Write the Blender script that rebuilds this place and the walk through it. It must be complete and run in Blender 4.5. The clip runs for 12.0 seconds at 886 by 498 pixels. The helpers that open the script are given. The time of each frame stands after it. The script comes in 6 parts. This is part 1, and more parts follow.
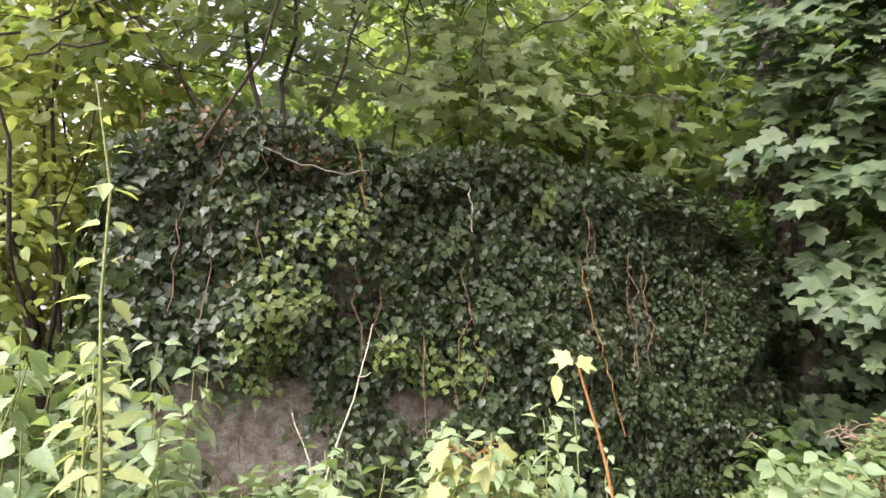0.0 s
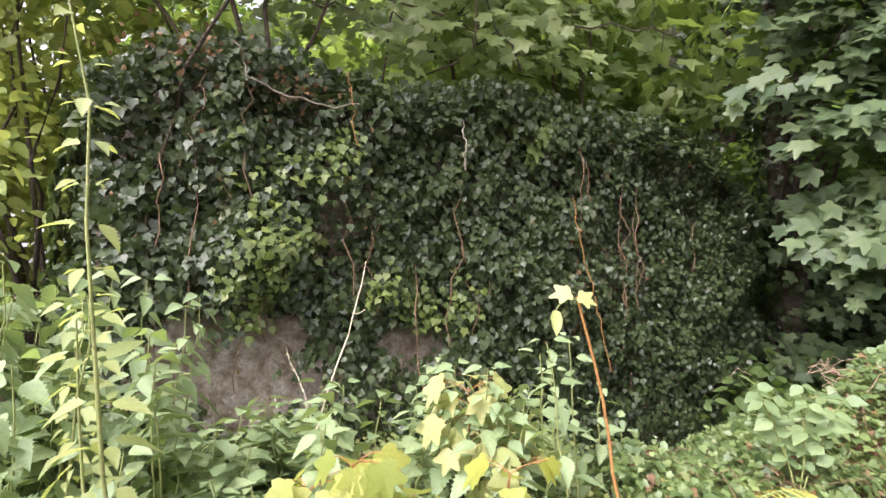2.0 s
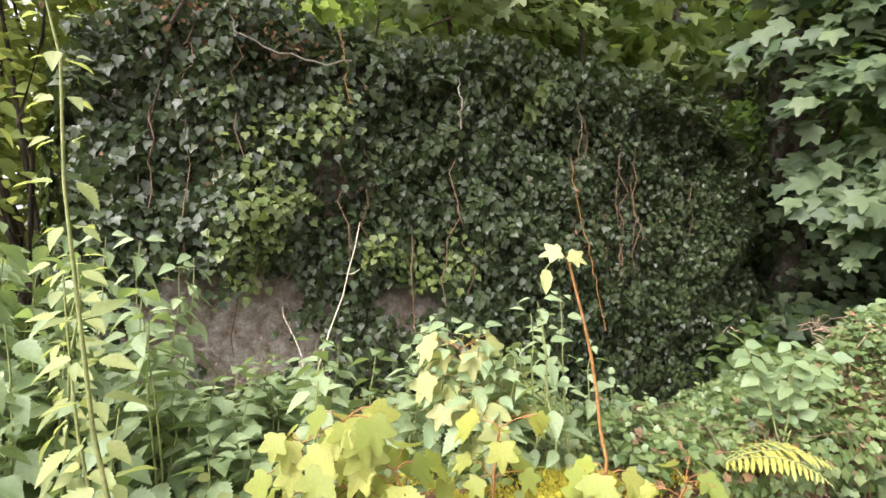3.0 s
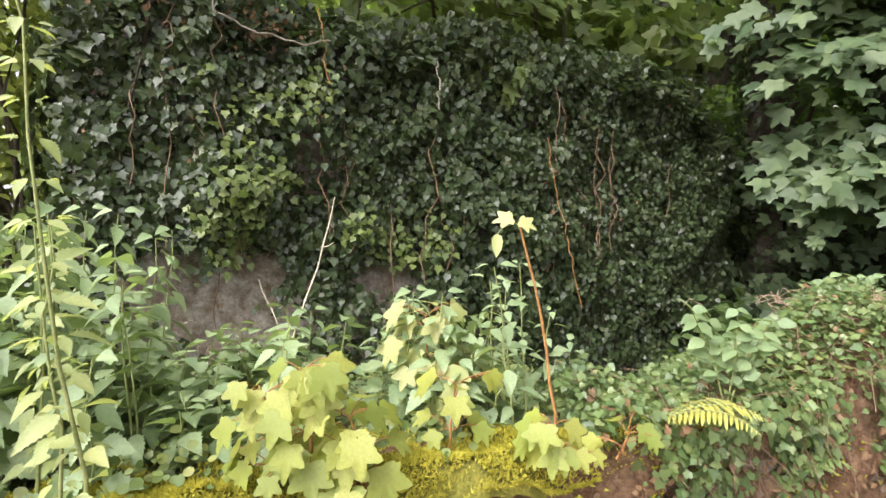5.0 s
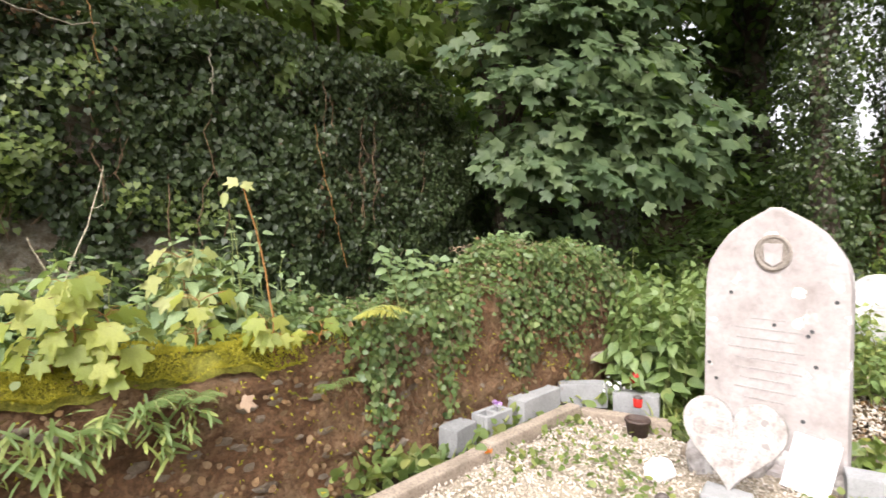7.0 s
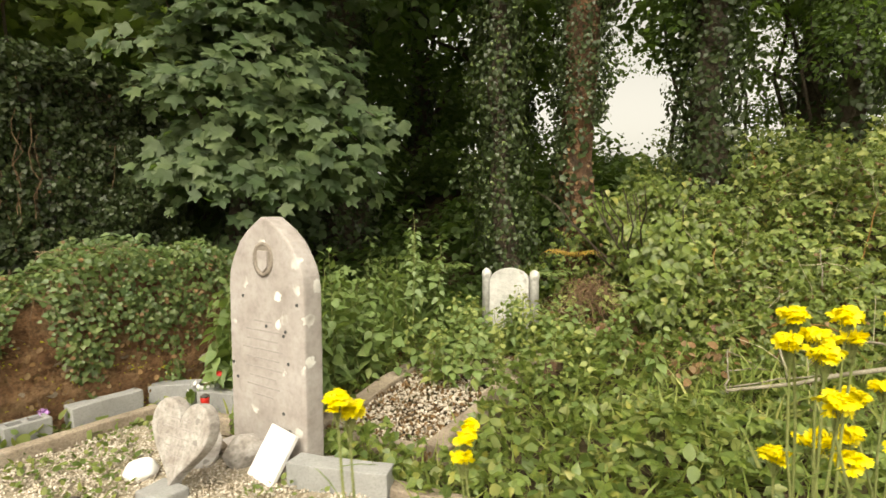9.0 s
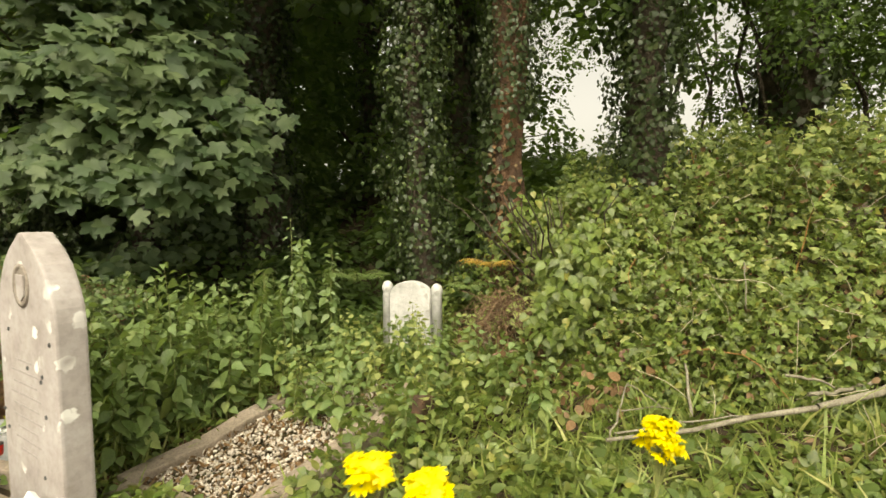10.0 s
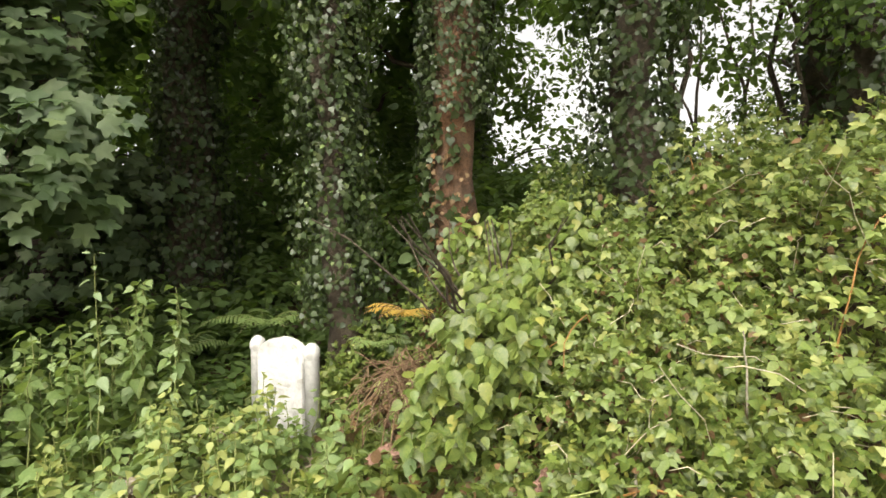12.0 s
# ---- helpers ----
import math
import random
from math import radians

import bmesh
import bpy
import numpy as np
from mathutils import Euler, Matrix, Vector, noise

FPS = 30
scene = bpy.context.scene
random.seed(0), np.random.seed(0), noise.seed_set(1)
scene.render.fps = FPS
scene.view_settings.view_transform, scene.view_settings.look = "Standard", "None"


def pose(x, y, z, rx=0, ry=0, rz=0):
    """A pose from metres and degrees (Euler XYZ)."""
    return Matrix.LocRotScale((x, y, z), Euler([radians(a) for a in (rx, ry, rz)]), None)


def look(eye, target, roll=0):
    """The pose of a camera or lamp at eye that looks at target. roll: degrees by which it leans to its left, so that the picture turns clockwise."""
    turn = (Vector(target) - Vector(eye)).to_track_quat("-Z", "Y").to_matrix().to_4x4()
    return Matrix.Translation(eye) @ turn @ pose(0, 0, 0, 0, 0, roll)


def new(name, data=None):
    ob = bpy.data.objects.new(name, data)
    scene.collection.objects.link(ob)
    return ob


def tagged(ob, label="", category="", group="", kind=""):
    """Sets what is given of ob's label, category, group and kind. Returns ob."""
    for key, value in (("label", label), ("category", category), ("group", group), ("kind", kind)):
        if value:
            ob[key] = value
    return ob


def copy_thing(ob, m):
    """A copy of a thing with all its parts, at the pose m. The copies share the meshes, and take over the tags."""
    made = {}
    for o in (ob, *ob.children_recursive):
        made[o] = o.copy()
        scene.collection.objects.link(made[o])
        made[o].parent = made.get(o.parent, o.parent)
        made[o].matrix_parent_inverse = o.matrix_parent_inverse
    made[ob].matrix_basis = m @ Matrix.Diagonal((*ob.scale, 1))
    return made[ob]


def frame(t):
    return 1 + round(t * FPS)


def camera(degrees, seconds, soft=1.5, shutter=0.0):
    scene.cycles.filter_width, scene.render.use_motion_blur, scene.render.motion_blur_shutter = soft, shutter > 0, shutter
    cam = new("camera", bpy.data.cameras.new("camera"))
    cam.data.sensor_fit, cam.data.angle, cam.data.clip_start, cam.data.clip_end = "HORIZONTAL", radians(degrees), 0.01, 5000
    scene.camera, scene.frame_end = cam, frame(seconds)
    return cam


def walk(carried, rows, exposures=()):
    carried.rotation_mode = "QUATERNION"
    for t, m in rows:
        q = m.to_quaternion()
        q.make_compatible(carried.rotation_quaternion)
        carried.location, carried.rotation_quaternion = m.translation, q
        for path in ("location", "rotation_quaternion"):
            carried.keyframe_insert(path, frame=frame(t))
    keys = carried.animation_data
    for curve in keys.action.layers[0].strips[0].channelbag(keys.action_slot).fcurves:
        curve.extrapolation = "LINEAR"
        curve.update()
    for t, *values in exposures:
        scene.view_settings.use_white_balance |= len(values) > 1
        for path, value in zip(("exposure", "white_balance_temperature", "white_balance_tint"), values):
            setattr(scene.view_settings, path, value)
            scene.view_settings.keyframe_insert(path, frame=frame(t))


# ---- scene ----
cam = camera(80.5, 12.0, shutter=0.12)
PATH = [
    (0, (0.19, -0.112, 1.576), (0.039, 1.841, 1.976), -0.0),
    (0.5, (0.197, -0.104, 1.573), (0.046, 1.853, 1.957), 0.2),
    (1, (0.206, -0.086, 1.565), (0.073, 1.88, 1.905), 0.3),
    (1.5, (0.166, -0.081, 1.563), (0.059, 1.898, 1.831), 0.2),
    (2, (0.149, -0.063, 1.555), (0.045, 1.926, 1.74), 0.2),
    (2.5, (0.16, -0.05, 1.548), (0.055, 1.946, 1.642), 0.1),
    (3, (0.179, -0.055, 1.548), (0.074, 1.941, 1.587), 0.0),
    (4.8, (0.268, -0.119, 1.483), (0.172, 1.879, 1.48), 0.1),
    (5, (0.302, -0.142, 1.478), (0.214, 1.856, 1.471), 0.1),
    (5.5, (0.369, -0.237, 1.448), (0.294, 1.761, 1.428), -0.0),
    (6, (0.35, -0.426, 1.407), (0.341, 1.574, 1.373), -0.1),
    (6.5, (0.435, -0.714, 1.375), (0.666, 1.272, 1.325), -0.2),
    (7, (0.665, -1.043, 1.345), (1.235, 0.873, 1.276), -0.1),
    (7.5, (1.109, -1.316, 1.333), (1.914, 0.512, 1.242), 0.1),
    (7.7, (1.3, -1.428, 1.36), (2.136, 0.386, 1.263), 0.1),
    (9.3, (3.002, -2.025, 1.506), (3.932, -0.259, 1.375), -0.2),
    (9.5, (3.21, -2.018, 1.535), (4.145, -0.255, 1.401), -0.2),
    (10, (3.735, -1.892, 1.549), (4.671, -0.13, 1.41), -0.3),
    (10.5, (4.207, -1.709, 1.554), (5.134, 0.058, 1.417), -0.4),
    (11, (4.652, -1.449, 1.546), (5.53, 0.344, 1.415), -0.3),
    (11.5, (4.917, -1.277, 1.588), (5.713, 0.553, 1.454), -0.4),
    (12, (5.245, -1.198, 1.624), (6.031, 0.64, 1.555), -0.4),
]
EXPOSURES = [(0.0, 1.48, 6250, 27), (5.5, 1.3, 6250, 20), (6.5, 1.3, 6300, 18), (7.0, 0.95, 6450, 16), (7.5, 0.68, 6550, 15), (9.5, 0.42, 8100, 4), (10.5, 0.44, 7900, 5), (11.5, 0.72, 7200, 10), (12.0, 0.86, 7000, 10)]
walk(cam, [(t, look(eye, target, roll)) for t, eye, target, roll in PATH], EXPOSURES)

# ---- world and sun ----
SUN_EL, SUN_AZ = 52, 218          # degrees; azimuth clockwise from +y
world = bpy.data.worlds.new("overcast_sky")
scene.world = world
world.use_nodes = True
wn = world.node_tree
sky = wn.nodes.new("ShaderNodeTexSky")
sky.sky_type = 'NISHITA'
sky.sun_disc = False
sky.sun_elevation, sky.sun_rotation = radians(SUN_EL), radians(SUN_AZ)
sky.dust_density, sky.ozone_density, sky.air_density = 6.0, 1.0, 1.0
grey = wn.nodes.new("ShaderNodeRGBToBW")
cloud = wn.nodes.new("ShaderNodeMix")          # cloud cover: the sky's own brightness, with little blue left
cloud.data_type = 'RGBA'
cloud.inputs[0].default_value = 0.85
wn.links.new(sky.outputs[0], grey.inputs[0])
wn.links.new(sky.outputs[0], cloud.inputs[6])
bright = wn.nodes.new("ShaderNodeMath")          # cloud is brighter than clear sky
bright.operation = 'MULTIPLY'
bright.inputs[1].default_value = 2.0
wn.links.new(grey.outputs[0], bright.inputs[0])
wn.links.new(bright.outputs[0], cloud.inputs[7])
wn.links.new(cloud.outputs[2], wn.nodes["Background"].inputs[0])
wn.nodes["Background"].inputs[1].default_value = 0.15
sun = new("sun", bpy.data.lights.new("sun", 'SUN'))
sun.data.energy, sun.data.angle, sun.data.color = 0.9, radians(25), (1.0, 0.95, 0.86)
az, el = radians(SUN_AZ), radians(SUN_EL)
sun.matrix_world = look((0, 0, 0), (-math.sin(az) * math.cos(el), -math.cos(az) * math.cos(el), -math.sin(el)))
sun.location = (-6, -8, 14)

rng = np.random.default_rng(7)


# ---- materials ----
def material(name, rough=0.8, metal=0.0, spec=0.5):
    m = bpy.data.materials.new(name)
    m.use_nodes = True
    b = m.node_tree.nodes["Principled BSDF"]
    b.inputs["Roughness"].default_value = rough
    b.inputs["Metallic"].default_value = metal
    b.inputs["Specular IOR Level"].default_value = spec
    return m, m.node_tree, b


def ramp(nt, source, stops):
    r = nt.nodes.new("ShaderNodeValToRGB")
    el = r.color_ramp.elements
    while len(el) < len(stops):
        el.new(0.5)
    for e, (p, c) in zip(el, stops):
        e.position, e.color = p, (*c, 1)
    nt.links.new(source, r.inputs[0])
    return r.outputs[0]


def coords(nt, scale=1.0):
    c = nt.nodes.new("ShaderNodeTexCoord")
    m = nt.nodes.new("ShaderNodeMapping")
    m.inputs["Scale"].default_value = (scale, scale, scale)
    nt.links.new(c.outputs["Object"], m.inputs[0])
    return m.outputs[0]


def noise_tex(nt, vec, scale, detail=6.0, rough=0.6):
    n = nt.nodes.new("ShaderNodeTexNoise")
    n.inputs["Scale"].default_value, n.inputs["Detail"].default_value, n.inputs["Roughness"].default_value = scale, detail, rough
    if vec is not None:
        nt.links.new(vec, n.inputs["Vector"])
    return n.outputs["Fac"]


def mixed(nt, fac, a, b, mode='MIX'):
    x = nt.nodes.new("ShaderNodeMix")
    x.data_type, x.blend_type = 'RGBA', mode
    for sock, v in ((x.inputs[0], fac), (x.inputs[6], a), (x.inputs[7], b)):
        if isinstance(v, bpy.types.NodeSocket):
            nt.links.new(v, sock)
        else:
            sock.default_value = v if isinstance(v, float) else (*v, 1)
    return x.outputs[2]


def bump(nt, b, height, strength=0.5, dist=0.02):
    k = nt.nodes.new("ShaderNodeBump")
    k.inputs["Strength"].default_value, k.inputs["Distance"].default_value = strength, dist
    nt.links.new(height, k.inputs["Height"])
    nt.links.new(k.outputs[0], b.inputs["Normal"])


def leaf_material(name, colours, rough=0.5, through_light=0.3, tint=(0.55, 0.75, 0.12), per_object=False, spec=0.4):
    """Leaf: a colour per leaf, mottling, and light that passes through the blade."""
    m, nt, b = material(name, rough, 0.0, spec)
    if per_object:
        rnd = nt.nodes.new("ShaderNodeObjectInfo").outputs["Random"]
    else:
        rnd = nt.nodes.new("ShaderNodeNewGeometry").outputs["Random Per Island"]
    k = len(colours) - 1
    col = ramp(nt, rnd, [(i / max(k, 1), c) for i, c in enumerate(colours)])
    vec = coords(nt)
    n1 = noise_tex(nt, vec, 9.0, 3.0)
    n2 = noise_tex(nt, vec, 90.0, 4.0)
    col = mixed(nt, ramp(nt, n1, [(0.35, (0, 0, 0)), (0.7, (0.55, 0.55, 0.55))]), col, tuple(min(1, c * 0.45) for c in colours[0]))
    col = mixed(nt, ramp(nt, n2, [(0.35, (0, 0, 0)), (0.75, (0.35, 0.35, 0.35))]), col, tuple(min(1, c * 1.6) for c in colours[-1]))
    nt.links.new(col, b.inputs["Base Color"])
    bump(nt, b, n2, 0.25, 0.004)
    if through_light > 0:
        tr = nt.nodes.new("ShaderNodeBsdfTranslucent")
        nt.links.new(mixed(nt, 0.55, col, tint), tr.inputs["Color"])
        ms = nt.nodes.new("ShaderNodeMixShader")
        ms.inputs[0].default_value = through_light
        nt.links.new(b.outputs[0], ms.inputs[1])
        nt.links.new(tr.outputs[0], ms.inputs[2])
        nt.links.new(ms.outputs[0], nt.nodes["Material Output"].inputs["Surface"])
    return m


def rough_material(name, stops, scale=4.0, fine=40.0, rough=0.9, relief=0.6, dist=0.02, spots=None, spot_scale=14.0, spot_size=0.16, per_object=False, grit=0.7):
    """Stone, earth, bark: two scales of colour noise, relief, and optional lichen spots."""
    m, nt, b = material(name, rough, 0.0, 0.3)
    vec = coords(nt)
    n1 = noise_tex(nt, vec, scale)
    n2 = noise_tex(nt, vec, fine, 8.0, 0.7)
    col = ramp(nt, n1, stops)
    dark = tuple(c * 0.45 for c in stops[0][1])
    col = mixed(nt, ramp(nt, n2, [(0.3, (grit, grit, grit)), (0.55, (0, 0, 0))]), col, dark)
    if per_object:
        rnd = nt.nodes.new("ShaderNodeObjectInfo").outputs["Random"]
        col = mixed(nt, 0.45, col, ramp(nt, rnd, [(0.0, stops[0][1]), (0.5, stops[len(stops) // 2][1]), (1.0, stops[-1][1])]))
    if spots:
        v = nt.nodes.new("ShaderNodeTexVoronoi")
        v.inputs["Scale"].default_value = spot_scale
        wob = nt.nodes.new("ShaderNodeVectorMath")
        wob.operation = 'ADD'
        nt.links.new(vec, wob.inputs[0])
        cn = nt.nodes.new("ShaderNodeTexNoise")
        cn.inputs["Scale"].default_value = 30
        sc = nt.nodes.new("ShaderNodeVectorMath")
        sc.operation = 'SCALE'
        sc.inputs["Scale"].default_value = 0.05
        nt.links.new(vec, cn.inputs["Vector"])
        nt.links.new(cn.outputs["Color"], sc.inputs[0])
        nt.links.new(sc.outputs[0], wob.inputs[1])
        nt.links.new(wob.outputs[0], v.inputs["Vector"])
        mask = ramp(nt, v.outputs["Distance"], [(spot_size, (1, 1, 1)), (spot_size + 0.05, (0, 0, 0))])
        patch = ramp(nt, noise_tex(nt, vec, 3.5, 2.0), [(0.44, (0, 0, 0)), (0.54, (0.85, 0.85, 0.85))])
        col = mixed(nt, mixed(nt, 1.0, mask, patch, 'MULTIPLY'), col, spots)
    nt.links.new(col, b.inputs["Base Color"])
    bump(nt, b, n2, relief, dist)
    return m


M = {}
M["ivy"] = leaf_material("ivy_leaf", [(0.018, 0.034, 0.012), (0.03, 0.052, 0.018), (0.05, 0.078, 0.026), (0.026, 0.044, 0.018), (0.075, 0.09, 0.034)], 0.4, 0.15, (0.2, 0.3, 0.05), spec=0.36)
M["ivy_light"] = leaf_material("young_ivy_leaf", [(0.1, 0.145, 0.038), (0.19, 0.225, 0.065), (0.07, 0.11, 0.032), (0.14, 0.18, 0.05)], 0.4, 0.3)
M["dead"] = leaf_material("dead_leaf", [(0.11, 0.06, 0.025), (0.18, 0.095, 0.035), (0.075, 0.042, 0.02), (0.25, 0.17, 0.09)], 0.85, 0.1, (0.4, 0.2, 0.05))
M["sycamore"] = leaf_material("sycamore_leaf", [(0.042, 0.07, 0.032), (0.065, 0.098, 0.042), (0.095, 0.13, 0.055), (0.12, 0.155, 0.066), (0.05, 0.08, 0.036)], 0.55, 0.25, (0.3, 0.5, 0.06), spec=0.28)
# sycamore leaf again, light through the canopy put into paler colour and tint
M["sycamore_lit"] = leaf_material("backlit_tone_sycamore_leaf", [(0.1, 0.145, 0.05), (0.145, 0.19, 0.065), (0.2, 0.24, 0.085)], 0.45, 0.45, (0.5, 0.68, 0.1))
M["sapling"] = leaf_material("yellow_sapling_leaf", [(0.2, 0.24, 0.04), (0.27, 0.29, 0.055), (0.34, 0.34, 0.085), (0.13, 0.19, 0.04), (0.24, 0.27, 0.05)], 0.45, 0.35, (0.75, 0.8, 0.1), per_object=True)
M["pale_sapling"] = leaf_material("pale_sapling_leaf", [(0.4, 0.38, 0.17), (0.33, 0.34, 0.13), (0.25, 0.29, 0.09)], 0.5, 0.35, (0.75, 0.8, 0.2), per_object=True)
M["nettle"] = leaf_material("nettle_leaf", [(0.15, 0.21, 0.095), (0.2, 0.265, 0.12), (0.26, 0.32, 0.155), (0.14, 0.2, 0.095)], 0.55, 0.25, per_object=True)
M["nettle_pale"] = leaf_material("pale_nettle_leaf", [(0.17, 0.23, 0.085), (0.25, 0.29, 0.11), (0.14, 0.19, 0.075), (0.3, 0.31, 0.1)], 0.55, 0.35, (0.7, 0.8, 0.15), per_object=True)
M["herb_nettle"] = leaf_material("grave_nettle_leaf", [(0.08, 0.14, 0.045), (0.115, 0.18, 0.06), (0.15, 0.215, 0.075), (0.09, 0.15, 0.05), (0.2, 0.24, 0.075)], 0.55, 0.25)
M["pale_herb_nettle"] = leaf_material("yellowing_nettle_leaf", [(0.2, 0.26, 0.08), (0.28, 0.32, 0.1), (0.38, 0.38, 0.13), (0.16, 0.22, 0.07)], 0.55, 0.3, (0.7, 0.75, 0.15))
M["herb"] = leaf_material("herb_leaf", [(0.07, 0.11, 0.03), (0.11, 0.155, 0.042), (0.16, 0.2, 0.058), (0.26, 0.25, 0.075), (0.08, 0.12, 0.035)], 0.55, 0.28)
M["mixed_ivy"] = leaf_material("mixed_ivy_leaf", [(0.05, 0.085, 0.03), (0.085, 0.13, 0.04), (0.13, 0.18, 0.055), (0.19, 0.225, 0.08), (0.06, 0.1, 0.035)], 0.45, 0.22)
M["bramble"] = leaf_material("bramble_leaf", [(0.024, 0.05, 0.014), (0.042, 0.085, 0.018), (0.058, 0.11, 0.023), (0.075, 0.135, 0.028), (0.09, 0.155, 0.032), (0.13, 0.19, 0.042), (0.032, 0.065, 0.018), (0.09, 0.15, 0.032), (0.24, 0.23, 0.05)], 0.45, 0.2)
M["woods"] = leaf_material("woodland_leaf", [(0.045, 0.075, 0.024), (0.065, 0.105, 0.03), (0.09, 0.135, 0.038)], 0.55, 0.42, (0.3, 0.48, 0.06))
# woodland leaf again, brighter: sunlight on the left bushes put into its colour
M["woods_lit"] = leaf_material("sunlit_tone_woodland_leaf", [(0.15, 0.21, 0.055), (0.22, 0.29, 0.075), (0.3, 0.35, 0.11)], 0.5, 0.45, (0.7, 0.75, 0.15))
M["fern"] = leaf_material("fern_frond", [(0.11, 0.17, 0.055), (0.17, 0.23, 0.08)], 0.5, 0.3)
M["fern_yellow"] = leaf_material("yellow_fern_frond", [(0.26, 0.28, 0.06), (0.36, 0.34, 0.08)], 0.5, 0.3, (0.8, 0.7, 0.1))
M["fern_brown"] = leaf_material("bracken_frond", [(0.4, 0.28, 0.05), (0.3, 0.18, 0.04)], 0.6, 0.25, (0.6, 0.4, 0.05))
M["grass"] = leaf_material("grass_blade", [(0.12, 0.19, 0.04), (0.2, 0.26, 0.06), (0.34, 0.32, 0.12)], 0.55, 0.25)
M["moss"] = leaf_material("moss_tuft", [(0.3, 0.28, 0.03), (0.42, 0.38, 0.045), (0.52, 0.46, 0.06), (0.22, 0.22, 0.03)], 0.9, 0.15, (0.6, 0.55, 0.05), spec=0.1)
M["moss_mat"] = rough_material("moss_mat", [(0.3, (0.12, 0.12, 0.018)), (0.5, (0.22, 0.21, 0.03)), (0.72, (0.34, 0.31, 0.045))], 14, 90, 0.95, 1.0, 0.02)
M["petal"] = leaf_material("ragwort_petal", [(0.85, 0.68, 0.01), (0.95, 0.8, 0.02)], 0.5, 0.3, (0.95, 0.85, 0.05))
M["straw"] = rough_material("dry_straw", [(0.3, (0.4, 0.34, 0.22)), (0.7, (0.58, 0.52, 0.38))], 20, 120, 0.8, 0.2, 0.002)
M["stem"] = rough_material("green_stem", [(0.3, (0.16, 0.2, 0.06)), (0.7, (0.26, 0.27, 0.1))], 20, 120, 0.7, 0.2, 0.002)
M["stem_red"] = rough_material("orange_brown_stem", [(0.3, (0.24, 0.11, 0.035)), (0.7, (0.36, 0.19, 0.06))], 15, 90, 0.7, 0.3, 0.002)
M["vine"] = rough_material("brown_vine", [(0.3, (0.12, 0.075, 0.04)), (0.7, (0.22, 0.14, 0.08))], 15, 90, 0.85, 0.4, 0.004)
M["bark"] = rough_material("tree_bark", [(0.3, (0.06, 0.045, 0.033)), (0.55, (0.11, 0.085, 0.06)), (0.75, (0.15, 0.13, 0.09))], 6, 45, 0.95, 0.9, 0.04)
M["bark_red"] = rough_material("reddish_tree_bark", [(0.3, (0.07, 0.05, 0.035)), (0.52, (0.17, 0.095, 0.055)), (0.75, (0.3, 0.15, 0.075))], 5, 45, 0.95, 0.9, 0.04)
M["dead_wood"] = rough_material("grey_dead_branch", [(0.3, (0.15, 0.13, 0.09)), (0.7, (0.32, 0.29, 0.22))], 9, 70, 0.9, 0.5, 0.008)
M["earth"] = rough_material("red_brown_earth_face", [(0.25, (0.09, 0.048, 0.024)), (0.45, (0.19, 0.1, 0.048)), (0.6, (0.27, 0.165, 0.09)), (0.78, (0.13, 0.11, 0.04))], 5, 40, 0.97, 1.0, 0.05)
M["ground"] = rough_material("woodland_soil", [(0.3, (0.05, 0.037, 0.022)), (0.5, (0.1, 0.07, 0.04)), (0.7, (0.09, 0.095, 0.03))], 2.2, 30, 0.97, 0.9, 0.04)
M["rubble"] = rough_material("rubble_stone", [(0.25, (0.16, 0.12, 0.085)), (0.5, (0.26, 0.2, 0.14)), (0.75, (0.36, 0.31, 0.25))], 7, 55, 0.95, 0.8, 0.02, per_object=True)
M["red_stone"] = rough_material("red_sandstone", [(0.3, (0.22, 0.12, 0.085)), (0.7, (0.34, 0.21, 0.16))], 6, 50, 0.95, 0.8, 0.02)
M["ruin"] = rough_material("old_lime_render", [(0.34, (0.28, 0.21, 0.14)), (0.48, (0.5, 0.41, 0.31)), (0.62, (0.74, 0.68, 0.58))], 12, 34, 0.97, 1.0, 0.06)
M["headstone"] = rough_material("weathered_limestone", [(0.28, (0.27, 0.235, 0.215)), (0.5, (0.37, 0.335, 0.315)), (0.72, (0.44, 0.41, 0.395))], 4.5, 26, 0.9, 0.3, 0.004, (0.78, 0.77, 0.73), 6.0, 0.2, grit=0.3)
M["white_stone"] = rough_material("white_marble", [(0.28, (0.3, 0.29, 0.265)), (0.5, (0.5, 0.49, 0.465)), (0.72, (0.62, 0.61, 0.585))], 5, 30, 0.6, 0.25, 0.004, (0.3, 0.29, 0.26), 11.0, 0.24, grit=0.4)
M["white_clean"] = rough_material("clean_white_marble", [(0.3, (0.72, 0.71, 0.69)), (0.7, (0.85, 0.84, 0.82))], 5, 60, 0.5, 0.1, 0.003, grit=0.1)
M["heart_stone"] = rough_material("pale_heart_marble", [(0.28, (0.2, 0.175, 0.155)), (0.48, (0.34, 0.31, 0.285)), (0.7, (0.47, 0.45, 0.43))], 9, 40, 0.8, 0.4, 0.005, (0.2, 0.185, 0.17), 14.0, 0.2, grit=0.6)
M["concrete"] = rough_material("grey_concrete", [(0.28, (0.17, 0.17, 0.165)), (0.5, (0.27, 0.27, 0.265)), (0.75, (0.36, 0.355, 0.34))], 6, 80, 0.95, 0.5, 0.006, per_object=True)
M["kerb"] = rough_material("brown_stone_kerb", [(0.28, (0.2, 0.16, 0.12)), (0.5, (0.32, 0.26, 0.2)), (0.75, (0.41, 0.35, 0.28))], 4, 60, 0.95, 0.6, 0.01)
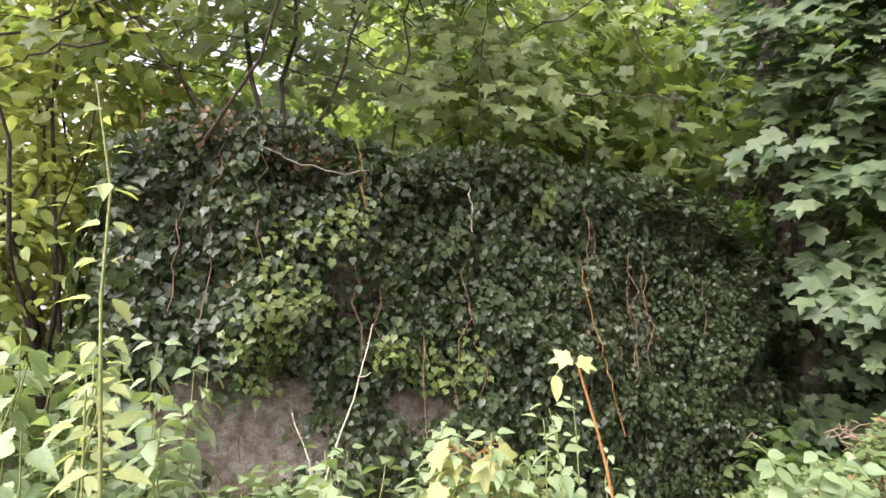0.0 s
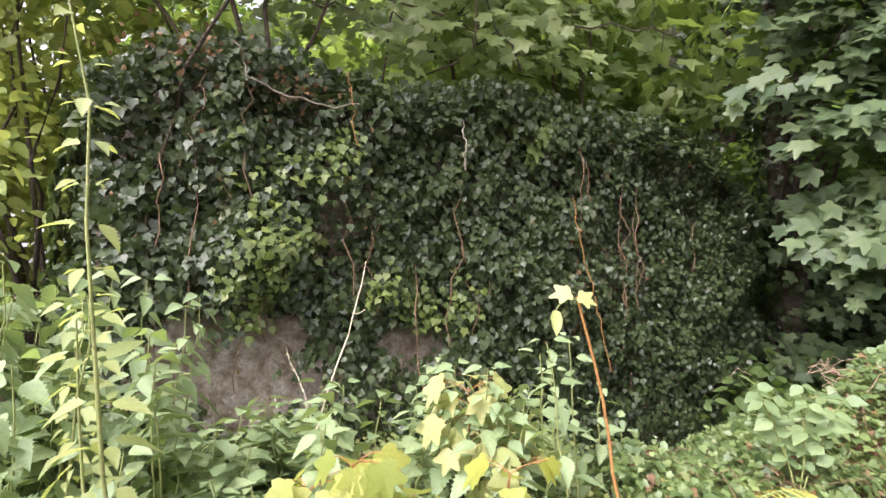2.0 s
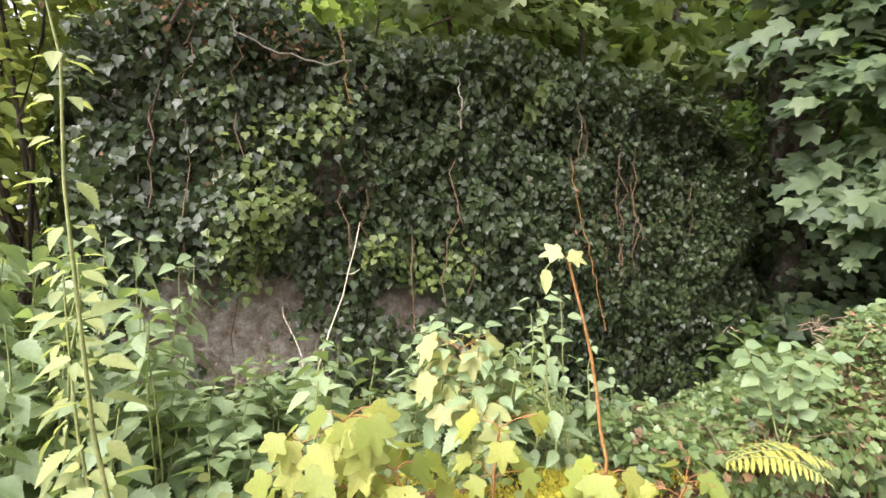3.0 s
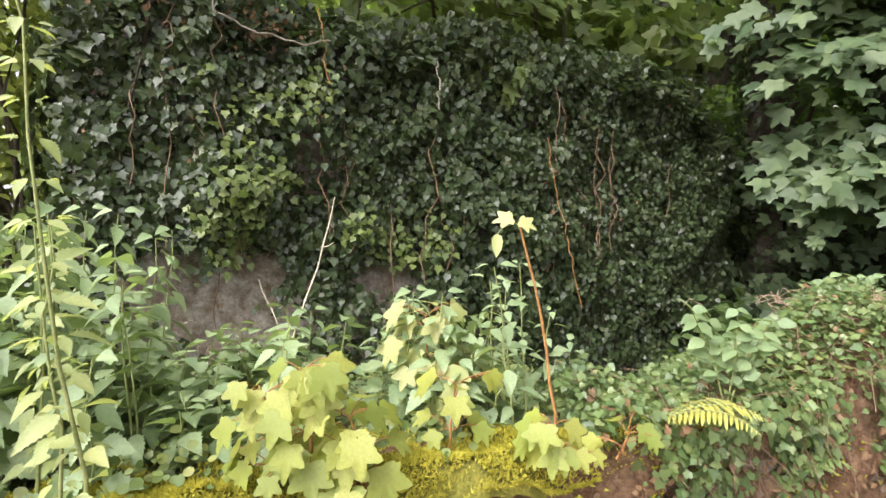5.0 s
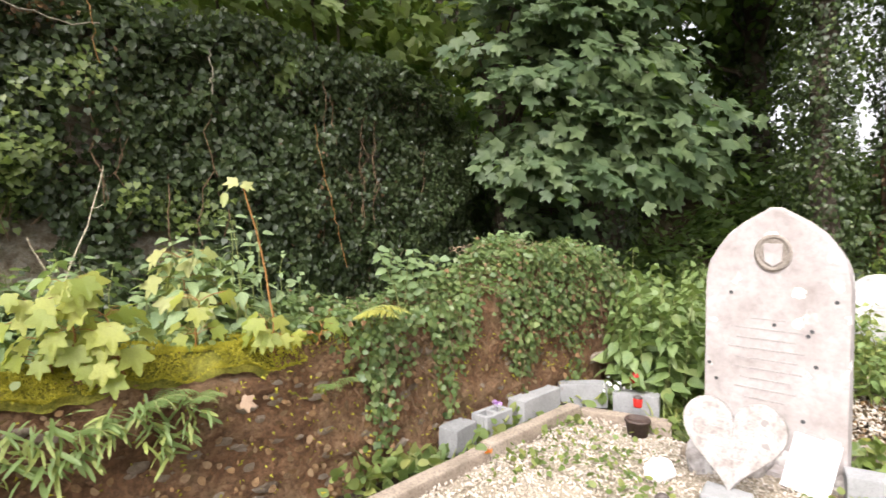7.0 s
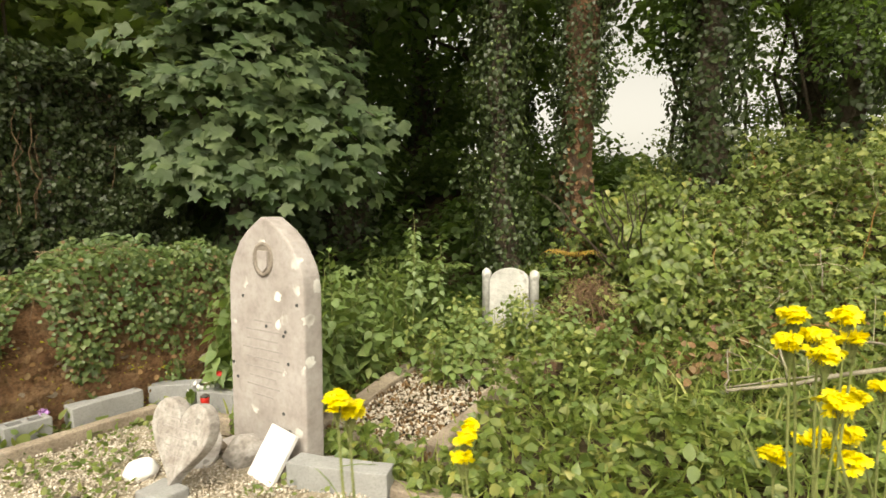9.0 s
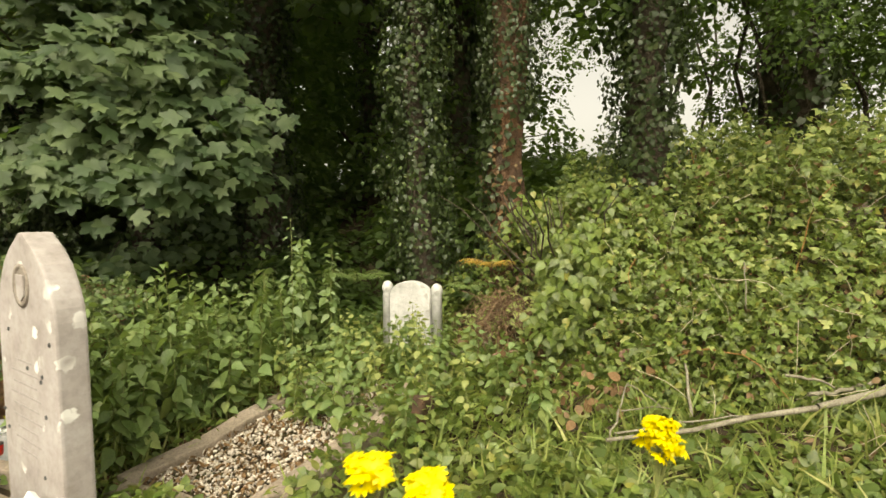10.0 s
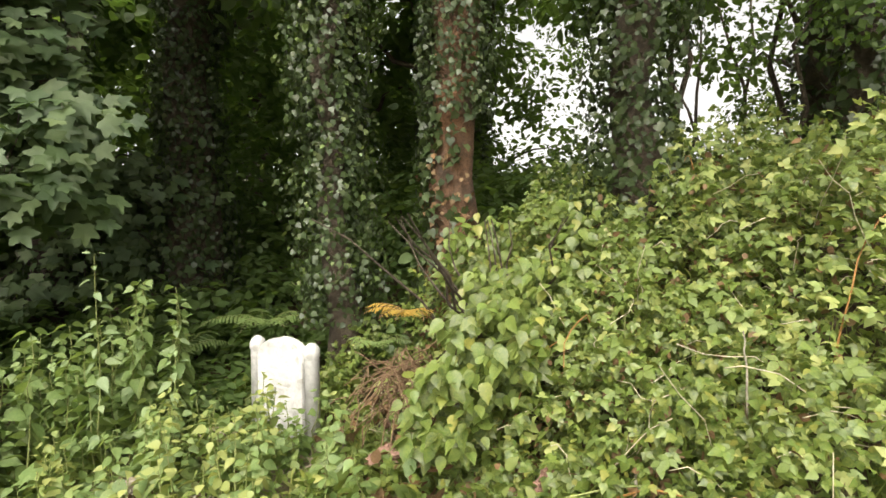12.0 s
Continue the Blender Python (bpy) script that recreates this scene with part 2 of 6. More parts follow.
M["gravel_bed"] = rough_material("pale_gravel_bed", [(0.3, (0.32, 0.26, 0.18)), (0.7, (0.52, 0.45, 0.35))], 12, 90, 0.97, 1.0, 0.02)
M["pebble"] = leaf_material("gravel_chips", [(0.42, 0.35, 0.27), (0.57, 0.51, 0.43), (0.66, 0.61, 0.54), (0.33, 0.26, 0.19), (0.5, 0.45, 0.37)], 0.9, 0.0)
M["letter"] = rough_material("worn_inscription", [(0.3, (0.3, 0.27, 0.255)), (0.7, (0.37, 0.34, 0.32))], 30, 120, 0.9, 0.2, 0.002)
M["letter_pale"] = rough_material("shallow_inscription", [(0.3, (0.5, 0.49, 0.46)), (0.7, (0.58, 0.57, 0.54))], 30, 120, 0.9, 0.2, 0.002)
M["tan_leaf"] = rough_material("tan_dead_leaf", [(0.3, (0.3, 0.2, 0.13)), (0.7, (0.44, 0.32, 0.22))], 20, 90, 0.85, 0.3, 0.003)
M["lead"] = rough_material("lead_plug", [(0.3, (0.05, 0.05, 0.05)), (0.7, (0.1, 0.1, 0.1))], 30, 120, 0.7, 0.2, 0.002)
# limestone with the niche's shade put into its colour
M["niche"] = rough_material("niche_shade_tone", [(0.3, (0.2, 0.17, 0.14)), (0.7, (0.3, 0.26, 0.22))], 10, 80, 0.95, 0.4, 0.004)
M["red_plastic"] = rough_material("red_plastic", [(0.3, (0.5, 0.02, 0.015)), (0.7, (0.62, 0.04, 0.03))], 20, 90, 0.3, 0.05, 0.001)
M["dark_metal"] = rough_material("dark_metal_cap", [(0.3, (0.06, 0.05, 0.045)), (0.7, (0.12, 0.1, 0.09))], 20, 90, 0.45, 0.1, 0.001)
M["dark_pot"] = rough_material("dark_brown_pot", [(0.3, (0.05, 0.035, 0.03)), (0.7, (0.1, 0.07, 0.055))], 14, 70, 0.6, 0.2, 0.003)
M["purple"] = leaf_material("purple_petal", [(0.42, 0.2, 0.55), (0.55, 0.32, 0.66)], 0.5, 0.25, (0.7, 0.4, 0.8))
M["white_petal"] = leaf_material("white_petal", [(0.75, 0.75, 0.72), (0.8, 0.8, 0.78)], 0.5, 0.25, (0.8, 0.8, 0.8))
M["orange_petal"] = leaf_material("orange_petal", [(0.7, 0.2, 0.03), (0.8, 0.3, 0.05)], 0.5, 0.25, (0.8, 0.3, 0.05))


# ---- helpers ----
def ss(a, b, v):
    t = np.clip((v - a) / (b - a), 0, 1)
    return t * t * (3 - 2 * t)


def nz(x, y, s, k=0.0):
    """Smooth cheap noise, about -1 to 1, for arrays."""
    x, y = np.asarray(x, float) * s, np.asarray(y, float) * s
    return (np.sin(x * 1.7 + 1.3 * np.sin(y * 1.1 + k) + k) + np.sin(y * 2.3 + 1.7 * np.sin(x * 0.9 - k) + 2 * k)
            + 0.5 * np.sin(x * 4.1 - y * 3.3 + k * 3)) / 2.5


def wall_d(x, y):
    """Distance behind the low wall's front line."""
    return (y - 1.33 - 0.4 * x) * 0.928


def bank_q(x, y):
    """Distance into the bank, which draws back towards the path."""
    return x + 0.22 * y - 0.9 * ss(0.3, -0.6, y)


def ground_z(x, y):
    x, y = np.asarray(x, float), np.asarray(y, float)
    z = 0.3 * ss(3.9, 6.4, x + 0.15 * y) + 1.2 * ss(6.5, 9.3, bank_q(x, y)) + 0.5 * ss(3.0, 7.0, y) * ss(3.2, 5.0, x)
    back = ss(0.1, 0.42, wall_d(x, y)) * (1 - ss(2.6, 3.9, x))
    z = z + 0.58 * back - 0.3 * back * ss(0.35, 0.9, wall_d(x, y)) * ss(0.5, 1.1, x)
    z = z - 0.08 * ss(-0.2, -1.2, y) * (1 - ss(2.0, 4.0, x))
    return z + 0.025 * nz(x, y, 1.7, 0.4) + 0.012 * nz(x, y, 6.0, 2.0)


def mesh_object(name, verts, faces, mat, parent=None, label="", smooth=True):
    """verts (n,3) array; faces (m,3) or (m,4) array."""
    me = bpy.data.meshes.new(name)
    verts, faces = np.asarray(verts, np.float32), np.asarray(faces, np.int32)
    k = faces.shape[1]
    me.vertices.add(len(verts))
    me.vertices.foreach_set("co", verts.ravel())
    me.loops.add(faces.size)
    me.loops.foreach_set("vertex_index", faces.ravel())
    me.polygons.add(len(faces))
    me.polygons.foreach_set("loop_start", np.arange(0, faces.size, k, dtype=np.int32))
    me.polygons.foreach_set("use_smooth", np.full(len(faces), smooth))
    me.update(calc_edges=True)
    me.materials.append(mat)
    ob = new(name, me)
    if parent is not None:
        ob.parent = parent
    return tagged(ob, label)


def bm_mesh(name, bm, mat, smooth=False):
    me = bpy.data.meshes.new(name)
    bmesh.ops.recalc_face_normals(bm, faces=bm.faces)
    bm.to_mesh(me)
    bm.free()
    me.materials.append(mat)
    for p in me.polygons:
        p.use_smooth = smooth
    return me


def part(name, bm, mat, parent=None, label="", smooth=False, at=None):
    ob = new(name, bm_mesh(name, bm, mat, smooth))
    if parent is not None:
        ob.parent = parent
    if at is not None:
        ob.matrix_basis = at
    return tagged(ob, label)


def thing(name, at, label, category, group="", kind=""):
    ob = new(name)
    ob.empty_display_size = 0.1
    ob.matrix_basis = at if isinstance(at, Matrix) else Matrix.Translation(at)
    return tagged(ob, label, category, group, kind)


def outline(pts, cz=0.42, fold=0.12, droop=0.18):
    """A leaf blade from the right half of its outline, base to tip: fan about the middle, folded and drooping."""
    right = list(pts)
    left = [(-x, y) for x, y in reversed(right) if abs(x) > 1e-4]
    ring = right + left
    v = [(0, cz, 0.0)] + [(x, y, 0) for x, y in ring]
    v = np.array([(x, y, fold * abs(x) - droop * y * y) for x, y, _ in v])
    n = len(ring)
    f = np.array([(0, 1 + i, 1 + (i + 1) % n) for i in range(n)])
    return v, f


IVY = outline([(0, 0), (0.2, -0.11), (0.43, 0.0), (0.38, 0.2), (0.5, 0.42), (0.27, 0.55), (0.15, 0.76), (0, 1.0)])
LOBES = ((180, 0.3), (152, 0.4), (130, 0.52), (121, 0.5), (112, 0.6), (101, 0.52), (88, 0.45), (80, 0.56), (72, 0.58), (66, 0.71), (57, 0.84), (47, 0.74), (41, 0.62), (35, 0.58), (27, 0.48), (20, 0.6), (14, 0.64), (9, 0.78), (0, 0.92))
SYC = outline([(r * math.sin(radians(a)) if 0 < a < 180 else 0.0, 0.3 + r * math.cos(radians(a))) for a, r in LOBES], 0.3, 0.12, 0.22)


def toothed(wide=0.3, teeth=9, bite=0.16, fold=0.3, droop=0.3, peak=0.32):
    """A toothed blade along +y with a sunk midrib: a strip each side of it, the edge cut into forward teeth."""
    rows_ = [(0.0, 0.0)]
    for i in range(teeth):
        f = (i + 0.55) / teeth
        w = wide * (f / peak if f < peak else 1 - ((f - peak) / (1 - peak)) ** 1.35) ** (0.5 if f < peak else 1.0)
        rows_ += [(f, w), (f + 0.1 / teeth, w * (1 - bite))]
    rows_.append((1.0, 0.0))
    v, f_ = [], []
    for y, w in rows_:
        z = -droop * y * y
        v += [(0, y, z), (w, y + (0.02 if w else 0), z + fold * w), (-w, y + (0.02 if w else 0), z + fold * w)]
    for k in range(len(rows_) - 1):
        a, b = 3 * k, 3 * k + 3
        for e in (1, 2):
            tri = [(a, a + e, b + e), (a, b + e, b)]
            f_ += tri if e == 1 else [t[::-1] for t in tri]
    return np.array(v), np.array(f_)


NET = outline([(0, 0), (0.2, 0.03), (0.24, 0.12), (0.34, 0.17), (0.31, 0.27), (0.37, 0.34), (0.29, 0.43), (0.3, 0.53), (0.2, 0.6), (0.19, 0.71), (0.1, 0.78), (0, 1.0)], 0.4, 0.16, 0.25)
NETTLE = toothed(0.31, 9, 0.26, 0.3, 0.24, 0.3)
LEAFLET = toothed(0.36, 7, 0.14, 0.25, 0.22, 0.4)
OVAL = outline([(0, 0), (0.24, 0.12), (0.35, 0.38), (0.27, 0.7), (0, 1.0)], 0.45, 0.14, 0.2)
ROUND = outline([(0, 0), (0.3, 0.05), (0.45, 0.4), (0.3, 0.8), (0, 0.95)], 0.45, 0.1, 0.1)
DIAMOND = (np.array([(0, 0, 0), (0.36, 0.45, 0.06), (0, 1, -0.15), (-0.36, 0.45, 0.06)]), np.array([(0, 1, 2), (0, 2, 3)]))
BLADE = (np.array([(-0.03, 0, 0), (0.03, 0, 0), (-0.025, 0.5, 0.05), (0.025, 0.5, 0.05), (0, 1, -0.12)]), np.array([(0, 1, 3), (0, 3, 2), (2, 3, 4)]))
STRAP = outline([(0, 0), (0.09, 0.1), (0.11, 0.5), (0.08, 0.85), (0, 1.0)], 0.5, 0.1, 0.35)
TUFT = (np.array([(-0.25, 0, 0), (0.25, 0, 0), (0, 1, 0), (0, 0, -0.25), (0, 0, 0.25), (0.05, 0.9, 0.05)]), np.array([(0, 1, 2), (3, 4, 5)]))
g = [(-1, 0, 0), (1, 0, 0), (0, -1, 0), (0, 1, 0), (0, 0, -0.7), (0, 0, 0.7)]
CHIP = (np.array(g) * 0.5, np.array([(0, 2, 5), (2, 1, 5), (1, 3, 5), (3, 0, 5), (2, 0, 4), (1, 2, 4), (3, 1, 4), (0, 3, 4)]))


def trifoliate(base):
    v, f = base
    vs, fs = [], []
    for k, (ang, s, oy) in enumerate(((0, 1.0, 0.35), (75, 0.8, 0.22), (-75, 0.8, 0.22))):
        a = radians(ang)
        r = np.array([(math.cos(a), math.sin(a), 0), (-math.sin(a), math.cos(a), 0), (0, 0, 1)])
        w = v * s @ r
        w[:, 1] += oy
        vs.append(w)
        fs.append(f + k * len(v))
    return np.concatenate(vs) * 0.75, np.concatenate(fs)


BRAMBLE = trifoliate(outline([(0, 0), (0.3, 0.14), (0.38, 0.4), (0.2, 0.72), (0, 1.06)], 0.45, 0.2, 0.22))
BRAMBLE_FINE = trifoliate(LEAFLET)


def unit(v):
    return v / np.maximum(np.linalg.norm(v, axis=-1, keepdims=True), 1e-9)


def leaves(name, tmpl, pos, normal, tip, size, mat, parent=None, label="", width=None):
    """Many blades in one mesh: at pos, facing normal, pointing to tip, size metres long."""
    v, f = tmpl
    pos, normal, tip = np.asarray(pos, float), unit(np.asarray(normal, float)), np.asarray(tip, float)
    yv = unit(tip - normal * (tip * normal).sum(1, keepdims=True))
    xv = np.cross(yv, normal)
    s = np.asarray(size, float).reshape(-1, 1, 1) * np.ones((len(pos), 1, 1))
    w = s * (np.ones((len(pos), 1, 1)) if width is None else np.asarray(width).reshape(-1, 1, 1))
    verts = pos[:, None] + w * v[None, :, 0:1] * xv[:, None] + s * v[None, :, 1:2] * yv[:, None] + s * v[None, :, 2:3] * normal[:, None]
    faces = f[None] + (np.arange(len(pos)) * len(v))[:, None, None]
    return mesh_object(name, verts.reshape(-1, 3), faces.reshape(-1, 3), mat, parent, label)


def rand_dir(n, up=0.0):
    d = rng.normal(size=(n, 3))
    d[:, 2] += up
    return unit(d)


def tube_arrays(pts, radii, seg=6):
    pts = np.asarray(pts, float)
    radii = np.broadcast_to(np.asarray(radii, float), (len(pts),))
    tang = unit(np.gradient(pts, axis=0))
    ref = np.where(np.abs(tang[:, 2:3]) > 0.9, np.array([[1.0, 0, 0]]), np.array([[0, 0, 1.0]]))
    a = unit(np.cross(tang, ref))
    b = np.cross(tang, a)
    ang = np.arange(seg) * 2 * math.pi / seg
    ring = np.cos(ang)[None, :, None] * a[:, None] + np.sin(ang)[None, :, None] * b[:, None]
    verts = (pts[:, None] + ring * radii[:, None, None]).reshape(-1, 3)
    f = []
    for i in range(len(pts) - 1):
        for j in range(seg):
            k = (j + 1) % seg
            f.append((i * seg + j, i * seg + k, (i + 1) * seg + k, (i + 1) * seg + j))
    return verts, np.array(f)


def tubes(name, curves, mat, parent=None, label="", seg=6):
    """curves: (points, radii) pairs joined into one mesh."""
    vs, fs, n = [], [], 0
    for pts, radii in curves:
        v, f = tube_arrays(pts, radii, seg)
        vs.append(v)
        fs.append(f + n)
        n += len(v)
    return mesh_object(name, np.concatenate(vs), np.concatenate(fs), mat, parent, label)


def curve(a, b, sag=0.0, wob=0.0, n=8, bend=(0, 0, 0)):
    """A line from a to b that sags in the middle (down is positive) and wanders."""
    t = np.linspace(0, 1, n)[:, None]
    p = np.asarray(a, float) * (1 - t) + np.asarray(b, float) * t
    arch = 4 * t * (1 - t)
    p[:, 2:3] -= sag * arch
    p += arch * np.asarray(bend, float)
    if wob:
        p[1:-1] += rng.normal(0, wob, (n - 2, 3))
    return p


def box_bm(sx, sy, sz, bevel=0.01, cuts=0, jitter=0.0, segs=2):
    """A box resting on z = 0, with rounded and slightly uneven edges."""
    bm = bmesh.new()
    bmesh.ops.create_cube(bm, size=1)
    bmesh.ops.scale(bm, verts=bm.verts, vec=(sx, sy, sz))
    bmesh.ops.translate(bm, verts=bm.verts, vec=(0, 0, sz / 2))
    if cuts:
        bmesh.ops.subdivide_edges(bm, edges=bm.edges, cuts=cuts, use_grid_fill=True)
    if bevel:
        es = [e for e in bm.edges if e.calc_face_angle(0) > 1.0]
        bmesh.ops.bevel(bm, geom=es, offset=bevel, segments=segs, affect='EDGES', profile=0.6)
    if jitter:
        for v in bm.verts:
            n = noise.noise_vector(v.co * 9 + Vector((sx * 7, sy * 3, 1)))
            v.co += n * jitter
    return bm


def rock_bm(r, sub=2, rough=0.25, squash=(1, 1, 0.7), seed=0.0):
    bm = bmesh.new()
    bmesh.ops.create_icosphere(bm, subdivisions=sub, radius=1)
    for v in bm.verts:
        d = v.co.normalized()
        k = 1 + rough * noise.noise(d * 1.6 + Vector((seed, seed * 0.7, 1))) + rough * 0.4 * noise.noise(d * 4 + Vector((seed, 2, seed)))
        v.co = Vector((d.x * squash[0], d.y * squash[1], d.z * squash[2])) * k * r
    return bm


def extrude_profile(pts, depth, bevel=0.008):
    """A flat outline in x and z (counterclockwise from the front), made a slab from y = 0 to y = depth."""
    bm = bmesh.new()
    fr = [bm.verts.new((x, 0, z)) for x, z in pts]
    face = bm.faces.new(fr)
    ext = bmesh.ops.extrude_face_region(bm, geom=[face])
    bmesh.ops.translate(bm, verts=[e for e in ext["geom"] if isinstance(e, bmesh.types.BMVert)], vec=(0, depth, 0))
    bmesh.ops.recalc_face_normals(bm, faces=bm.faces)
    if bevel:
        es = [e for e in bm.edges if e.calc_face_angle(0) > 0.9]
        bmesh.ops.bevel(bm, geom=es, offset=bevel, segments=2, affect='EDGES', profile=0.6)
    return bm


# ---- ground: one sheet to the horizon ----
def axis(lo, hi, step, far):
    inner = np.arange(lo, hi + step / 2, step)
    out = np.array([0.3, 0.8, 1.6, 3, 6, 12, 25, 60, 150, far])
    return np.concatenate([lo - out[::-1], inner, hi + out])


gx, gy = axis(-4.5, 11, 0.09, 500), axis(-4, 9, 0.09, 500)
X, Y = np.meshgrid(gx, gy)
Z = ground_z(X, Y)
idx = np.arange(X.size).reshape(X.shape)
quads = np.stack([idx[:-1, :-1], idx[:-1, 1:], idx[1:, 1:], idx[1:, :-1]], -1).reshape(-1, 4)
ground = mesh_object("ground", np.stack([X, Y, Z], -1).reshape(-1, 3), quads, M["ground"])
tagged(ground, "dark brown woodland soil rising to a bank", "ground", kind="structure")

# ---- the low retaining wall ----
WDIR = np.array([0.928, 0.371, 0.0])       # along its front
WNOR = np.array([0.371, -0.928, 0.0])      # out of its front


def wall_pt(x, out=0.0):
    """A place on the low wall's front line at x, moved out of the face."""
    x = np.asarray(x, float)
    p = np.stack([x, 1.33 + 0.4 * x, np.zeros_like(x)], -1)
    return p + np.asarray(out, float)[..., None] * WNOR


def wall_top(x):
    x = np.asarray(x, float)
    return 0.75 + 0.02 * nz(x, x * 0, 3.0, 1.0) + 0.30 * ss(1.5, 2.25, x) - 0.25 * ss(2.95, 3.45, x)


low_wall = thing("retaining_wall", (0, 0, 0), "low rubble and earth retaining wall with mossy top", "wall", kind="structure")
wx = np.linspace(-3.2, 3.6, 170)
prof = []
for k in range(34):                       # face from the foot up, then across the top to the back
    if k < 20:
        f = k / 19
        prof.append(("face", f))
    else:
        prof.append(("top", (k - 19) / 14))
rows = []
for kind, f in prof:
    top = wall_top(wx)
    if kind == "face":
        z = -0.15 + (top + 0.15) * f
        out = 0.10 * (1 - f) ** 1.5 + 0.035 * nz(wx, f * 3 + wx * 0, 4.0, 0.7) + 0.02 * nz(wx * 1.3, f * 9 + wx * 0, 9.0, 1.9) - 0.06 * ss(0.85, 1.0, f)
    else:
        z = top + 0.06 * math.sin(f * math.pi) * (1 + 0.5 * nz(wx, wx * 0 + f, 5.0)) - 0.12 * f
        out = -0.06 - 0.5 * f + wx * 0
    p = wall_pt(wx, out)
    p[:, 2] = z
    rows.append(p)
P = np.array(rows)
idx = np.arange(P.shape[0] * P.shape[1]).reshape(P.shape[:2])
quads = np.stack([idx[:-1, :-1], idx[:-1, 1:], idx[1:, 1:], idx[1:, :-1]], -1).reshape(-1, 4)
mesh_object("wall_body", P.reshape(-1, 3), quads, M["earth"], low_wall, "red-brown earth and rubble core")

# ---- the ivy-clad ruin ----
RP, RD = np.array([0.10, 3.84, 0.0]), np.array([0.893, 0.449, 0.0])
RN = np.array([0.449, -0.893, 0.0])


def ruin_pt(s, z, out=0.0):
    s = np.asarray(s, float)
    p = RP + s[..., None] * RD + np.asarray(out, float)[..., None] * RN
    p[..., 2] = z
    return p


def ruin_top(s):
    s = np.asarray(s, float)
    return 2.96 + 0.06 * nz(s, s * 0, 2.2, 0.3) - 0.85 * ss(2.3, 3.05, s) ** 2 - 0.3 * ss(-1.9, -2.4, s)


ruin = thing("ruined_wall", (0, 0, 0), "tall ruined masonry wall, brown render showing under ivy", "ruin", kind="structure")
sx = np.linspace(-2.35, 2.95, 90)
rows = []
for k in range(30):
    f = k / 29
    z = 0.05 + (ruin_top(sx) - 0.05) * f
    rows.append(ruin_pt(sx, z, -0.12 + 0.03 * nz(sx, f * 4 + sx * 0, 3.0, 1.1) + 0.015 * nz(sx, f * 9 + sx * 0, 10.0, 0.2)))
for out in (-0.5, -1.2, -1.9):
    rows.append(ruin_pt(sx, ruin_top(sx) + 0.05, out + sx * 0))
rows.append(ruin_pt(sx, 0.2 + sx * 0, -1.9 + sx * 0))
P = np.array(rows)
idx = np.arange(P.shape[0] * P.shape[1]).reshape(P.shape[:2])
quads = np.stack([idx[:-1, :-1], idx[:-1, 1:], idx[1:, 1:], idx[1:, :-1]], -1).reshape(-1, 4)
mesh_object("wall_body", P.reshape(-1, 3), quads, M["ruin"], ruin)
for s_end, name in ((-2.35, "end_wall"), (2.95, "end_wall")):
    u = np.linspace(-0.12, -1.9, 20)
    rows = [ruin_pt(np.full(20, s_end), z, u + 0.02 * nz(u, u * 0 + z, 4)) for z in np.linspace(0.2, float(ruin_top(np.array(s_end))), 12)]
    P = np.array(rows)
    idx = np.arange(P.shape[0] * P.shape[1]).reshape(P.shape[:2])
    quads = np.stack([idx[:-1, :-1], idx[:-1, 1:], idx[1:, 1:], idx[1:, :-1]], -1).reshape(-1, 4)
    mesh_object(name, P.reshape(-1, 3), quads, M["ruin"], ruin)


def bulge(s, z):
    return 0.14 + 0.11 * nz(s, z, 1.6, 0.5) + 0.09 * nz(s, z, 4.5, 1.5) + 0.04 * nz(s, z, 11.0, 0.2) + 0.12 * ss(2.2, 3.0, z) * (1 - ss(0.5, 2.2, s))


def bare(s, z):
    """1 where the render shows through."""
    a = (1.0 + 0.5 * nz(s, z, 7.0, 0.3)) * np.exp(-(((s + 1.58) / 0.56) ** 4 + ((z - 1.13) / 0.36) ** 4))
    b = np.exp(-(((s + 0.45) / 0.22) ** 2 + ((z - 1.27) / 0.15) ** 2))
    c = 0.55 * np.exp(-(((s + 0.95) / 0.2) ** 2 + ((z - 2.1) / 0.3) ** 2))
    return np.maximum(np.maximum(a, b), c)


ivy = thing("ivy", (0, 0, 0), "dense dark green ivy hanging over a ruined wall", "ivy")
n = 62000
s, f = rng.uniform(-2.42, 3.05, n), rng.uniform(0, 1, n)
z = 0.15 + (ruin_top(s) + 0.18 - 0.15) * f
# two in five hang on strands, which leave dark gaps between them
hung = rng.uniform(size=n) < 0.42
st_s, st_z, st_l = rng.uniform(-2.42, 3.0, 190), rng.uniform(1.2, 3.1, 190), rng.uniform(0.5, 1.5, 190)
st_k = rng.integers(0, 190, n)
s = np.where(hung, st_s[st_k] + rng.normal(0, 0.035, n) + 0.05 * nz(z, st_s[st_k], 2.5), s)
z = np.where(hung, np.clip(st_z[st_k] - st_l[st_k] * f, 0.15, ruin_top(s) + 0.15), z)
keep = (rng.uniform(size=n) > bare(s, z) * 1.45) & (hung | (rng.uniform(size=n) < 0.66 + 0.45 * nz(s, z, 2.6, 2.0) + 0.35 * ss(0.3, 1.0, s)))
s, z, hung = s[keep], z[keep], hung[keep]
n = len(s)
depth = rng.uniform(0, 1, n) ** 2
out = bulge(s, z) - 0.2 * depth + np.where(hung, 0.05, 0.0)
pos = ruin_pt(s, z, out)
nor = RN + np.array([0, 0, 0.25]) + rng.normal(0, 0.55, (n, 3))
tip = np.array([0, 0, -1.0]) + rng.normal(0, 0.45, (n, 3))
size = rng.uniform(0.028, 0.06, n) * (1.12 - 0.22 * ss(0, 2.5, s))
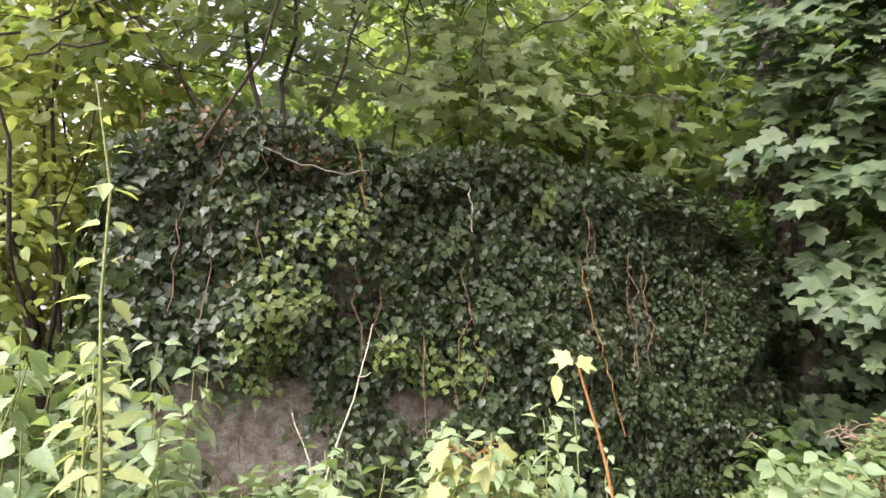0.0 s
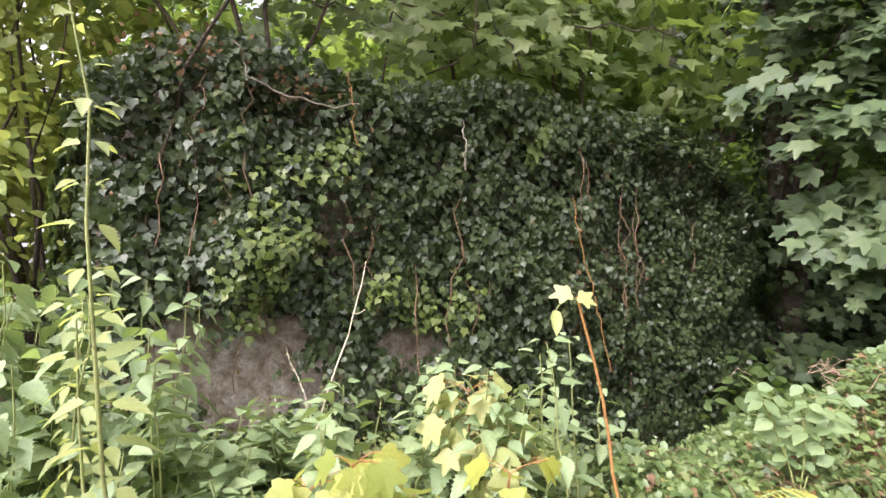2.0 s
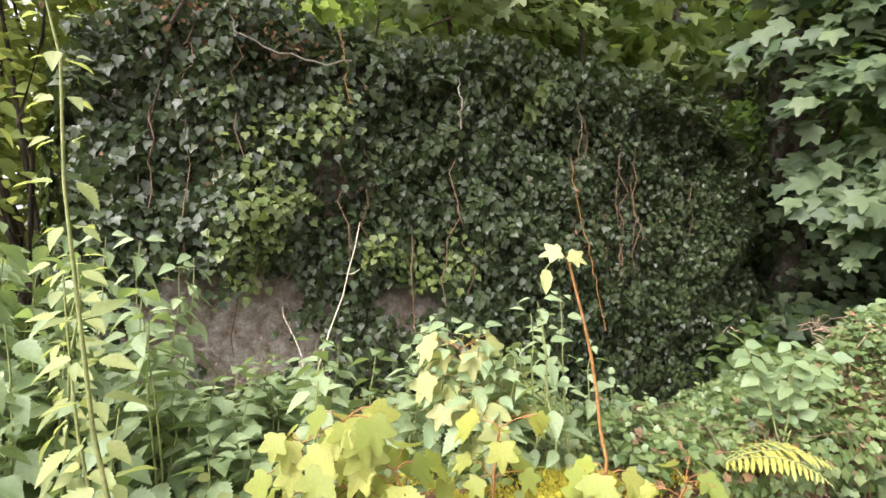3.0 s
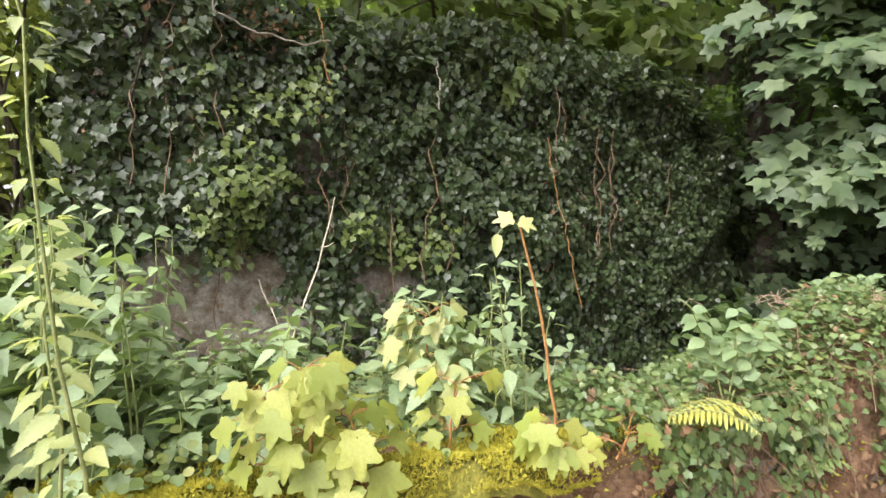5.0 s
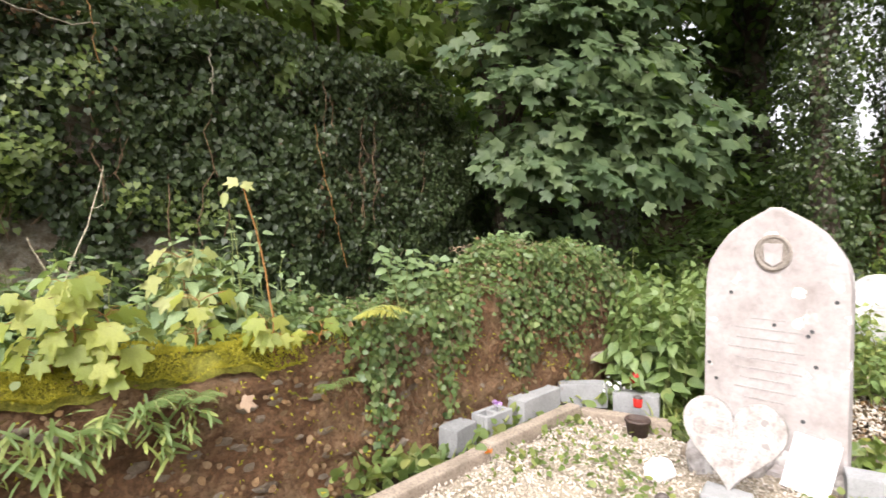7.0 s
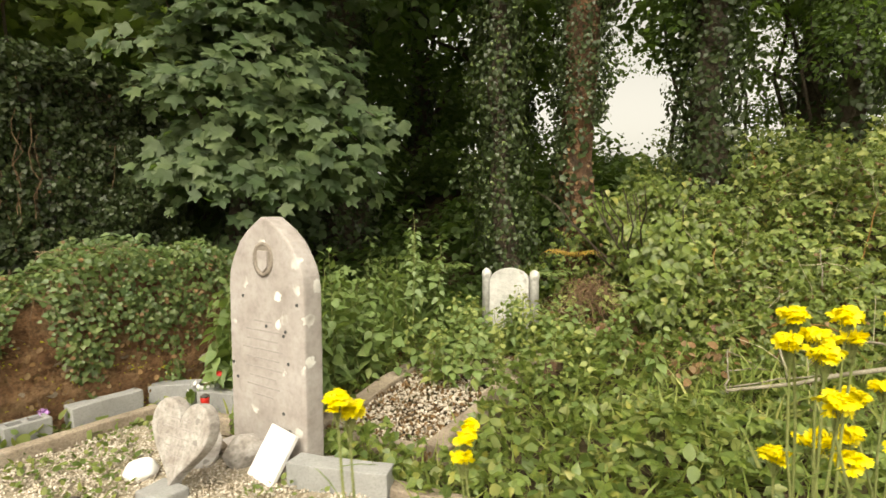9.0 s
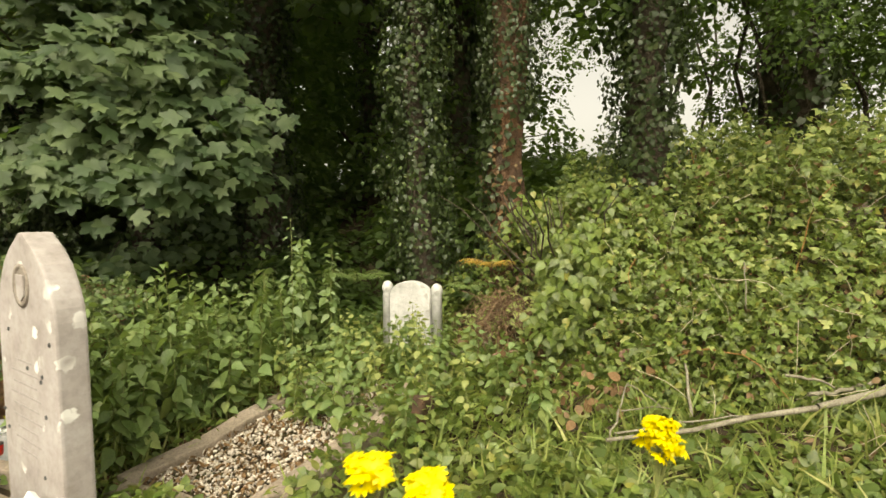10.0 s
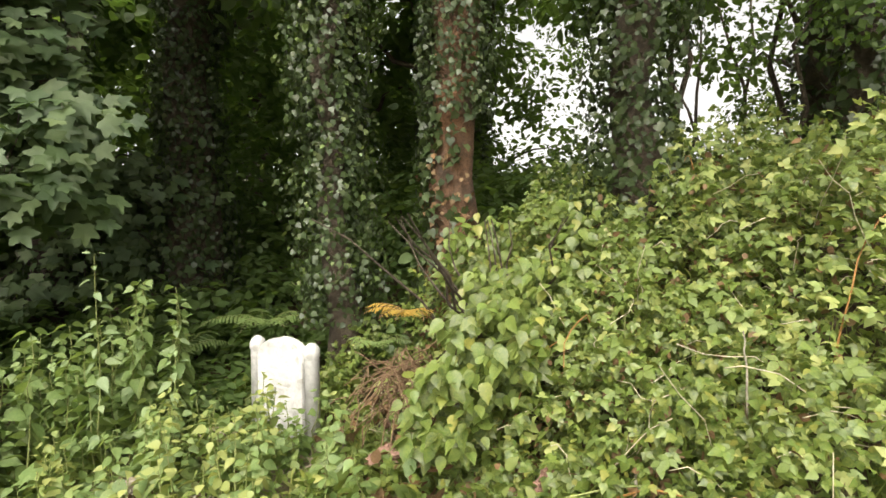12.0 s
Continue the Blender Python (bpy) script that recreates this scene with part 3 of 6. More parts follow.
leaves("ivy_foliage", IVY, pos, nor, tip, size, M["ivy"], ivy)["kind"] = "stuff"
# single large leaves on the middle stretch
me_ivy = bpy.data.meshes.new("ivy_leaf")
me_ivy.from_pydata([tuple(v) for v in IVY[0]], [], [tuple(int(i) for i in f_) for f_ in IVY[1]])
me_ivy.materials.append(M["ivy"])
for p in me_ivy.polygons:
    p.use_smooth = True


def basis(pos, normal, tip, size):
    nv = Vector(normal).normalized()
    yv = Vector(tip)
    yv = (yv - nv * yv.dot(nv)).normalized()
    xv = yv.cross(nv)
    m = Matrix((xv, yv, nv)).transposed().to_4x4()
    return Matrix.Translation(Vector(pos)) @ m @ Matrix.Diagonal((size, size, size, 1))


for k in range(280):
    a, b = rng.uniform(-2.2, 1.2), rng.uniform(1.1, 2.9)
    if bare(np.array(a), np.array(b)) > 0.4:
        continue
    p = ruin_pt(np.array(a), b, bulge(np.array(a), np.array(b)) + 0.02)
    o = new("ivy_leaf", me_ivy)
    o.parent = ivy
    o.matrix_basis = basis(p, RN + np.array([0, 0, 0.45]) + rng.normal(0, 0.3, 3), np.array([0, 0, -1]) + rng.normal(0, 0.4, 3), rng.uniform(0.045, 0.068))
# the top and the far corner of the wall
n = 5200
s, u = rng.uniform(-2.4, 2.9, n), rng.uniform(-0.9, 0.25, n)
pos = ruin_pt(s, ruin_top(s) + 0.1 + 0.09 * nz(s, u, 4.0) - 0.25 * ss(0.0, 0.25, u) + rng.uniform(-0.05, 0.05, n), u)
leaves("ivy_crown", IVY, pos, np.array([0, 0, 1.0]) + RN * 0.5 + rng.normal(0, 0.45, (n, 3)), RN + rng.normal(0, 0.7, (n, 3)), rng.uniform(0.05, 0.1, n), M["ivy"], ivy)["kind"] = "stuff"
n = 2600
u, z = rng.uniform(0, 1.4, n), rng.uniform(0.4, 2.75, n)
pos = ruin_pt(np.full(n, 3.03), z, -u) + RD * (0.1 + 0.08 * nz(u, z, 4.0))[:, None]
leaves("ivy_side", IVY, pos, RD + np.array([0, 0, 0.3]) + rng.normal(0, 0.4, (n, 3)), np.array([0, 0, -1]) + rng.normal(0, 0.4, (n, 3)), rng.uniform(0.05, 0.09, n), M["ivy"], ivy)["kind"] = "stuff"
pos = ruin_pt(np.full(n, -2.42), z, -u) - RD * (0.1 + 0.08 * nz(u, z, 4.0))[:, None]
leaves("ivy_side", IVY, pos, -RD + np.array([0, 0, 0.3]) + rng.normal(0, 0.4, (n, 3)), np.array([0, 0, -1]) + rng.normal(0, 0.4, (n, 3)), rng.uniform(0.05, 0.09, n), M["ivy"], ivy)["kind"] = "stuff"
# young, paler ivy trailing over the left half
cl = []
for s0, z0, k, sp in ((-1.49, 2.3, 30, 0.16), (-1.42, 2.07, 40, 0.17), (-1.48, 1.86, 45, 0.16), (-1.46, 1.63, 55, 0.16), (-1.46, 1.46, 40, 0.1), (-1.19, 1.9, 45, 0.12), (-1.35, 1.73, 30, 0.12), (-0.98, 2.49, 45, 0.11), (-1.12, 2.36, 35, 0.12), (-0.68, 1.64, 45, 0.12), (-0.45, 1.53, 55, 0.14), (-0.07, 1.53, 55, 0.13), (-1.63, 1.6, 25, 0.1), (-0.3, 1.45, 30, 0.1)):
    a, b = s0 + rng.normal(0, sp * 0.6, k), z0 + rng.normal(0, sp * 0.6, k)
    cl.append(ruin_pt(a, b, bulge(a, b) + rng.uniform(0.02, 0.1, k)))
pos = np.concatenate(cl)
n = len(pos)
leaves("young_ivy", IVY, pos, RN + np.array([0, 0, 0.6]) + rng.normal(0, 0.35, (n, 3)), np.array([0, 0, -1]) + rng.normal(0, 0.6, (n, 3)), rng.uniform(0.035, 0.065, n), M["ivy_light"], ivy, "pale green young leaves")["kind"] = "stuff"
# dead orange and brown leaves caught in it
k = 300
a, b = rng.uniform(-2.3, 2.6, k), rng.uniform(0.7, 3.0, k)
a[:80], b[:80] = -1.9 + rng.normal(0, 0.2, 80), 2.95 + rng.normal(0, 0.1, 80)
a[80:140], b[80:140] = -1.27 + rng.normal(0, 0.14, 60), 2.84 + rng.normal(0, 0.07, 60)
a[140:210], b[140:210] = 0.87 + rng.normal(0, 0.05, 70), 1.7 + rng.normal(0, 0.25, 70)
pos = ruin_pt(a, b, bulge(a, b) + 0.03)
leaves("dead_leaves", OVAL, pos, RN + rng.normal(0, 0.6, (k, 3)), np.array([0, 0, -1]) + rng.normal(0, 0.6, (k, 3)), rng.uniform(0.02, 0.045, k), M["dead"], ivy, "brown withered leaves")["kind"] = "stuff"
# hanging bare vines
for k in range(34):
    a, b = rng.uniform(-2.3, 2.4), rng.uniform(1.9, 2.9)
    ln = rng.uniform(0.4, 1.3)
    p0 = ruin_pt(np.array(a), b, bulge(np.array(a), np.array(b)) + 0.02)
    p1 = ruin_pt(np.array(a + rng.normal(0, 0.12)), b - ln, bulge(np.array(a), np.array(b - ln)) + 0.04)
    tubes("vine", [(curve(p0, p1, 0, 0.025, 9), 0.003 + 0.002 * rng.uniform())], M["vine"], ivy, "", 5)
for a0, b0, a1, b1, sag, r in ((-1.64, 3.05, -1.56, 2.82, 0.02, 0.006), (-1.56, 2.82, -0.91, 2.77, 0.06, 0.006), (-0.99, 2.96, -0.91, 2.5, 0.0, 0.003), (-0.19, 2.76, -0.16, 2.42, 0.0, 0.006), (0.72, 2.3, 0.9, 1.57, 0.0, 0.004), (0.9, 1.57, 1.06, 1.0, 0.0, 0.004)):
    p0, p1 = ruin_pt(np.array(a0), b0, 0.38), ruin_pt(np.array(a1), b1, 0.36)
    tubes("vine", [(curve(p0, p1, sag, 0.012, 10), r)], M["stem_red"] if r < 0.005 else M["dead_wood"], ivy, "pale bare vine", 6)


cv = []
for k in range(240):
    a, b = -1.58 + rng.normal(0, 0.34), 1.13 + rng.normal(0, 0.2)
    p0 = ruin_pt(np.array(a), b, rng.uniform(-0.08, 0.0))
    cv.append((curve(p0, p0 + rng.normal(0, 0.09, 3), 0, 0.01, 5), rng.uniform(0.001, 0.0022)))
tubes("rootlet", cv, M["straw"], ivy, "pale dry rootlets on bare render", 4)["kind"] = "stuff"


# ---- moss, stones and plants on the low wall ----
me_rocks = [bm_mesh("stone", rock_bm(1.0, 2, 0.45, (1, 0.55, 0.62), k * 3.1), M["rubble"], False) for k in range(5)]
for k in range(290):
    x = rng.uniform(-1.6, 3.2)
    zz = rng.uniform(0.03, 0.66)
    r = rng.uniform(0.01, 0.036)
    o = new("stone", me_rocks[k % 5])
    o.parent = low_wall
    p = wall_pt(np.array(x), 0.10 * (1 - zz / 0.75) ** 1.5 - 0.02 + rng.uniform(-0.01, 0.02))
    o.matrix_basis = pose(p[0], p[1], zz, rng.uniform(-15, 15), rng.uniform(-20, 20), 21.8 + rng.uniform(-15, 15)) @ Matrix.Diagonal((r * rng.uniform(1, 1.7), r, r, 1))

moss = thing("moss", (0, 0, 0), "yellow-green moss cushions on the wall's top edge", "moss", kind="stuff")
pc = []
for x0, x1, k, w in ((-0.95, -0.15, 13000, 0.16), (-0.1, 0.75, 13000, 0.15), (-1.6, -0.9, 3000, 0.12), (0.75, 1.3, 1500, 0.1), (-0.6, 0.0, 4000, 0.1)):
    x = rng.uniform(x0, x1, k)
    o = rng.normal(-0.1, w * 0.6, k)
    keep = nz(x, o, 6.0, 1.2) + 0.6 * nz(x, o, 19.0, 0.4) + rng.normal(0, 0.25, k) > -0.3
    x, o = x[keep], np.clip(o[keep], -0.42, 0.01)
    p = wall_pt(x, o)
    p[:, 2] = wall_top(x) + 0.055 + 0.035 * nz(x, o, 9.0, 0.6) + 0.009 * nz(x, o, 24.0, 0.3) - 1.6 * np.maximum(o + 0.05, 0) - 0.05 * np.maximum(-o - 0.2, 0)
    pc.append(p)
pos = np.concatenate(pc)
n = len(pos)
mx, mo = np.meshgrid(np.linspace(-1.05, 0.85, 90), np.linspace(0.0, -0.3, 16))
mp = wall_pt(mx, mo)
mp[..., 2] = wall_top(mx) + 0.04 + 0.035 * nz(mx, mo, 9.0, 0.6) + 0.009 * nz(mx, mo, 24.0, 0.3) + 0.01 * nz(mx, mo, 40.0) - 2.4 * np.maximum(mo + 0.05, 0) - 0.15 * ss(-0.2, -0.3, mo) - 0.2 * ss(0.6, 0.95, np.abs(mx + 0.1))
mi = np.arange(mx.size).reshape(mx.shape)
mesh_object("moss_mat", mp.reshape(-1, 3), np.stack([mi[:-1, :-1], mi[:-1, 1:], mi[1:, 1:], mi[1:, :-1]], -1).reshape(-1, 4), M["moss_mat"], moss)
leaves("moss_cushion", TUFT, pos, rand_dir(n), np.array([0, 0, 1.0]) + WNOR * 0.4 + rng.normal(0, 0.45, (n, 3)), rng.uniform(0.009, 0.02, n), M["moss"], moss)

# small-leaved ground ivy, herbs and litter over the wall's top and the bank behind it
wall_herbs = thing("ground_ivy", (0, 0, 0), "low green creeping herbs on the wall's top", "herbs", kind="stuff")
n = 14000
x, o = rng.uniform(-3.2, 2.3, n), -rng.uniform(0.02, 2.6, n)
keep = (x < -0.3) | (o < -0.32) | (x > 0.7) | (rng.uniform(size=n) < 0.1)
x, o = x[keep], o[keep]
pos = wall_pt(x, o)
n = len(pos)
pos[:, 2] = np.where(o > -0.5, np.maximum(wall_top(x) - 0.2 * np.maximum(-o - 0.35, 0), 0.6), ground_z(pos[:, 0], pos[:, 1]) + 0.03) + rng.uniform(0.02, 0.13, n) * (1 + 0.4 * nz(x, o, 5.0))
leaves("herb_leaves", ROUND, pos, np.array([0, 0, 1.0]) + WNOR * 0.4 + rng.normal(0, 0.45, (n, 3)), rand_dir(n), rng.uniform(0.018, 0.042, n), M["herb"], wall_herbs)

n = 6500
x, o = rng.uniform(0.9, 2.6, n), -rng.uniform(0.25, 1.5, n)
pos = wall_pt(x, o)
pos[:, 2] = np.maximum(wall_top(x) - 0.1 - 0.5 * np.maximum(-o - 0.6, 0), ground_z(pos[:, 0], pos[:, 1])) + rng.uniform(0.03, 0.17, n)
leaves("herb_leaves", OVAL, pos, np.array([0, 0, 1.0]) + WNOR * 0.4 + rng.normal(0, 0.45, (n, 3)), rand_dir(n), rng.uniform(0.02, 0.045, n), M["mixed_ivy"], wall_herbs)
# ivy and dry stems draped over the face and the mound at its far end
mound = thing("ivy", (0, 0, 0), "mixed green ivy and dry stems draped over a low wall", "ivy")
n = 21000
x = rng.uniform(0.75, 3.6, n)
t = rng.uniform(0, 1, n)
top = wall_top(x) + 0.1 + 0.07 * nz(x, t * 2, 5.0, 0.9)
face = t < 0.55
zz = np.where(face, top - (top - 0.12) * (t / 0.55) ** 1.2, top + 0.08 * np.sin((t - 0.55) / 0.45 * 3.1) - 0.25 * ss(0.75, 1, t))
o = np.where(face, 0.06 + 0.05 * nz(x, zz, 4.0), -(t - 0.55) / 0.45 * 0.75)
hang = ss(0.55, 1.0, nz(x, x * 0, 7.0, 0.5) * 0.5 + 0.62 + 0.45 * ss(1.6, 2.4, x) + zz - top + 0.28)
keep = rng.uniform(size=n) < np.where(face, hang, 0.95)
x, zz, o = x[keep], zz[keep], o[keep]
n = len(x)
pos = wall_pt(x, o + rng.uniform(-0.05, 0.05, n))
pos[:, 2] = zz + rng.normal(0, 0.025, n)
up = np.where((o < 0)[:, None], np.array([[0, 0, 1.0]]) + WNOR * 0.4, WNOR + np.array([0, 0, 0.5]))
green = rng.uniform(size=n) < 0.93
leaves("ivy_foliage", IVY, pos[green], up[green] + rng.normal(0, 0.4, (green.sum(), 3)), np.array([0, 0, -0.7]) + rng.normal(0, 0.6, (green.sum(), 3)), rng.uniform(0.018, 0.045, green.sum()), M["mixed_ivy"], mound)["kind"] = "stuff"
d = ~green
leaves("dead_leaves", IVY, pos[d], up[d] + rng.normal(0, 0.5, (d.sum(), 3)), rand_dir(d.sum()), rng.uniform(0.018, 0.04, d.sum()), M["dead"], mound, "brown withered leaves")["kind"] = "stuff"
cv = []
for k in range(130):
    x = rng.uniform(0.9, 3.4)
    p0 = wall_pt(np.array(x), rng.uniform(-0.5, 0.0))
    p0[2] = float(wall_top(np.array(x))) + rng.uniform(0.08, 0.18)
    x1 = x + rng.normal(0, 0.25)
    p1 = wall_pt(np.array(x1), 0.1 + rng.uniform(0, 0.06))
    p1[2] = rng.uniform(0.25, 1.0) * float(wall_top(np.array(x1)))
    cv.append((curve(p0, p1, -0.1, 0.03, 8), rng.uniform(0.001, 0.0022)))
tubes("dry_stem", cv, M["vine"], mound, "thin dry brown stems", 4)["kind"] = "stuff"
cv = []
for k in range(130):
    a = np.array([2.2, 2.6, 1.16]) + rng.normal(0, 0.14, 3) * (1.5, 1, 0.25)
    b = a + rng.normal(0, 0.1, 3) * (1, 1, 0.5)
    cv.append((curve(a, b, -0.03, 0.01, 5), 0.0014))
tubes("dry_stem", cv, M["tan_leaf"], mound, "heap of dead brown fern stalks", 4)["kind"] = "stuff"

# dead leaves and clumps of roots on the bare face
litter = thing("leaf_litter", (0, 0, 0), "dead leaves and rootlets clinging to bare earth", "leaf litter", kind="stuff")
n = 900
x = rng.uniform(-1.2, 3.2, n)
zz = rng.uniform(0.05, 0.68, n)
pos = wall_pt(x, 0.10 * (1 - zz / 0.75) ** 1.5 + 0.03)
pos[:, 2] = zz
leaves("dead_leaves", OVAL, pos, WNOR + rng.normal(0, 0.5, (n, 3)), rand_dir(n), rng.uniform(0.02, 0.05, n), M["dead"], litter)
n = 800
x = rng.uniform(-1.2, 2.8, n)
zz = rng.uniform(0.02, 0.7, n)
pos = wall_pt(x, 0.10 * (1 - zz / 0.75) ** 1.5 + 0.02)
pos[:, 2] = zz
leaves("face_moss", TUFT, pos, rand_dir(n), WNOR + rng.normal(0, 0.4, (n, 3)), rng.uniform(0.012, 0.03, n), M["moss"], litter)

# pale dead leaf stuck on the face
o = mesh_object("dead_leaf", SYC[0], SYC[1], M["tan_leaf"])
tagged(o, "large pale dead sycamore leaf on bare earth", "dead leaf")
pp = wall_pt(np.array(0.42), 0.12)
o.matrix_basis = basis((pp[0], pp[1], 0.6), WNOR + np.array([0, 0, 0.6]), (1, 0, -0.3), 0.06)


# ---- ferns ----
def frond(n_pairs=16, length=0.4, arch=0.35, width=0.1, taper=1.0):
    """One fern frond along +y, arching over, as arrays of pinna places."""
    t = np.linspace(0.08, 1, n_pairs)
    yy, zz_ = length * (t - 0.12 * t ** 3), length * (0.9 * arch * 2 * t - arch * 1.6 * t * t)
    return t, yy, zz_, width * np.sin(np.clip(t * 0.9 + 0.12, 0, 1) * math.pi) ** taper


def fern(at, k, length, label, mat, spread=360, start=0, name="fern", tilt=25):
    th = thing(name, at, label, "fern", "ferns")
    for i in range(k):
        ang = radians(start + spread * i / k + rng.uniform(-12, 12))
        ln = length * rng.uniform(0.75, 1.1)
        t, yy, zz_, w = frond(18, ln, 0.4, ln * 0.2)
        dx, dy = -math.sin(ang), math.cos(ang)
        axis_pts = np.stack([dx * yy, dy * yy, zz_], -1)
        pos = np.repeat(axis_pts, 2, 0)
        side = np.tile([1, -1], len(t))[:, None]
        lat = np.array([dy, -dx, 0.0])
        tips = side * lat + 0.35 * np.array([dx, dy, 0]) + np.array([0, 0, -0.1])
        nor = np.tile([0, 0, 1.0], (len(pos), 1)) + rng.normal(0, 0.12, (len(pos), 3))
        fr = leaves("frond", STRAP, pos, nor, tips, np.repeat(w, 2) + 0.008, mat, th, "", np.full(len(pos), 0.8))
        v, f = tube_arrays(axis_pts, 0.0022, 4)
        st = mesh_object("rachis", v, f, M["stem"] if mat is not M["fern_brown"] else M["vine"], fr)
    return th


fern((0.98, 1.70, 0.88), 3, 0.36, "yellowing fern with few fronds on the wall", M["fern_yellow"], 75, -130)
fern((1.62, 2.0, 0.62), 5, 0.2, "small green fern growing from the wall", M["fern"], 200, -200)
fern((0.86, 1.66, 0.55), 4, 0.2, "small green fern growing from the wall", M["fern"], 200, -200)
for fx, fz, fk, fl in ((0.1, 0.64, 6, 0.2), (-0.12, 0.58, 5, 0.18), (0.24, 0.62, 5, 0.18)):
    p = wall_pt(np.array(fx), 0.06)
    fern((p[0], p[1], fz), fk, fl, "green polypody fern hanging from the wall", M["fern"], 180, -165)


def hartstongue(at, k, label):
    th = thing("strap_fern", at, label, "fern", "ferns")
    for i in range(k):
        ang = radians(rng.uniform(-170, 130))
        d = np.array([[math.cos(ang) * 0.6, math.sin(ang) * 0.6, rng.uniform(-0.9, 0.25)]]) + WNOR * 0.6
        leaves("frond", STRAP, rng.normal(0, 0.03, (1, 3)), np.array([[0, 0, 1.0]]) + WNOR * 0.3 + rng.normal(0, 0.3, (1, 3)), d, [rng.uniform(0.05, 0.11)], M["fern"] if i % 3 else M["grass"], th, "", [rng.uniform(0.6, 0.9)])
    return th


for k in range(22):
    x = -0.95 + k * 0.056 + rng.uniform(-0.03, 0.03)
    p = wall_pt(np.array(x), 0.09)
    hartstongue((p[0], p[1], 0.61 + rng.uniform(-0.16, 0.08)), 20, "glossy green strap-leaved fern hanging below moss")

# ---- single-leaf meshes for larger plants ----


def blade_mesh(name, tmpl, mat, wide=1.0):
    me = bpy.data.meshes.new(name)
    v = tmpl[0] * np.array([wide, 1, 1])
    me.from_pydata([tuple(p) for p in v], [], [tuple(int(i) for i in q) for q in tmpl[1]])
    me.materials.append(mat)
    for p in me.polygons:
        p.use_smooth = True
    return me


ME_SAP, ME_PALE = blade_mesh("leaf", SYC, M["sapling"]), blade_mesh("leaf", SYC, M["pale_sapling"])
ME_NET, ME_NETP = blade_mesh("leaf", NETTLE, M["nettle"], 1.1), blade_mesh("leaf", NETTLE, M["nettle_pale"], 1.0)
ME_OVAL = blade_mesh("leaf", LEAFLET, leaf_material("rose_leaflet", [(0.09, 0.14, 0.06), (0.13, 0.19, 0.08), (0.17, 0.23, 0.1)], 0.5, 0.25, per_object=True), 1.15)


def put_leaf(parent, me, pos, normal, tip, size, label=""):
    o = new("leaf", me)
    o.parent = parent
    o.matrix_basis = basis(pos, normal, tip, size)
    return tagged(o, label)


def sapling(base, heights, label, me, lean=(0, 0), size=0.13, stem_mat=None, per=4):
    """A sycamore seedling: a thin stem with opposite pairs of lobed leaves on stalks."""
    th = thing("sycamore_sapling", base, label, "sapling", "sycamore saplings")
    h = heights[-1]
    pts = curve((0, 0, 0), (lean[0], lean[1], h), 0, 0.006, 7)
    tubes("stem", [(pts, np.linspace(0.006, 0.003, 7))], stem_mat or M["stem_red"], th, "", 5)
    for i, hh in enumerate(heights):
        c = np.array([lean[0], lean[1], 0]) * hh / h + np.array([0, 0, hh])
        for j in range(per):
            ang = rng.uniform(0, 360) if per > 4 else 90 * (i % 2) + 180 * (j % 2) + rng.uniform(-35, 35)
            r = rng.uniform(0.04, 0.12)
            d = np.array([math.cos(radians(ang)), math.sin(radians(ang)), 0])
            q = c + d * r + np.array([0, 0, 0.03 + rng.uniform(-0.03, 0.03)])
            tubes("leaf_stalk", [(curve(c, q, -0.01, 0, 4), 0.0016)], M["stem_red"], th, "", 4)
            put_leaf(th, me, q, (d[0] * 0.7 + rng.normal(0, 0.15), d[1] * 0.6 - 0.6, 0.8), (d[0], d[1] - 0.2, -0.9), 0.6 * size * rng.uniform(0.75, 1.15))
    return th


SAP = "yellow-green sycamore seedling on the mossy wall"
sapling((-0.12, 1.30, 0.76), (0.08, 0.14, 0.2, 0.27, 0.33, 0.38), SAP, ME_SAP, (-0.02, -0.05), 0.125, None, 6)
sapling((0.03, 1.33, 0.76), (0.03, 0.08, 0.14, 0.2, 0.26), SAP, ME_SAP, (-0.04, -0.08), 0.14, None, 6)
sapling((-0.22, 1.34, 0.74), (0.1, 0.18, 0.26, 0.32), SAP, ME_SAP, (-0.05, -0.03), 0.12, None, 5)
sapling((0.14, 2.0, 0.6), (0.36, 0.43, 0.49, 0.55, 0.6), "pale cream-yellow sycamore seedling among nettles", ME_PALE, (0.0, -0.04), 0.165, None, 6)
sapling((0.28, 1.92, 0.6), (0.26, 0.34, 0.42), "pale cream-yellow sycamore seedling among nettles", ME_PALE, (0.0, -0.04), 0.155, None, 5)
sapling((0.24, 1.62, 0.74), (0.12, 0.2, 0.28), "yellow-green sycamore seedling among nettles", ME_SAP, (0.03, -0.02), 0.12, None, 4)
sapling((0.6, 1.52, 0.78), (0.04, 0.09, 0.15), "small bright green sycamore seedling on the wall", ME_SAP, (-0.03, -0.05), 0.105, None, 5)
sapling((0.8, 1.6, 0.78), (0.05, 0.1), "small bright green sycamore seedling on the wall", ME_SAP, (0.02, -0.04), 0.095, None, 4)
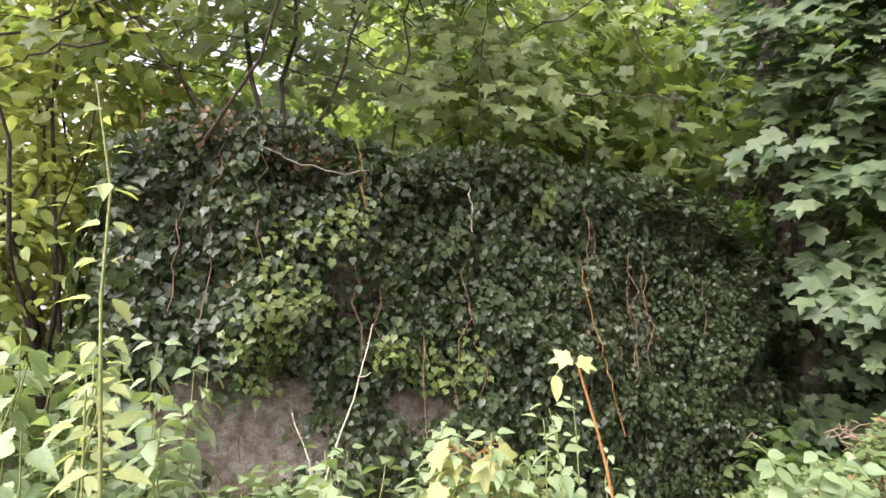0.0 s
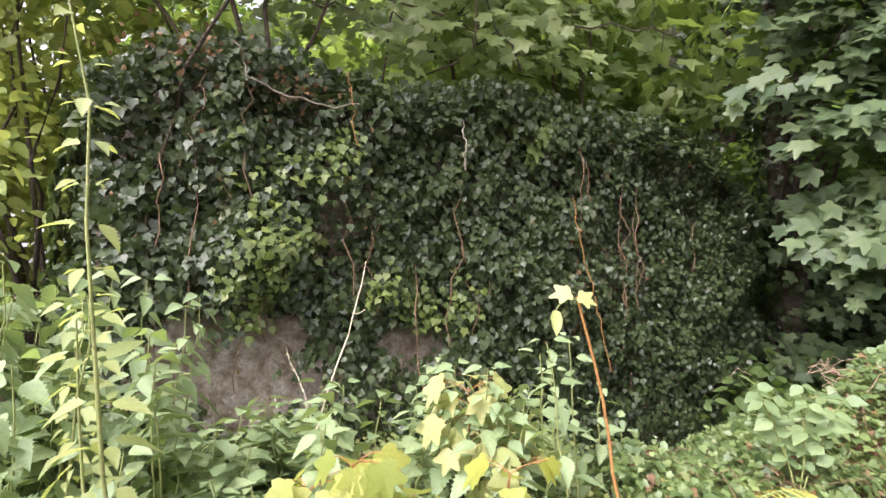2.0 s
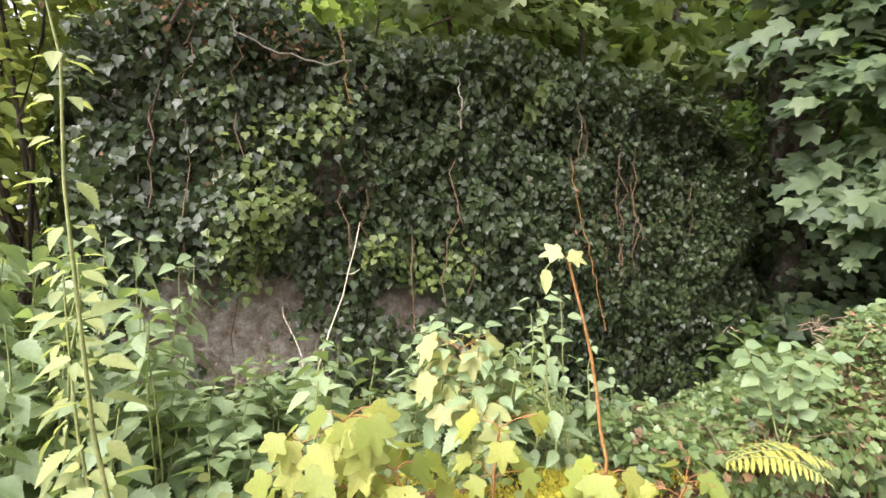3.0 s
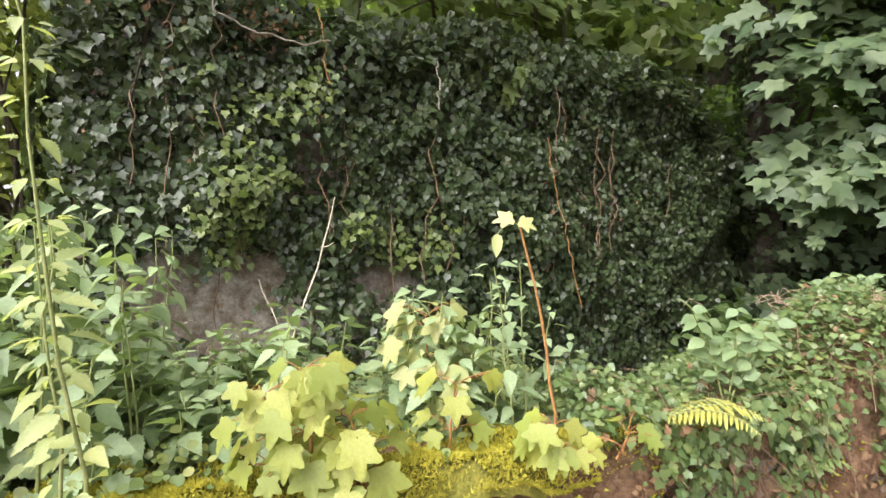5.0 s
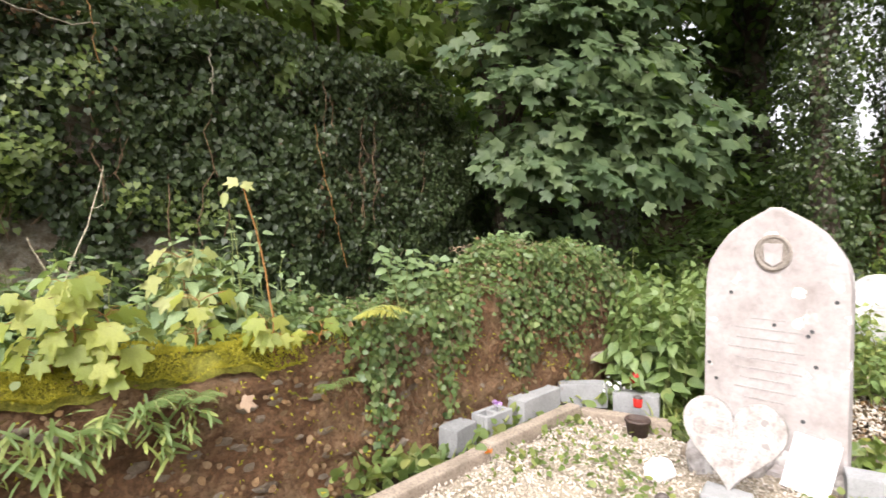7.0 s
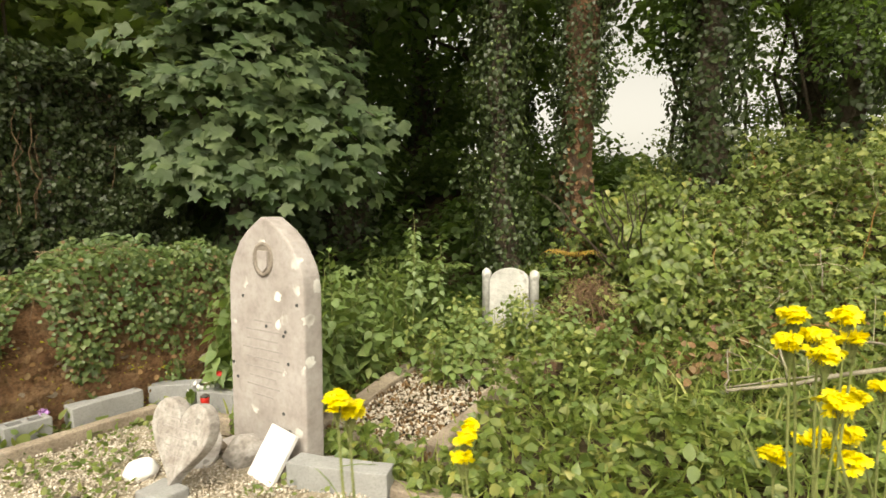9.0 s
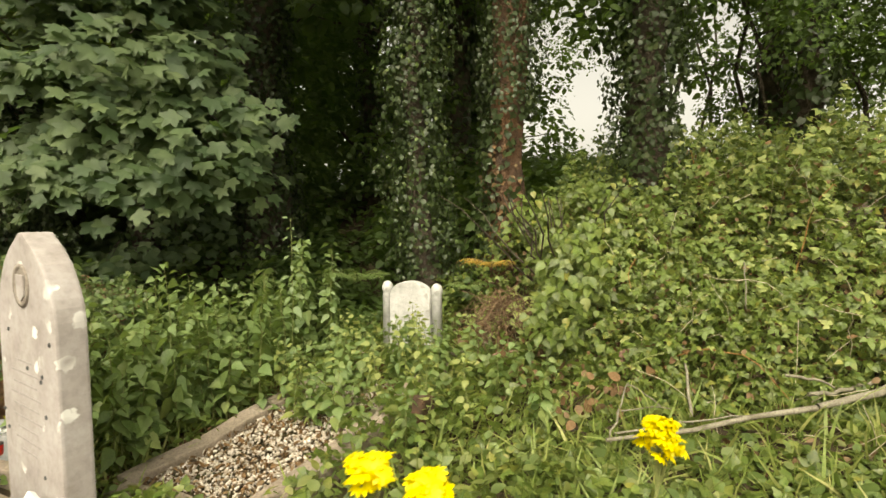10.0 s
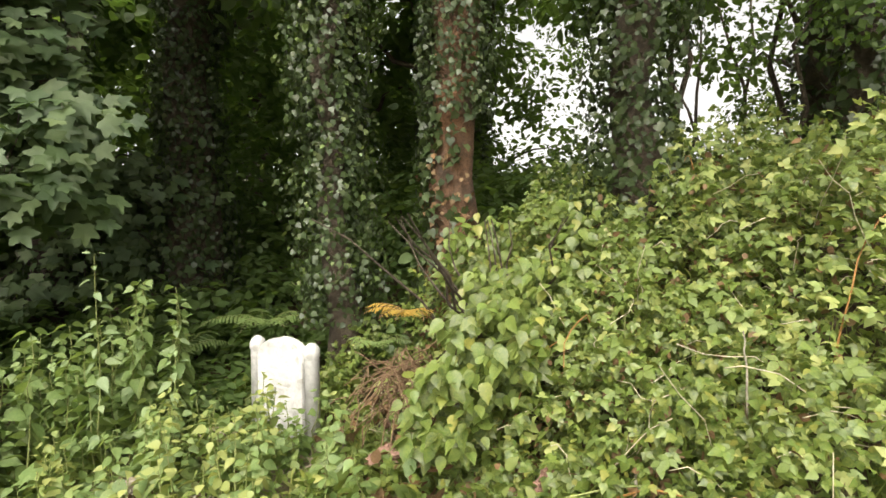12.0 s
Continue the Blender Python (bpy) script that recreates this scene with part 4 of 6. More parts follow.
# the tall one with the orange-brown stem and two leaves at its tip
tall = thing("sycamore_sapling", (0.60, 1.62, 0.72), "tall bare orange-brown stem with yellow leaves at its tip", "sapling", "sycamore saplings")
tubes("stem", [(curve((0, 0, 0), (-0.13, -0.08, 0.84), 0, 0.004, 9, (0.03, 0, 0)), np.linspace(0.006, 0.004, 9))], M["stem_red"], tall, "", 6)
for q, tp, sz in (((-0.15, -0.09, 0.85), (-0.8, -0.3, 0.1), 0.055), ((-0.13, -0.1, 0.84), (0.6, -0.4, 0.1), 0.05), ((-0.2, -0.12, 0.8), (-0.1, 0, -1), 0.085)):
    put_leaf(tall, ME_PALE if tp[2] > 0 else blade_mesh("leaf", OVAL, M["pale_sapling"], 0.6), q, (0.1, -0.8, 0.7), tp, sz)
tubes("leaf_stalk", [(curve((-0.13, -0.08, 0.83), (-0.2, -0.12, 0.8), -0.02, 0, 4), 0.002)], M["stem"], tall, "", 4)


# ---- nettles ----
def nettle(base, h, label, me, group, pairs=8, size=0.11, lean=(0, 0), top_me=None, joined=None, bushy=False):
    """joined: a material, to lay all the leaves into one mesh."""
    th = thing("nettle", base, label, "nettle", group)
    rest = []
    n_ = 8
    pts = curve((0, 0, 0), (lean[0], lean[1], h), 0, 0.008, n_)
    tubes("stem", [(pts, np.linspace(0.0055, 0.002, n_))], M["stem"], th, "", 5)
    for i in range(pairs):
        f = 0.22 + 0.78 * i / (pairs - 1)
        c = np.array([np.interp(f, np.linspace(0, 1, n_), pts[:, a]) for a in range(3)])
        a0 = 90 * (i % 2) + rng.uniform(-25, 25)
        for j in (0, 180, 80, 265) if bushy else (0, 180):
            a = radians(a0 + j)
            d = np.array([math.cos(a), math.sin(a), 0])
            sz = size * (1.0 - 0.45 * max(0, f - 0.5) / 0.5) * rng.uniform(0.6, 1.2)
            sz *= 0.55 if j in (80, 265) else 1.0
            q = c + d * 0.022 + np.array([0, 0, 0.008])
            dip = 0.35 * (1 - f) + rng.uniform(-0.25, 0.35)
            rough_ = 0.5 if joined else 0.25
            nrm, tp_ = (d[0] * dip + rng.normal(0, rough_), d[1] * dip - 0.35 + rng.normal(0, rough_), 0.85), (d[0] + rng.normal(0, rough_ * 0.6), d[1] + rng.normal(0, rough_ * 0.6), -dip - 0.1)
            if joined:
                rest.append((q, nrm, tp_, sz))
            else:
                put_leaf(th, top_me if top_me and f > 0.8 else me, q, nrm, tp_, sz)
    if joined:
        a_, b_, c_, d_ = (np.array(v) for v in zip(*rest))
        leaves("foliage", NET, a_, b_, c_, d_, joined, th, "", d_ * 0 + 1.0)["kind"] = "stuff"
    return th


protos = [nettle((0, 0, 0), h, "green stinging nettle in a dense stand behind the wall", ME_NET, "nettles behind the wall", p, s_, l)
          for h, p, s_, l in ((0.62, 11, 0.145, (0.05, -0.04)), (0.72, 12, 0.135, (-0.06, -0.02)), (0.5, 10, 0.145, (0.04, 0.03)), (0.8, 13, 0.13, (0.02, -0.06)))]
for k in range(165):
    x = rng.uniform(-2.5, 0.7) if k < 84 else rng.uniform(-1.6, -0.1)
    o = -rng.uniform(0.3, 1.5) if k < 84 else -rng.uniform(0.15, 0.9)
    p = wall_pt(np.array(x), o)
    h = 1.28 - 0.42 * float(ss(-0.8, 0.1, np.array(x))) - 0.3 * float(ss(-0.6, -0.42, p[0] / p[1]) * (1 - ss(-0.26, -0.15, p[0] / p[1])))
    m = pose(p[0], p[1], float(ground_z(p[0], p[1])), 0, 0, rng.uniform(0, 360)) @ Matrix.Diagonal((1, 1, h * rng.uniform(0.85, 1.1), 1))
    if k < 4:
        protos[k].matrix_basis = m
    else:
        c = copy_thing(protos[k % 4], m)
        c.scale = m.to_scale()
# pale taller stems in front of the ivy, and the one close to the lens
nettle((-0.38, 0.84, 0.6), 1.5, "tall pale nettle with bright tip leaves", ME_NETP, "pale tall nettles", 17, 0.074, (-0.17, -0.08), bushy=True)
nettle((-0.62, 1.05, 0.68), 0.85, "tall pale nettle with bright tip leaves", ME_NETP, "pale tall nettles", 13, 0.082, (-0.08, -0.02), bushy=True)
nettle((-0.85, 1.2, 0.7), 0.85, "tall pale nettle with bright tip leaves", ME_NETP, "pale tall nettles", 13, 0.078, (0.05, 0.0), bushy=True)
nettle((-0.95, 1.02, 0.65), 0.95, "tall pale nettle with bright tip leaves", ME_NETP, "pale tall nettles", 13, 0.078, (0.0, 0.0), bushy=True)
nettle((0.50, 1.75, 0.66), 0.75, "tall slender green nettle before the ivy", ME_NET, "nettles behind the wall", 9, 0.1, (-0.1, -0.05))
nettle((0.42, 1.85, 0.66), 0.7, "tall slender green nettle before the ivy", ME_NET, "nettles behind the wall", 9, 0.1, (-0.03, -0.05))

for bx, by, hh, lx in ((0.62, 2.02, 0.62, 0.02), (0.7, 2.1, 0.5, 0.03), (0.5, 2.1, 0.75, -0.03), (0.36, 2.2, 0.6, 0.0), (0.56, 1.95, 0.85, -0.05), (0.78, 1.98, 0.4, 0.02), (0.25, 2.4, 0.65, 0.0), (0.0, 2.5, 0.7, 0.0), (0.9, 2.3, 0.45, 0.04)):
    nettle((bx, by, float(ground_z(bx, by))), hh, "tall slender green nettle before the ivy", ME_NET, "nettles behind the wall", 10, 0.095, (lx, -0.05))
# bare straw-coloured stalks
st = thing("dead_stalk", (-0.62, 2.2, 0.7), "pale bare dead stalk leaning among nettles", "dead stalk")
tubes("stalk", [(curve((0, 0, 0), (0.26, 0.27, 1.03), -0.03, 0.008, 9, (0.03, 0, 0)), np.linspace(0.006, 0.0025, 9))], M["straw"], st, "", 5)
tubes("twig", [(curve((0.21, 0.2, 0.78), (0.28, 0.17, 0.8), 0.01, 0, 4), 0.002)], M["straw"], st, "", 4)
st = thing("dead_stalk", (-0.5, 2.3, 0.7), "short pale dead stalk curving among nettles", "dead stalk")
tubes("stalk", [(curve((0, 0, 0), (-0.22, 0.1, 0.62), -0.05, 0.01, 8), np.linspace(0.004, 0.0015, 8))], M["straw"], st, "", 5)

# rose sprigs standing up from the wall
for bx, by, bz, hh in ((1.3, 1.9, 0.85, 0.44), (1.40, 2.02, 0.88, 0.36), (2.42, 2.75, 1.1, 0.26), (2.3, 2.8, 1.1, 0.2)):
    sp = thing("rose_sprig", (bx, by, bz), "green rose sprig with paired leaflets above the wall", "rose sprig", "rose sprigs")
    for i in range(4):
        d = np.array([rng.uniform(-1, 1) * 0.18, rng.uniform(-0.6, 0.2) * 0.1, hh * rng.uniform(0.75, 1.05)])
        pts = curve((0, 0, 0), d, -0.02, 0.004, 7)
        stm = tubes("stem", [(pts, np.linspace(0.004, 0.0018, 7))], M["stem"], sp, "", 5)
        for q in pts[2:]:
            for sd in (1, -1):
                put_leaf(sp, ME_OVAL, q, (rng.normal(0, 0.5), -0.7 + rng.normal(0, 0.4), 1), (sd + rng.normal(0, 0.3), rng.uniform(-0.7, 0.3), rng.uniform(-0.4, 0.4)), rng.uniform(0.045, 0.075))


# ---- first grave ----
HS = pose(3.145, 1.125, 0.0, 0, 0, -62.0)


def gothic(w, shoulder, apex, n=12):
    """Pointed-arch outline, from the lower left, counterclockwise seen from the front."""
    h = w / 2
    rise = apex - shoulder
    pts = [(-h, 0), (h, 0), (h, shoulder)]
    for fx, fz in ((0.995, 0.13), (0.965, 0.27), (0.925, 0.36), (0.84, 0.48), (0.745, 0.59), (0.65, 0.69), (0.43, 0.83), (0.22, 0.925), (0.06, 1.0)):
        pts.append((h * fx, shoulder + rise * fz))
    return pts + [(-x, zz) for x, zz in reversed(pts[2:])]


hs = thing("headstone", HS, "weathered pale limestone headstone with pointed top and lichen", "headstone")
part("slab", extrude_profile(gothic(0.675, 1.02, 1.468), 0.13, 0.014), M["headstone"], hs)
part("base_block", box_bm(0.8, 0.3, 0.12, 0.02, 2, 0.012), M["headstone"], hs, "", at=pose(0, 0.05, -0.03))
ring = bmesh.new()
for (rx, rz_), y0 in (((0.088, 0.1), 0.0),):
    k = 20
    loops = []
    for rr, yy in ((1.0, 0.004), (1.0, -0.006), (0.82, -0.006), (0.76, 0.003)):
        loops.append([ring.verts.new((rx * rr * math.cos(2 * math.pi * i / k), yy, rz_ * rr * math.sin(2 * math.pi * i / k))) for i in range(k)])
    for a, b in zip(loops, loops[1:]):
        for i in range(k):
            ring.faces.new((a[i], a[(i + 1) % k], b[(i + 1) % k], b[i]))
part("medallion_ring", ring, M["niche"], hs, "carved ring, darkened by painted niche shade", True, pose(0, -0.003, 1.225))
# flat disc, not sunk: its dark colour paints the shade of a recess
disc = bmesh.new()
bmesh.ops.create_cone(disc, cap_ends=True, segments=20, radius1=0.074, radius2=0.074, depth=0.004)
bmesh.ops.scale(disc, verts=disc.verts, vec=(0.9, 1.05, 1))
part("medallion_field", disc, M["niche"], hs, "flat field, dark colour for a recess's shade", at=pose(0, -0.001, 1.225, 90))
shield = [(-0.04, -0.045), (0.0, -0.075), (0.04, -0.045), (0.045, 0.05), (-0.045, 0.05)]
part("shield", extrude_profile(shield, 0.012, 0.003), M["headstone"], hs, "small carved shield", at=pose(0, -0.011, 1.225))
for k, (x, zz) in enumerate(((0.164, 0.80), (0.18, 0.826), (0.2, 0.646), (-0.31, 0.585), (-0.271, 0.5), (0.149, 0.353), (0.2, 0.26), (0.28, 0.985), (-0.2, 1.0), (0.012, 0.84))):
    bm = bmesh.new()
    bmesh.ops.create_cone(bm, cap_ends=True, segments=10, radius1=0.011, radius2=0.009, depth=0.006)
    part("lead_plug", bm, M["lead"], hs, "dark lead plug" if k == 0 else "", at=pose(x, -0.002, zz, 90))
for k in range(9):
    zz = 0.86 - 0.055 * k
    wide = (0.2, 0.34, 0.28, 0.36, 0.3, 0.34, 0.24, 0.3, 0.2)[k]
    part("inscription_line", box_bm(wide, 0.002, 0.009, 0), M["letter"], hs, "worn unreadable line of lettering" if k == 0 else "", at=pose(-0.03, -0.001, zz))

plot = thing("grave_bed", HS, "pale stone-chip grave bed with sparse weeds", "grave bed", kind="structure")
bed = box_bm(2.3, 2.0, 0.06, 0.01, 12, 0.02)
part("bed", bed, M["gravel_bed"], plot, at=pose(0.03, -0.98, 0.0))
n = 17000
x, y = rng.uniform(-1.12, 1.18, n), rng.uniform(-1.96, 0.0, n)
loc = np.stack([x, y, 0.066 + 0.012 * nz(x, y, 6.0) + rng.uniform(-0.004, 0.014, n)], -1)
leaves("gravel", CHIP, loc, rand_dir(n, 1.0), rand_dir(n), rng.uniform(0.007, 0.024, n), M["pebble"], plot)["kind"] = "stuff"


def kerb_piece(name, a, b, w, h, z0, mat, label, cat, group, jit=0.006, bev=0.012):
    a, b = np.array(a, float), np.array(b, float)
    ln = float(np.hypot(*(b - a)))
    c = (a + b) / 2
    bm = box_bm(ln, w, h, bev, 3, jit)
    ob = new(name, bm_mesh(name, bm, mat))
    ob.matrix_basis = pose(c[0], c[1], z0, 0, 0, math.degrees(math.atan2(b[1] - a[1], b[0] - a[0])))
    return tagged(ob, label, cat, group)


kerb_piece("kerbstone", (2.56, 2.13), (1.72, 1.68), 0.09, 0.15, 0.0, M["kerb"], "brown stone kerb along the grave's side", "kerb", "grave kerbs")
kerb_piece("kerbstone", (1.71, 1.67), (0.95, 1.23), 0.09, 0.13, 0.0, M["kerb"], "brown stone kerb along the grave's side", "kerb", "grave kerbs")
kerb_piece("kerbstone", (2.60, 2.12), (3.02, 1.72), 0.09, 0.12, 0.0, M["kerb"], "brown stone kerb along the grave's head", "kerb", "grave kerbs")
kerb_piece("kerbstone", (3.50, 0.62), (4.05, -0.06), 0.1, 0.1, 0.0, M["kerb"], "brown stone kerb along the grave's head", "kerb", "grave kerbs")


def hollow_block(at, length, label, solid=True):
    """Concrete building block with two hollow cells."""
    th = thing("concrete_block", at, label, "concrete block", "concrete blocks")
    if solid:
        part("shell", box_bm(length, 0.13, 0.17, 0.008, 3, 0.005), M["concrete"], th)
        return th
    bm = bmesh.new()
    w, h, t = 0.13, 0.17, 0.03
    xs = [(-length / 2, -length / 2 + t), (-t / 2, t / 2), (length / 2 - t, length / 2)]
    for x0, x1 in xs:
        for v in (bmesh.ops.create_cube(bm, size=1)["verts"],):
            bmesh.ops.scale(bm, verts=v, vec=(x1 - x0, w - 2 * t + 0.002, h))
            bmesh.ops.translate(bm, verts=v, vec=((x0 + x1) / 2, 0, h / 2))
    for y0 in (-w / 2 + t / 2, w / 2 - t / 2):
        v = bmesh.ops.create_cube(bm, size=1)["verts"]
        bmesh.ops.scale(bm, verts=v, vec=(length, t, h + 0.004))
        bmesh.ops.translate(bm, verts=v, vec=(0, y0, h / 2))
    bmesh.ops.bevel(bm, geom=bm.edges[:], offset=0.004, segments=1, affect='EDGES')
    part("shell", bm, M["concrete"], th)
    return th


ang = math.degrees(math.atan2(0.866, 1.478))
hollow_block(pose(1.60, 1.80, 0.06, 0, 0, ang + 4), 0.2, "small grey concrete block beside the grave kerb")
hollow_block(pose(1.86, 1.92, 0.07, 0, 0, ang - 3), 0.24, "grey hollow concrete block beside the grave kerb", False)
hollow_block(pose(2.25, 2.12, 0.09, 0, 0, ang), 0.44, "grey concrete block beside the grave kerb")
hollow_block(pose(2.68, 2.24, 0.09, 0, 0, -20), 0.34, "grey concrete block at the grave's corner")
hollow_block(pose(2.96, 2.0, 0.06, 0, 0, -42), 0.3, "grey concrete block at the grave's head")
hollow_block(pose(3.47, 0.55, 0.02, 0, 0, -40), 0.42, "grey concrete block beside the headstone")
hollow_block(pose(3.27, 0.73, 0.02, 0, 0, -46), 0.14, "small grey concrete block beside the headstone")

# heart-shaped memorial on its little block
ht = thing("heart_memorial", pose(2.62, 0.88, 0.06, 0, 0, -56), "pale marble heart memorial leaning on a small block", "memorial")
hp = []
for i in range(40):
    a = 2 * math.pi * i / 40
    hp.append((0.0125 * 16 * math.sin(a) ** 3, 0.0138 * (13 * math.cos(a) - 5 * math.cos(2 * a) - 2 * math.cos(3 * a) - math.cos(4 * a)) + 0.25))
hp = [(x * 1.12, zz * 1.1) for x, zz in hp][::-1]
heart = part("heart", extrude_profile(hp, 0.07, 0.012), M["heart_stone"], ht, at=pose(0, 0, 0.03, -14))
for k in range(6):
    part("inscription_line", box_bm((0.18, 0.24, 0.2, 0.16, 0.12, 0.06)[k], 0.002, 0.007, 0), M["letter"], heart, "worn unreadable line of lettering" if k == 0 else "", at=pose(0, -0.001, 0.36 - 0.045 * k))
part("block", box_bm(0.2, 0.16, 0.1, 0.012, 2, 0.006), M["concrete"], ht, "grey stone foot", at=pose(0, -0.02, -0.03))
tb = thing("marble_tablet", pose(3.06, 0.86, 0.06, 0, 0, -62), "clean white marble tablet leaning against the headstone", "tablet")
part("slab", box_bm(0.2, 0.03, 0.28, 0.005), M["white_clean"], tb, at=pose(0, 0, 0, -32, 8, 0))
for nm, at, r, sq, mat, lab in (("white_stone", (2.5, 1.2, 0.1), 0.075, (1.1, 0.9, 0.85), "white_clean", "rounded white stone on the gravel"),
                                ("boulder", (3.02, 1.12, 0.12), 0.11, (1.0, 0.8, 0.9), "heart_stone", "rough pale boulder at the headstone's foot"),
                                ("boulder", (3.32, 0.80, 0.09), 0.09, (1.2, 0.8, 0.7), "heart_stone", "rough pale boulder at the headstone's foot"),
                                ("boulder", (2.86, 1.34, 0.09), 0.07, (1.2, 1.0, 0.7), "rubble", "small brown stone at the headstone's foot")):
    ob = new(nm, bm_mesh(nm, rock_bm(r, 3, 0.22, sq, at[0] * 5), M[mat], True))
    ob.matrix_basis = Matrix.Translation(at)
    tagged(ob, lab, "stone", "loose stones")
bm = bmesh.new()
bmesh.ops.create_cone(bm, cap_ends=True, segments=28, radius1=0.12, radius2=0.12, depth=0.025)
bmesh.ops.bevel(bm, geom=[e for e in bm.edges if e.calc_face_angle(0) > 1], offset=0.007, segments=2, affect='EDGES')
bmesh.ops.scale(bm, verts=bm.verts, vec=(0.75, 1.25, 1))
ob = new("slate_disc", bm_mesh("slate_disc", bm, M["heart_stone"], False))
ob.matrix_basis = pose(2.80, 1.22, 0.12, 40, 15, -30)
tagged(ob, "oval flat grey stone lying tilted on gravel", "stone", "loose stones")


def lathe(name, prof, mat, parent, seg=16, label="", at=None):
    bm = bmesh.new()
    loops = [[bm.verts.new((r * math.cos(2 * math.pi * i / seg), r * math.sin(2 * math.pi * i / seg), zz)) for i in range(seg)] for r, zz in prof]
    for a, b in zip(loops, loops[1:]):
        for i in range(seg):
            bm.faces.new((a[i], a[(i + 1) % seg], b[(i + 1) % seg], b[i]))
    bm.faces.new(loops[0][::-1])
    bm.faces.new(loops[-1])
    return part(name, bm, mat, parent, label, True, at)


ln = thing("grave_lantern", (2.24, 0.86, 0.07), "small red plastic grave lantern with dark cap", "lantern")
lathe("cup", [(0.026, 0), (0.031, 0.01), (0.033, 0.07), (0.03, 0.085)], M["red_plastic"], ln)
lathe("cap", [(0.034, 0.083), (0.034, 0.093), (0.022, 0.108), (0.006, 0.116)], M["dark_metal"], ln)
ln = thing("grave_lantern", (2.85, 1.84, 0.19), "small red plastic grave lantern with dark cap", "lantern")
lathe("cup", [(0.024, 0), (0.028, 0.01), (0.03, 0.05), (0.027, 0.06)], M["red_plastic"], ln)
lathe("cap", [(0.03, 0.06), (0.03, 0.068), (0.01, 0.08)], M["dark_metal"], ln)
pt = thing("flower_pot", (2.76, 1.72, 0.06), "dark brown flower pot with dry soil", "flower pot")
lathe("pot", [(0.06, 0), (0.075, 0.09), (0.08, 0.09), (0.08, 0.105), (0.07, 0.105), (0.066, 0.09)], M["dark_pot"], pt)
bl = thing("flower_bunch", (2.86, 2.1, 0.2), "bunch of small white and red artificial flowers", "flowers")
n = 26
d = rand_dir(n, 0.6)
leaves("white_flower", ROUND, d * rng.uniform(0.03, 0.1, (n, 1)) * (1.3, 1.3, 0.7) + (0, 0, 0.05), d, rand_dir(n), rng.uniform(0.025, 0.04, n), M["white_petal"], bl)["kind"] = "stuff"
leaves("flower_leaves", OVAL, d * 0.05, d, rand_dir(n), np.full(n, 0.04), M["nettle"], bl)["kind"] = "stuff"
lathe("red_bloom", [(0.005, 0.05), (0.03, 0.08), (0.034, 0.11), (0.02, 0.13), (0.005, 0.135)], M["red_plastic"], bl, 12, "red bloom", pose(0.1, -0.08, 0.03))
vl = thing("violet_flower", (1.93, 2.02, 0.2), "single pale purple flower beside the concrete blocks", "flower")
tubes("stem", [(curve((0, 0, -0.15), (0, 0, 0.04), 0, 0.003, 5), 0.002)], M["stem"], vl, "", 4)
leaves("petals", ROUND, np.tile([0, 0, 0.04], (7, 1)), rand_dir(7, 1.2), rand_dir(7), np.full(7, 0.04), M["purple"], vl)
of = thing("fallen_petals", (1.70, 1.58, 0.14), "orange dried flower lying on the kerb", "flower")
leaves("petals", ROUND, rng.normal(0, 0.012, (6, 3)), rand_dir(6, 1), rand_dir(6), np.full(6, 0.035), M["orange_petal"], of)
flat = thing("flat_stone", pose(3.02, 2.5, 0.36, 4, -6, 8), "long pale flat stone at the wall's end", "stone", "loose stones")
part("slab", box_bm(0.42, 0.16, 0.06, 0.015, 3, 0.015), M["kerb"], flat)

# weeds on the gravel
wd = thing("weeds", HS, "sparse low green weeds on gravel", "weeds", kind="stuff")
pc = []
for cx, cy, k, r in ((-0.75, -0.55, 130, 0.16), (-0.95, -0.9, 90, 0.12), (-0.4, -0.75, 70, 0.1), (-1.1, -0.3, 60, 0.1), (0.45, -0.35, 80, 0.12), (-0.7, 0.0, 40, 0.06)):
    pc.append(np.stack([cx + rng.normal(0, r, k), cy + rng.normal(0, r, k), 0.075 + rng.uniform(0, 0.03, k)], -1))
pos = np.concatenate(pc)
n = len(pos)
leaves("weed_leaves", OVAL, pos, rand_dir(n, 1.3), rand_dir(n, 0.4), rng.uniform(0.02, 0.05, n), M["herb"], wd)

# ---- second grave ----
GA = 33.0                                   # its axis, degrees from +x
ca, sa = math.cos(radians(GA)), math.sin(radians(GA))


def sloping_kerb(a, b, w, h, label, n_=5):
    a, b = np.array(a, float), np.array(b, float)
    bm = box_bm(1, w, h, 0.015, 5, 0.006)
    ln_ = float(np.hypot(*(b - a)))
    dv = (b - a) / ln_
    for v in bm.verts:
        s_ = (v.co.x + 0.5) * ln_
        q = a + dv * s_
        off = v.co.y
        x_, y_ = q[0] - dv[1] * off, q[1] + dv[0] * off
        v.co = Vector((x_, y_, v.co.z + float(ground_z(q[0], q[1])) - 0.04))
    ob = new("kerbstone", bm_mesh("kerbstone", bm, M["kerb"]))
    return tagged(ob, label, "kerb", "grave kerbs")


sloping_kerb((3.47, 1.50), (4.35, 2.02), 0.15, 0.13, "brown stone kerb of an old grave")
sloping_kerb((4.36, 2.03), (5.35, 2.6), 0.15, 0.13, "brown stone kerb of an old grave")
sloping_kerb((4.02, 0.66), (4.95, 1.22), 0.17, 0.16, "brown stone kerb of an old grave")
sloping_kerb((4.96, 1.23), (5.85, 1.82), 0.17, 0.16, "brown stone kerb of an old grave")
sloping_kerb((3.44, 1.40), (3.98, 0.74), 0.15, 0.13, "brown stone kerb of an old grave")
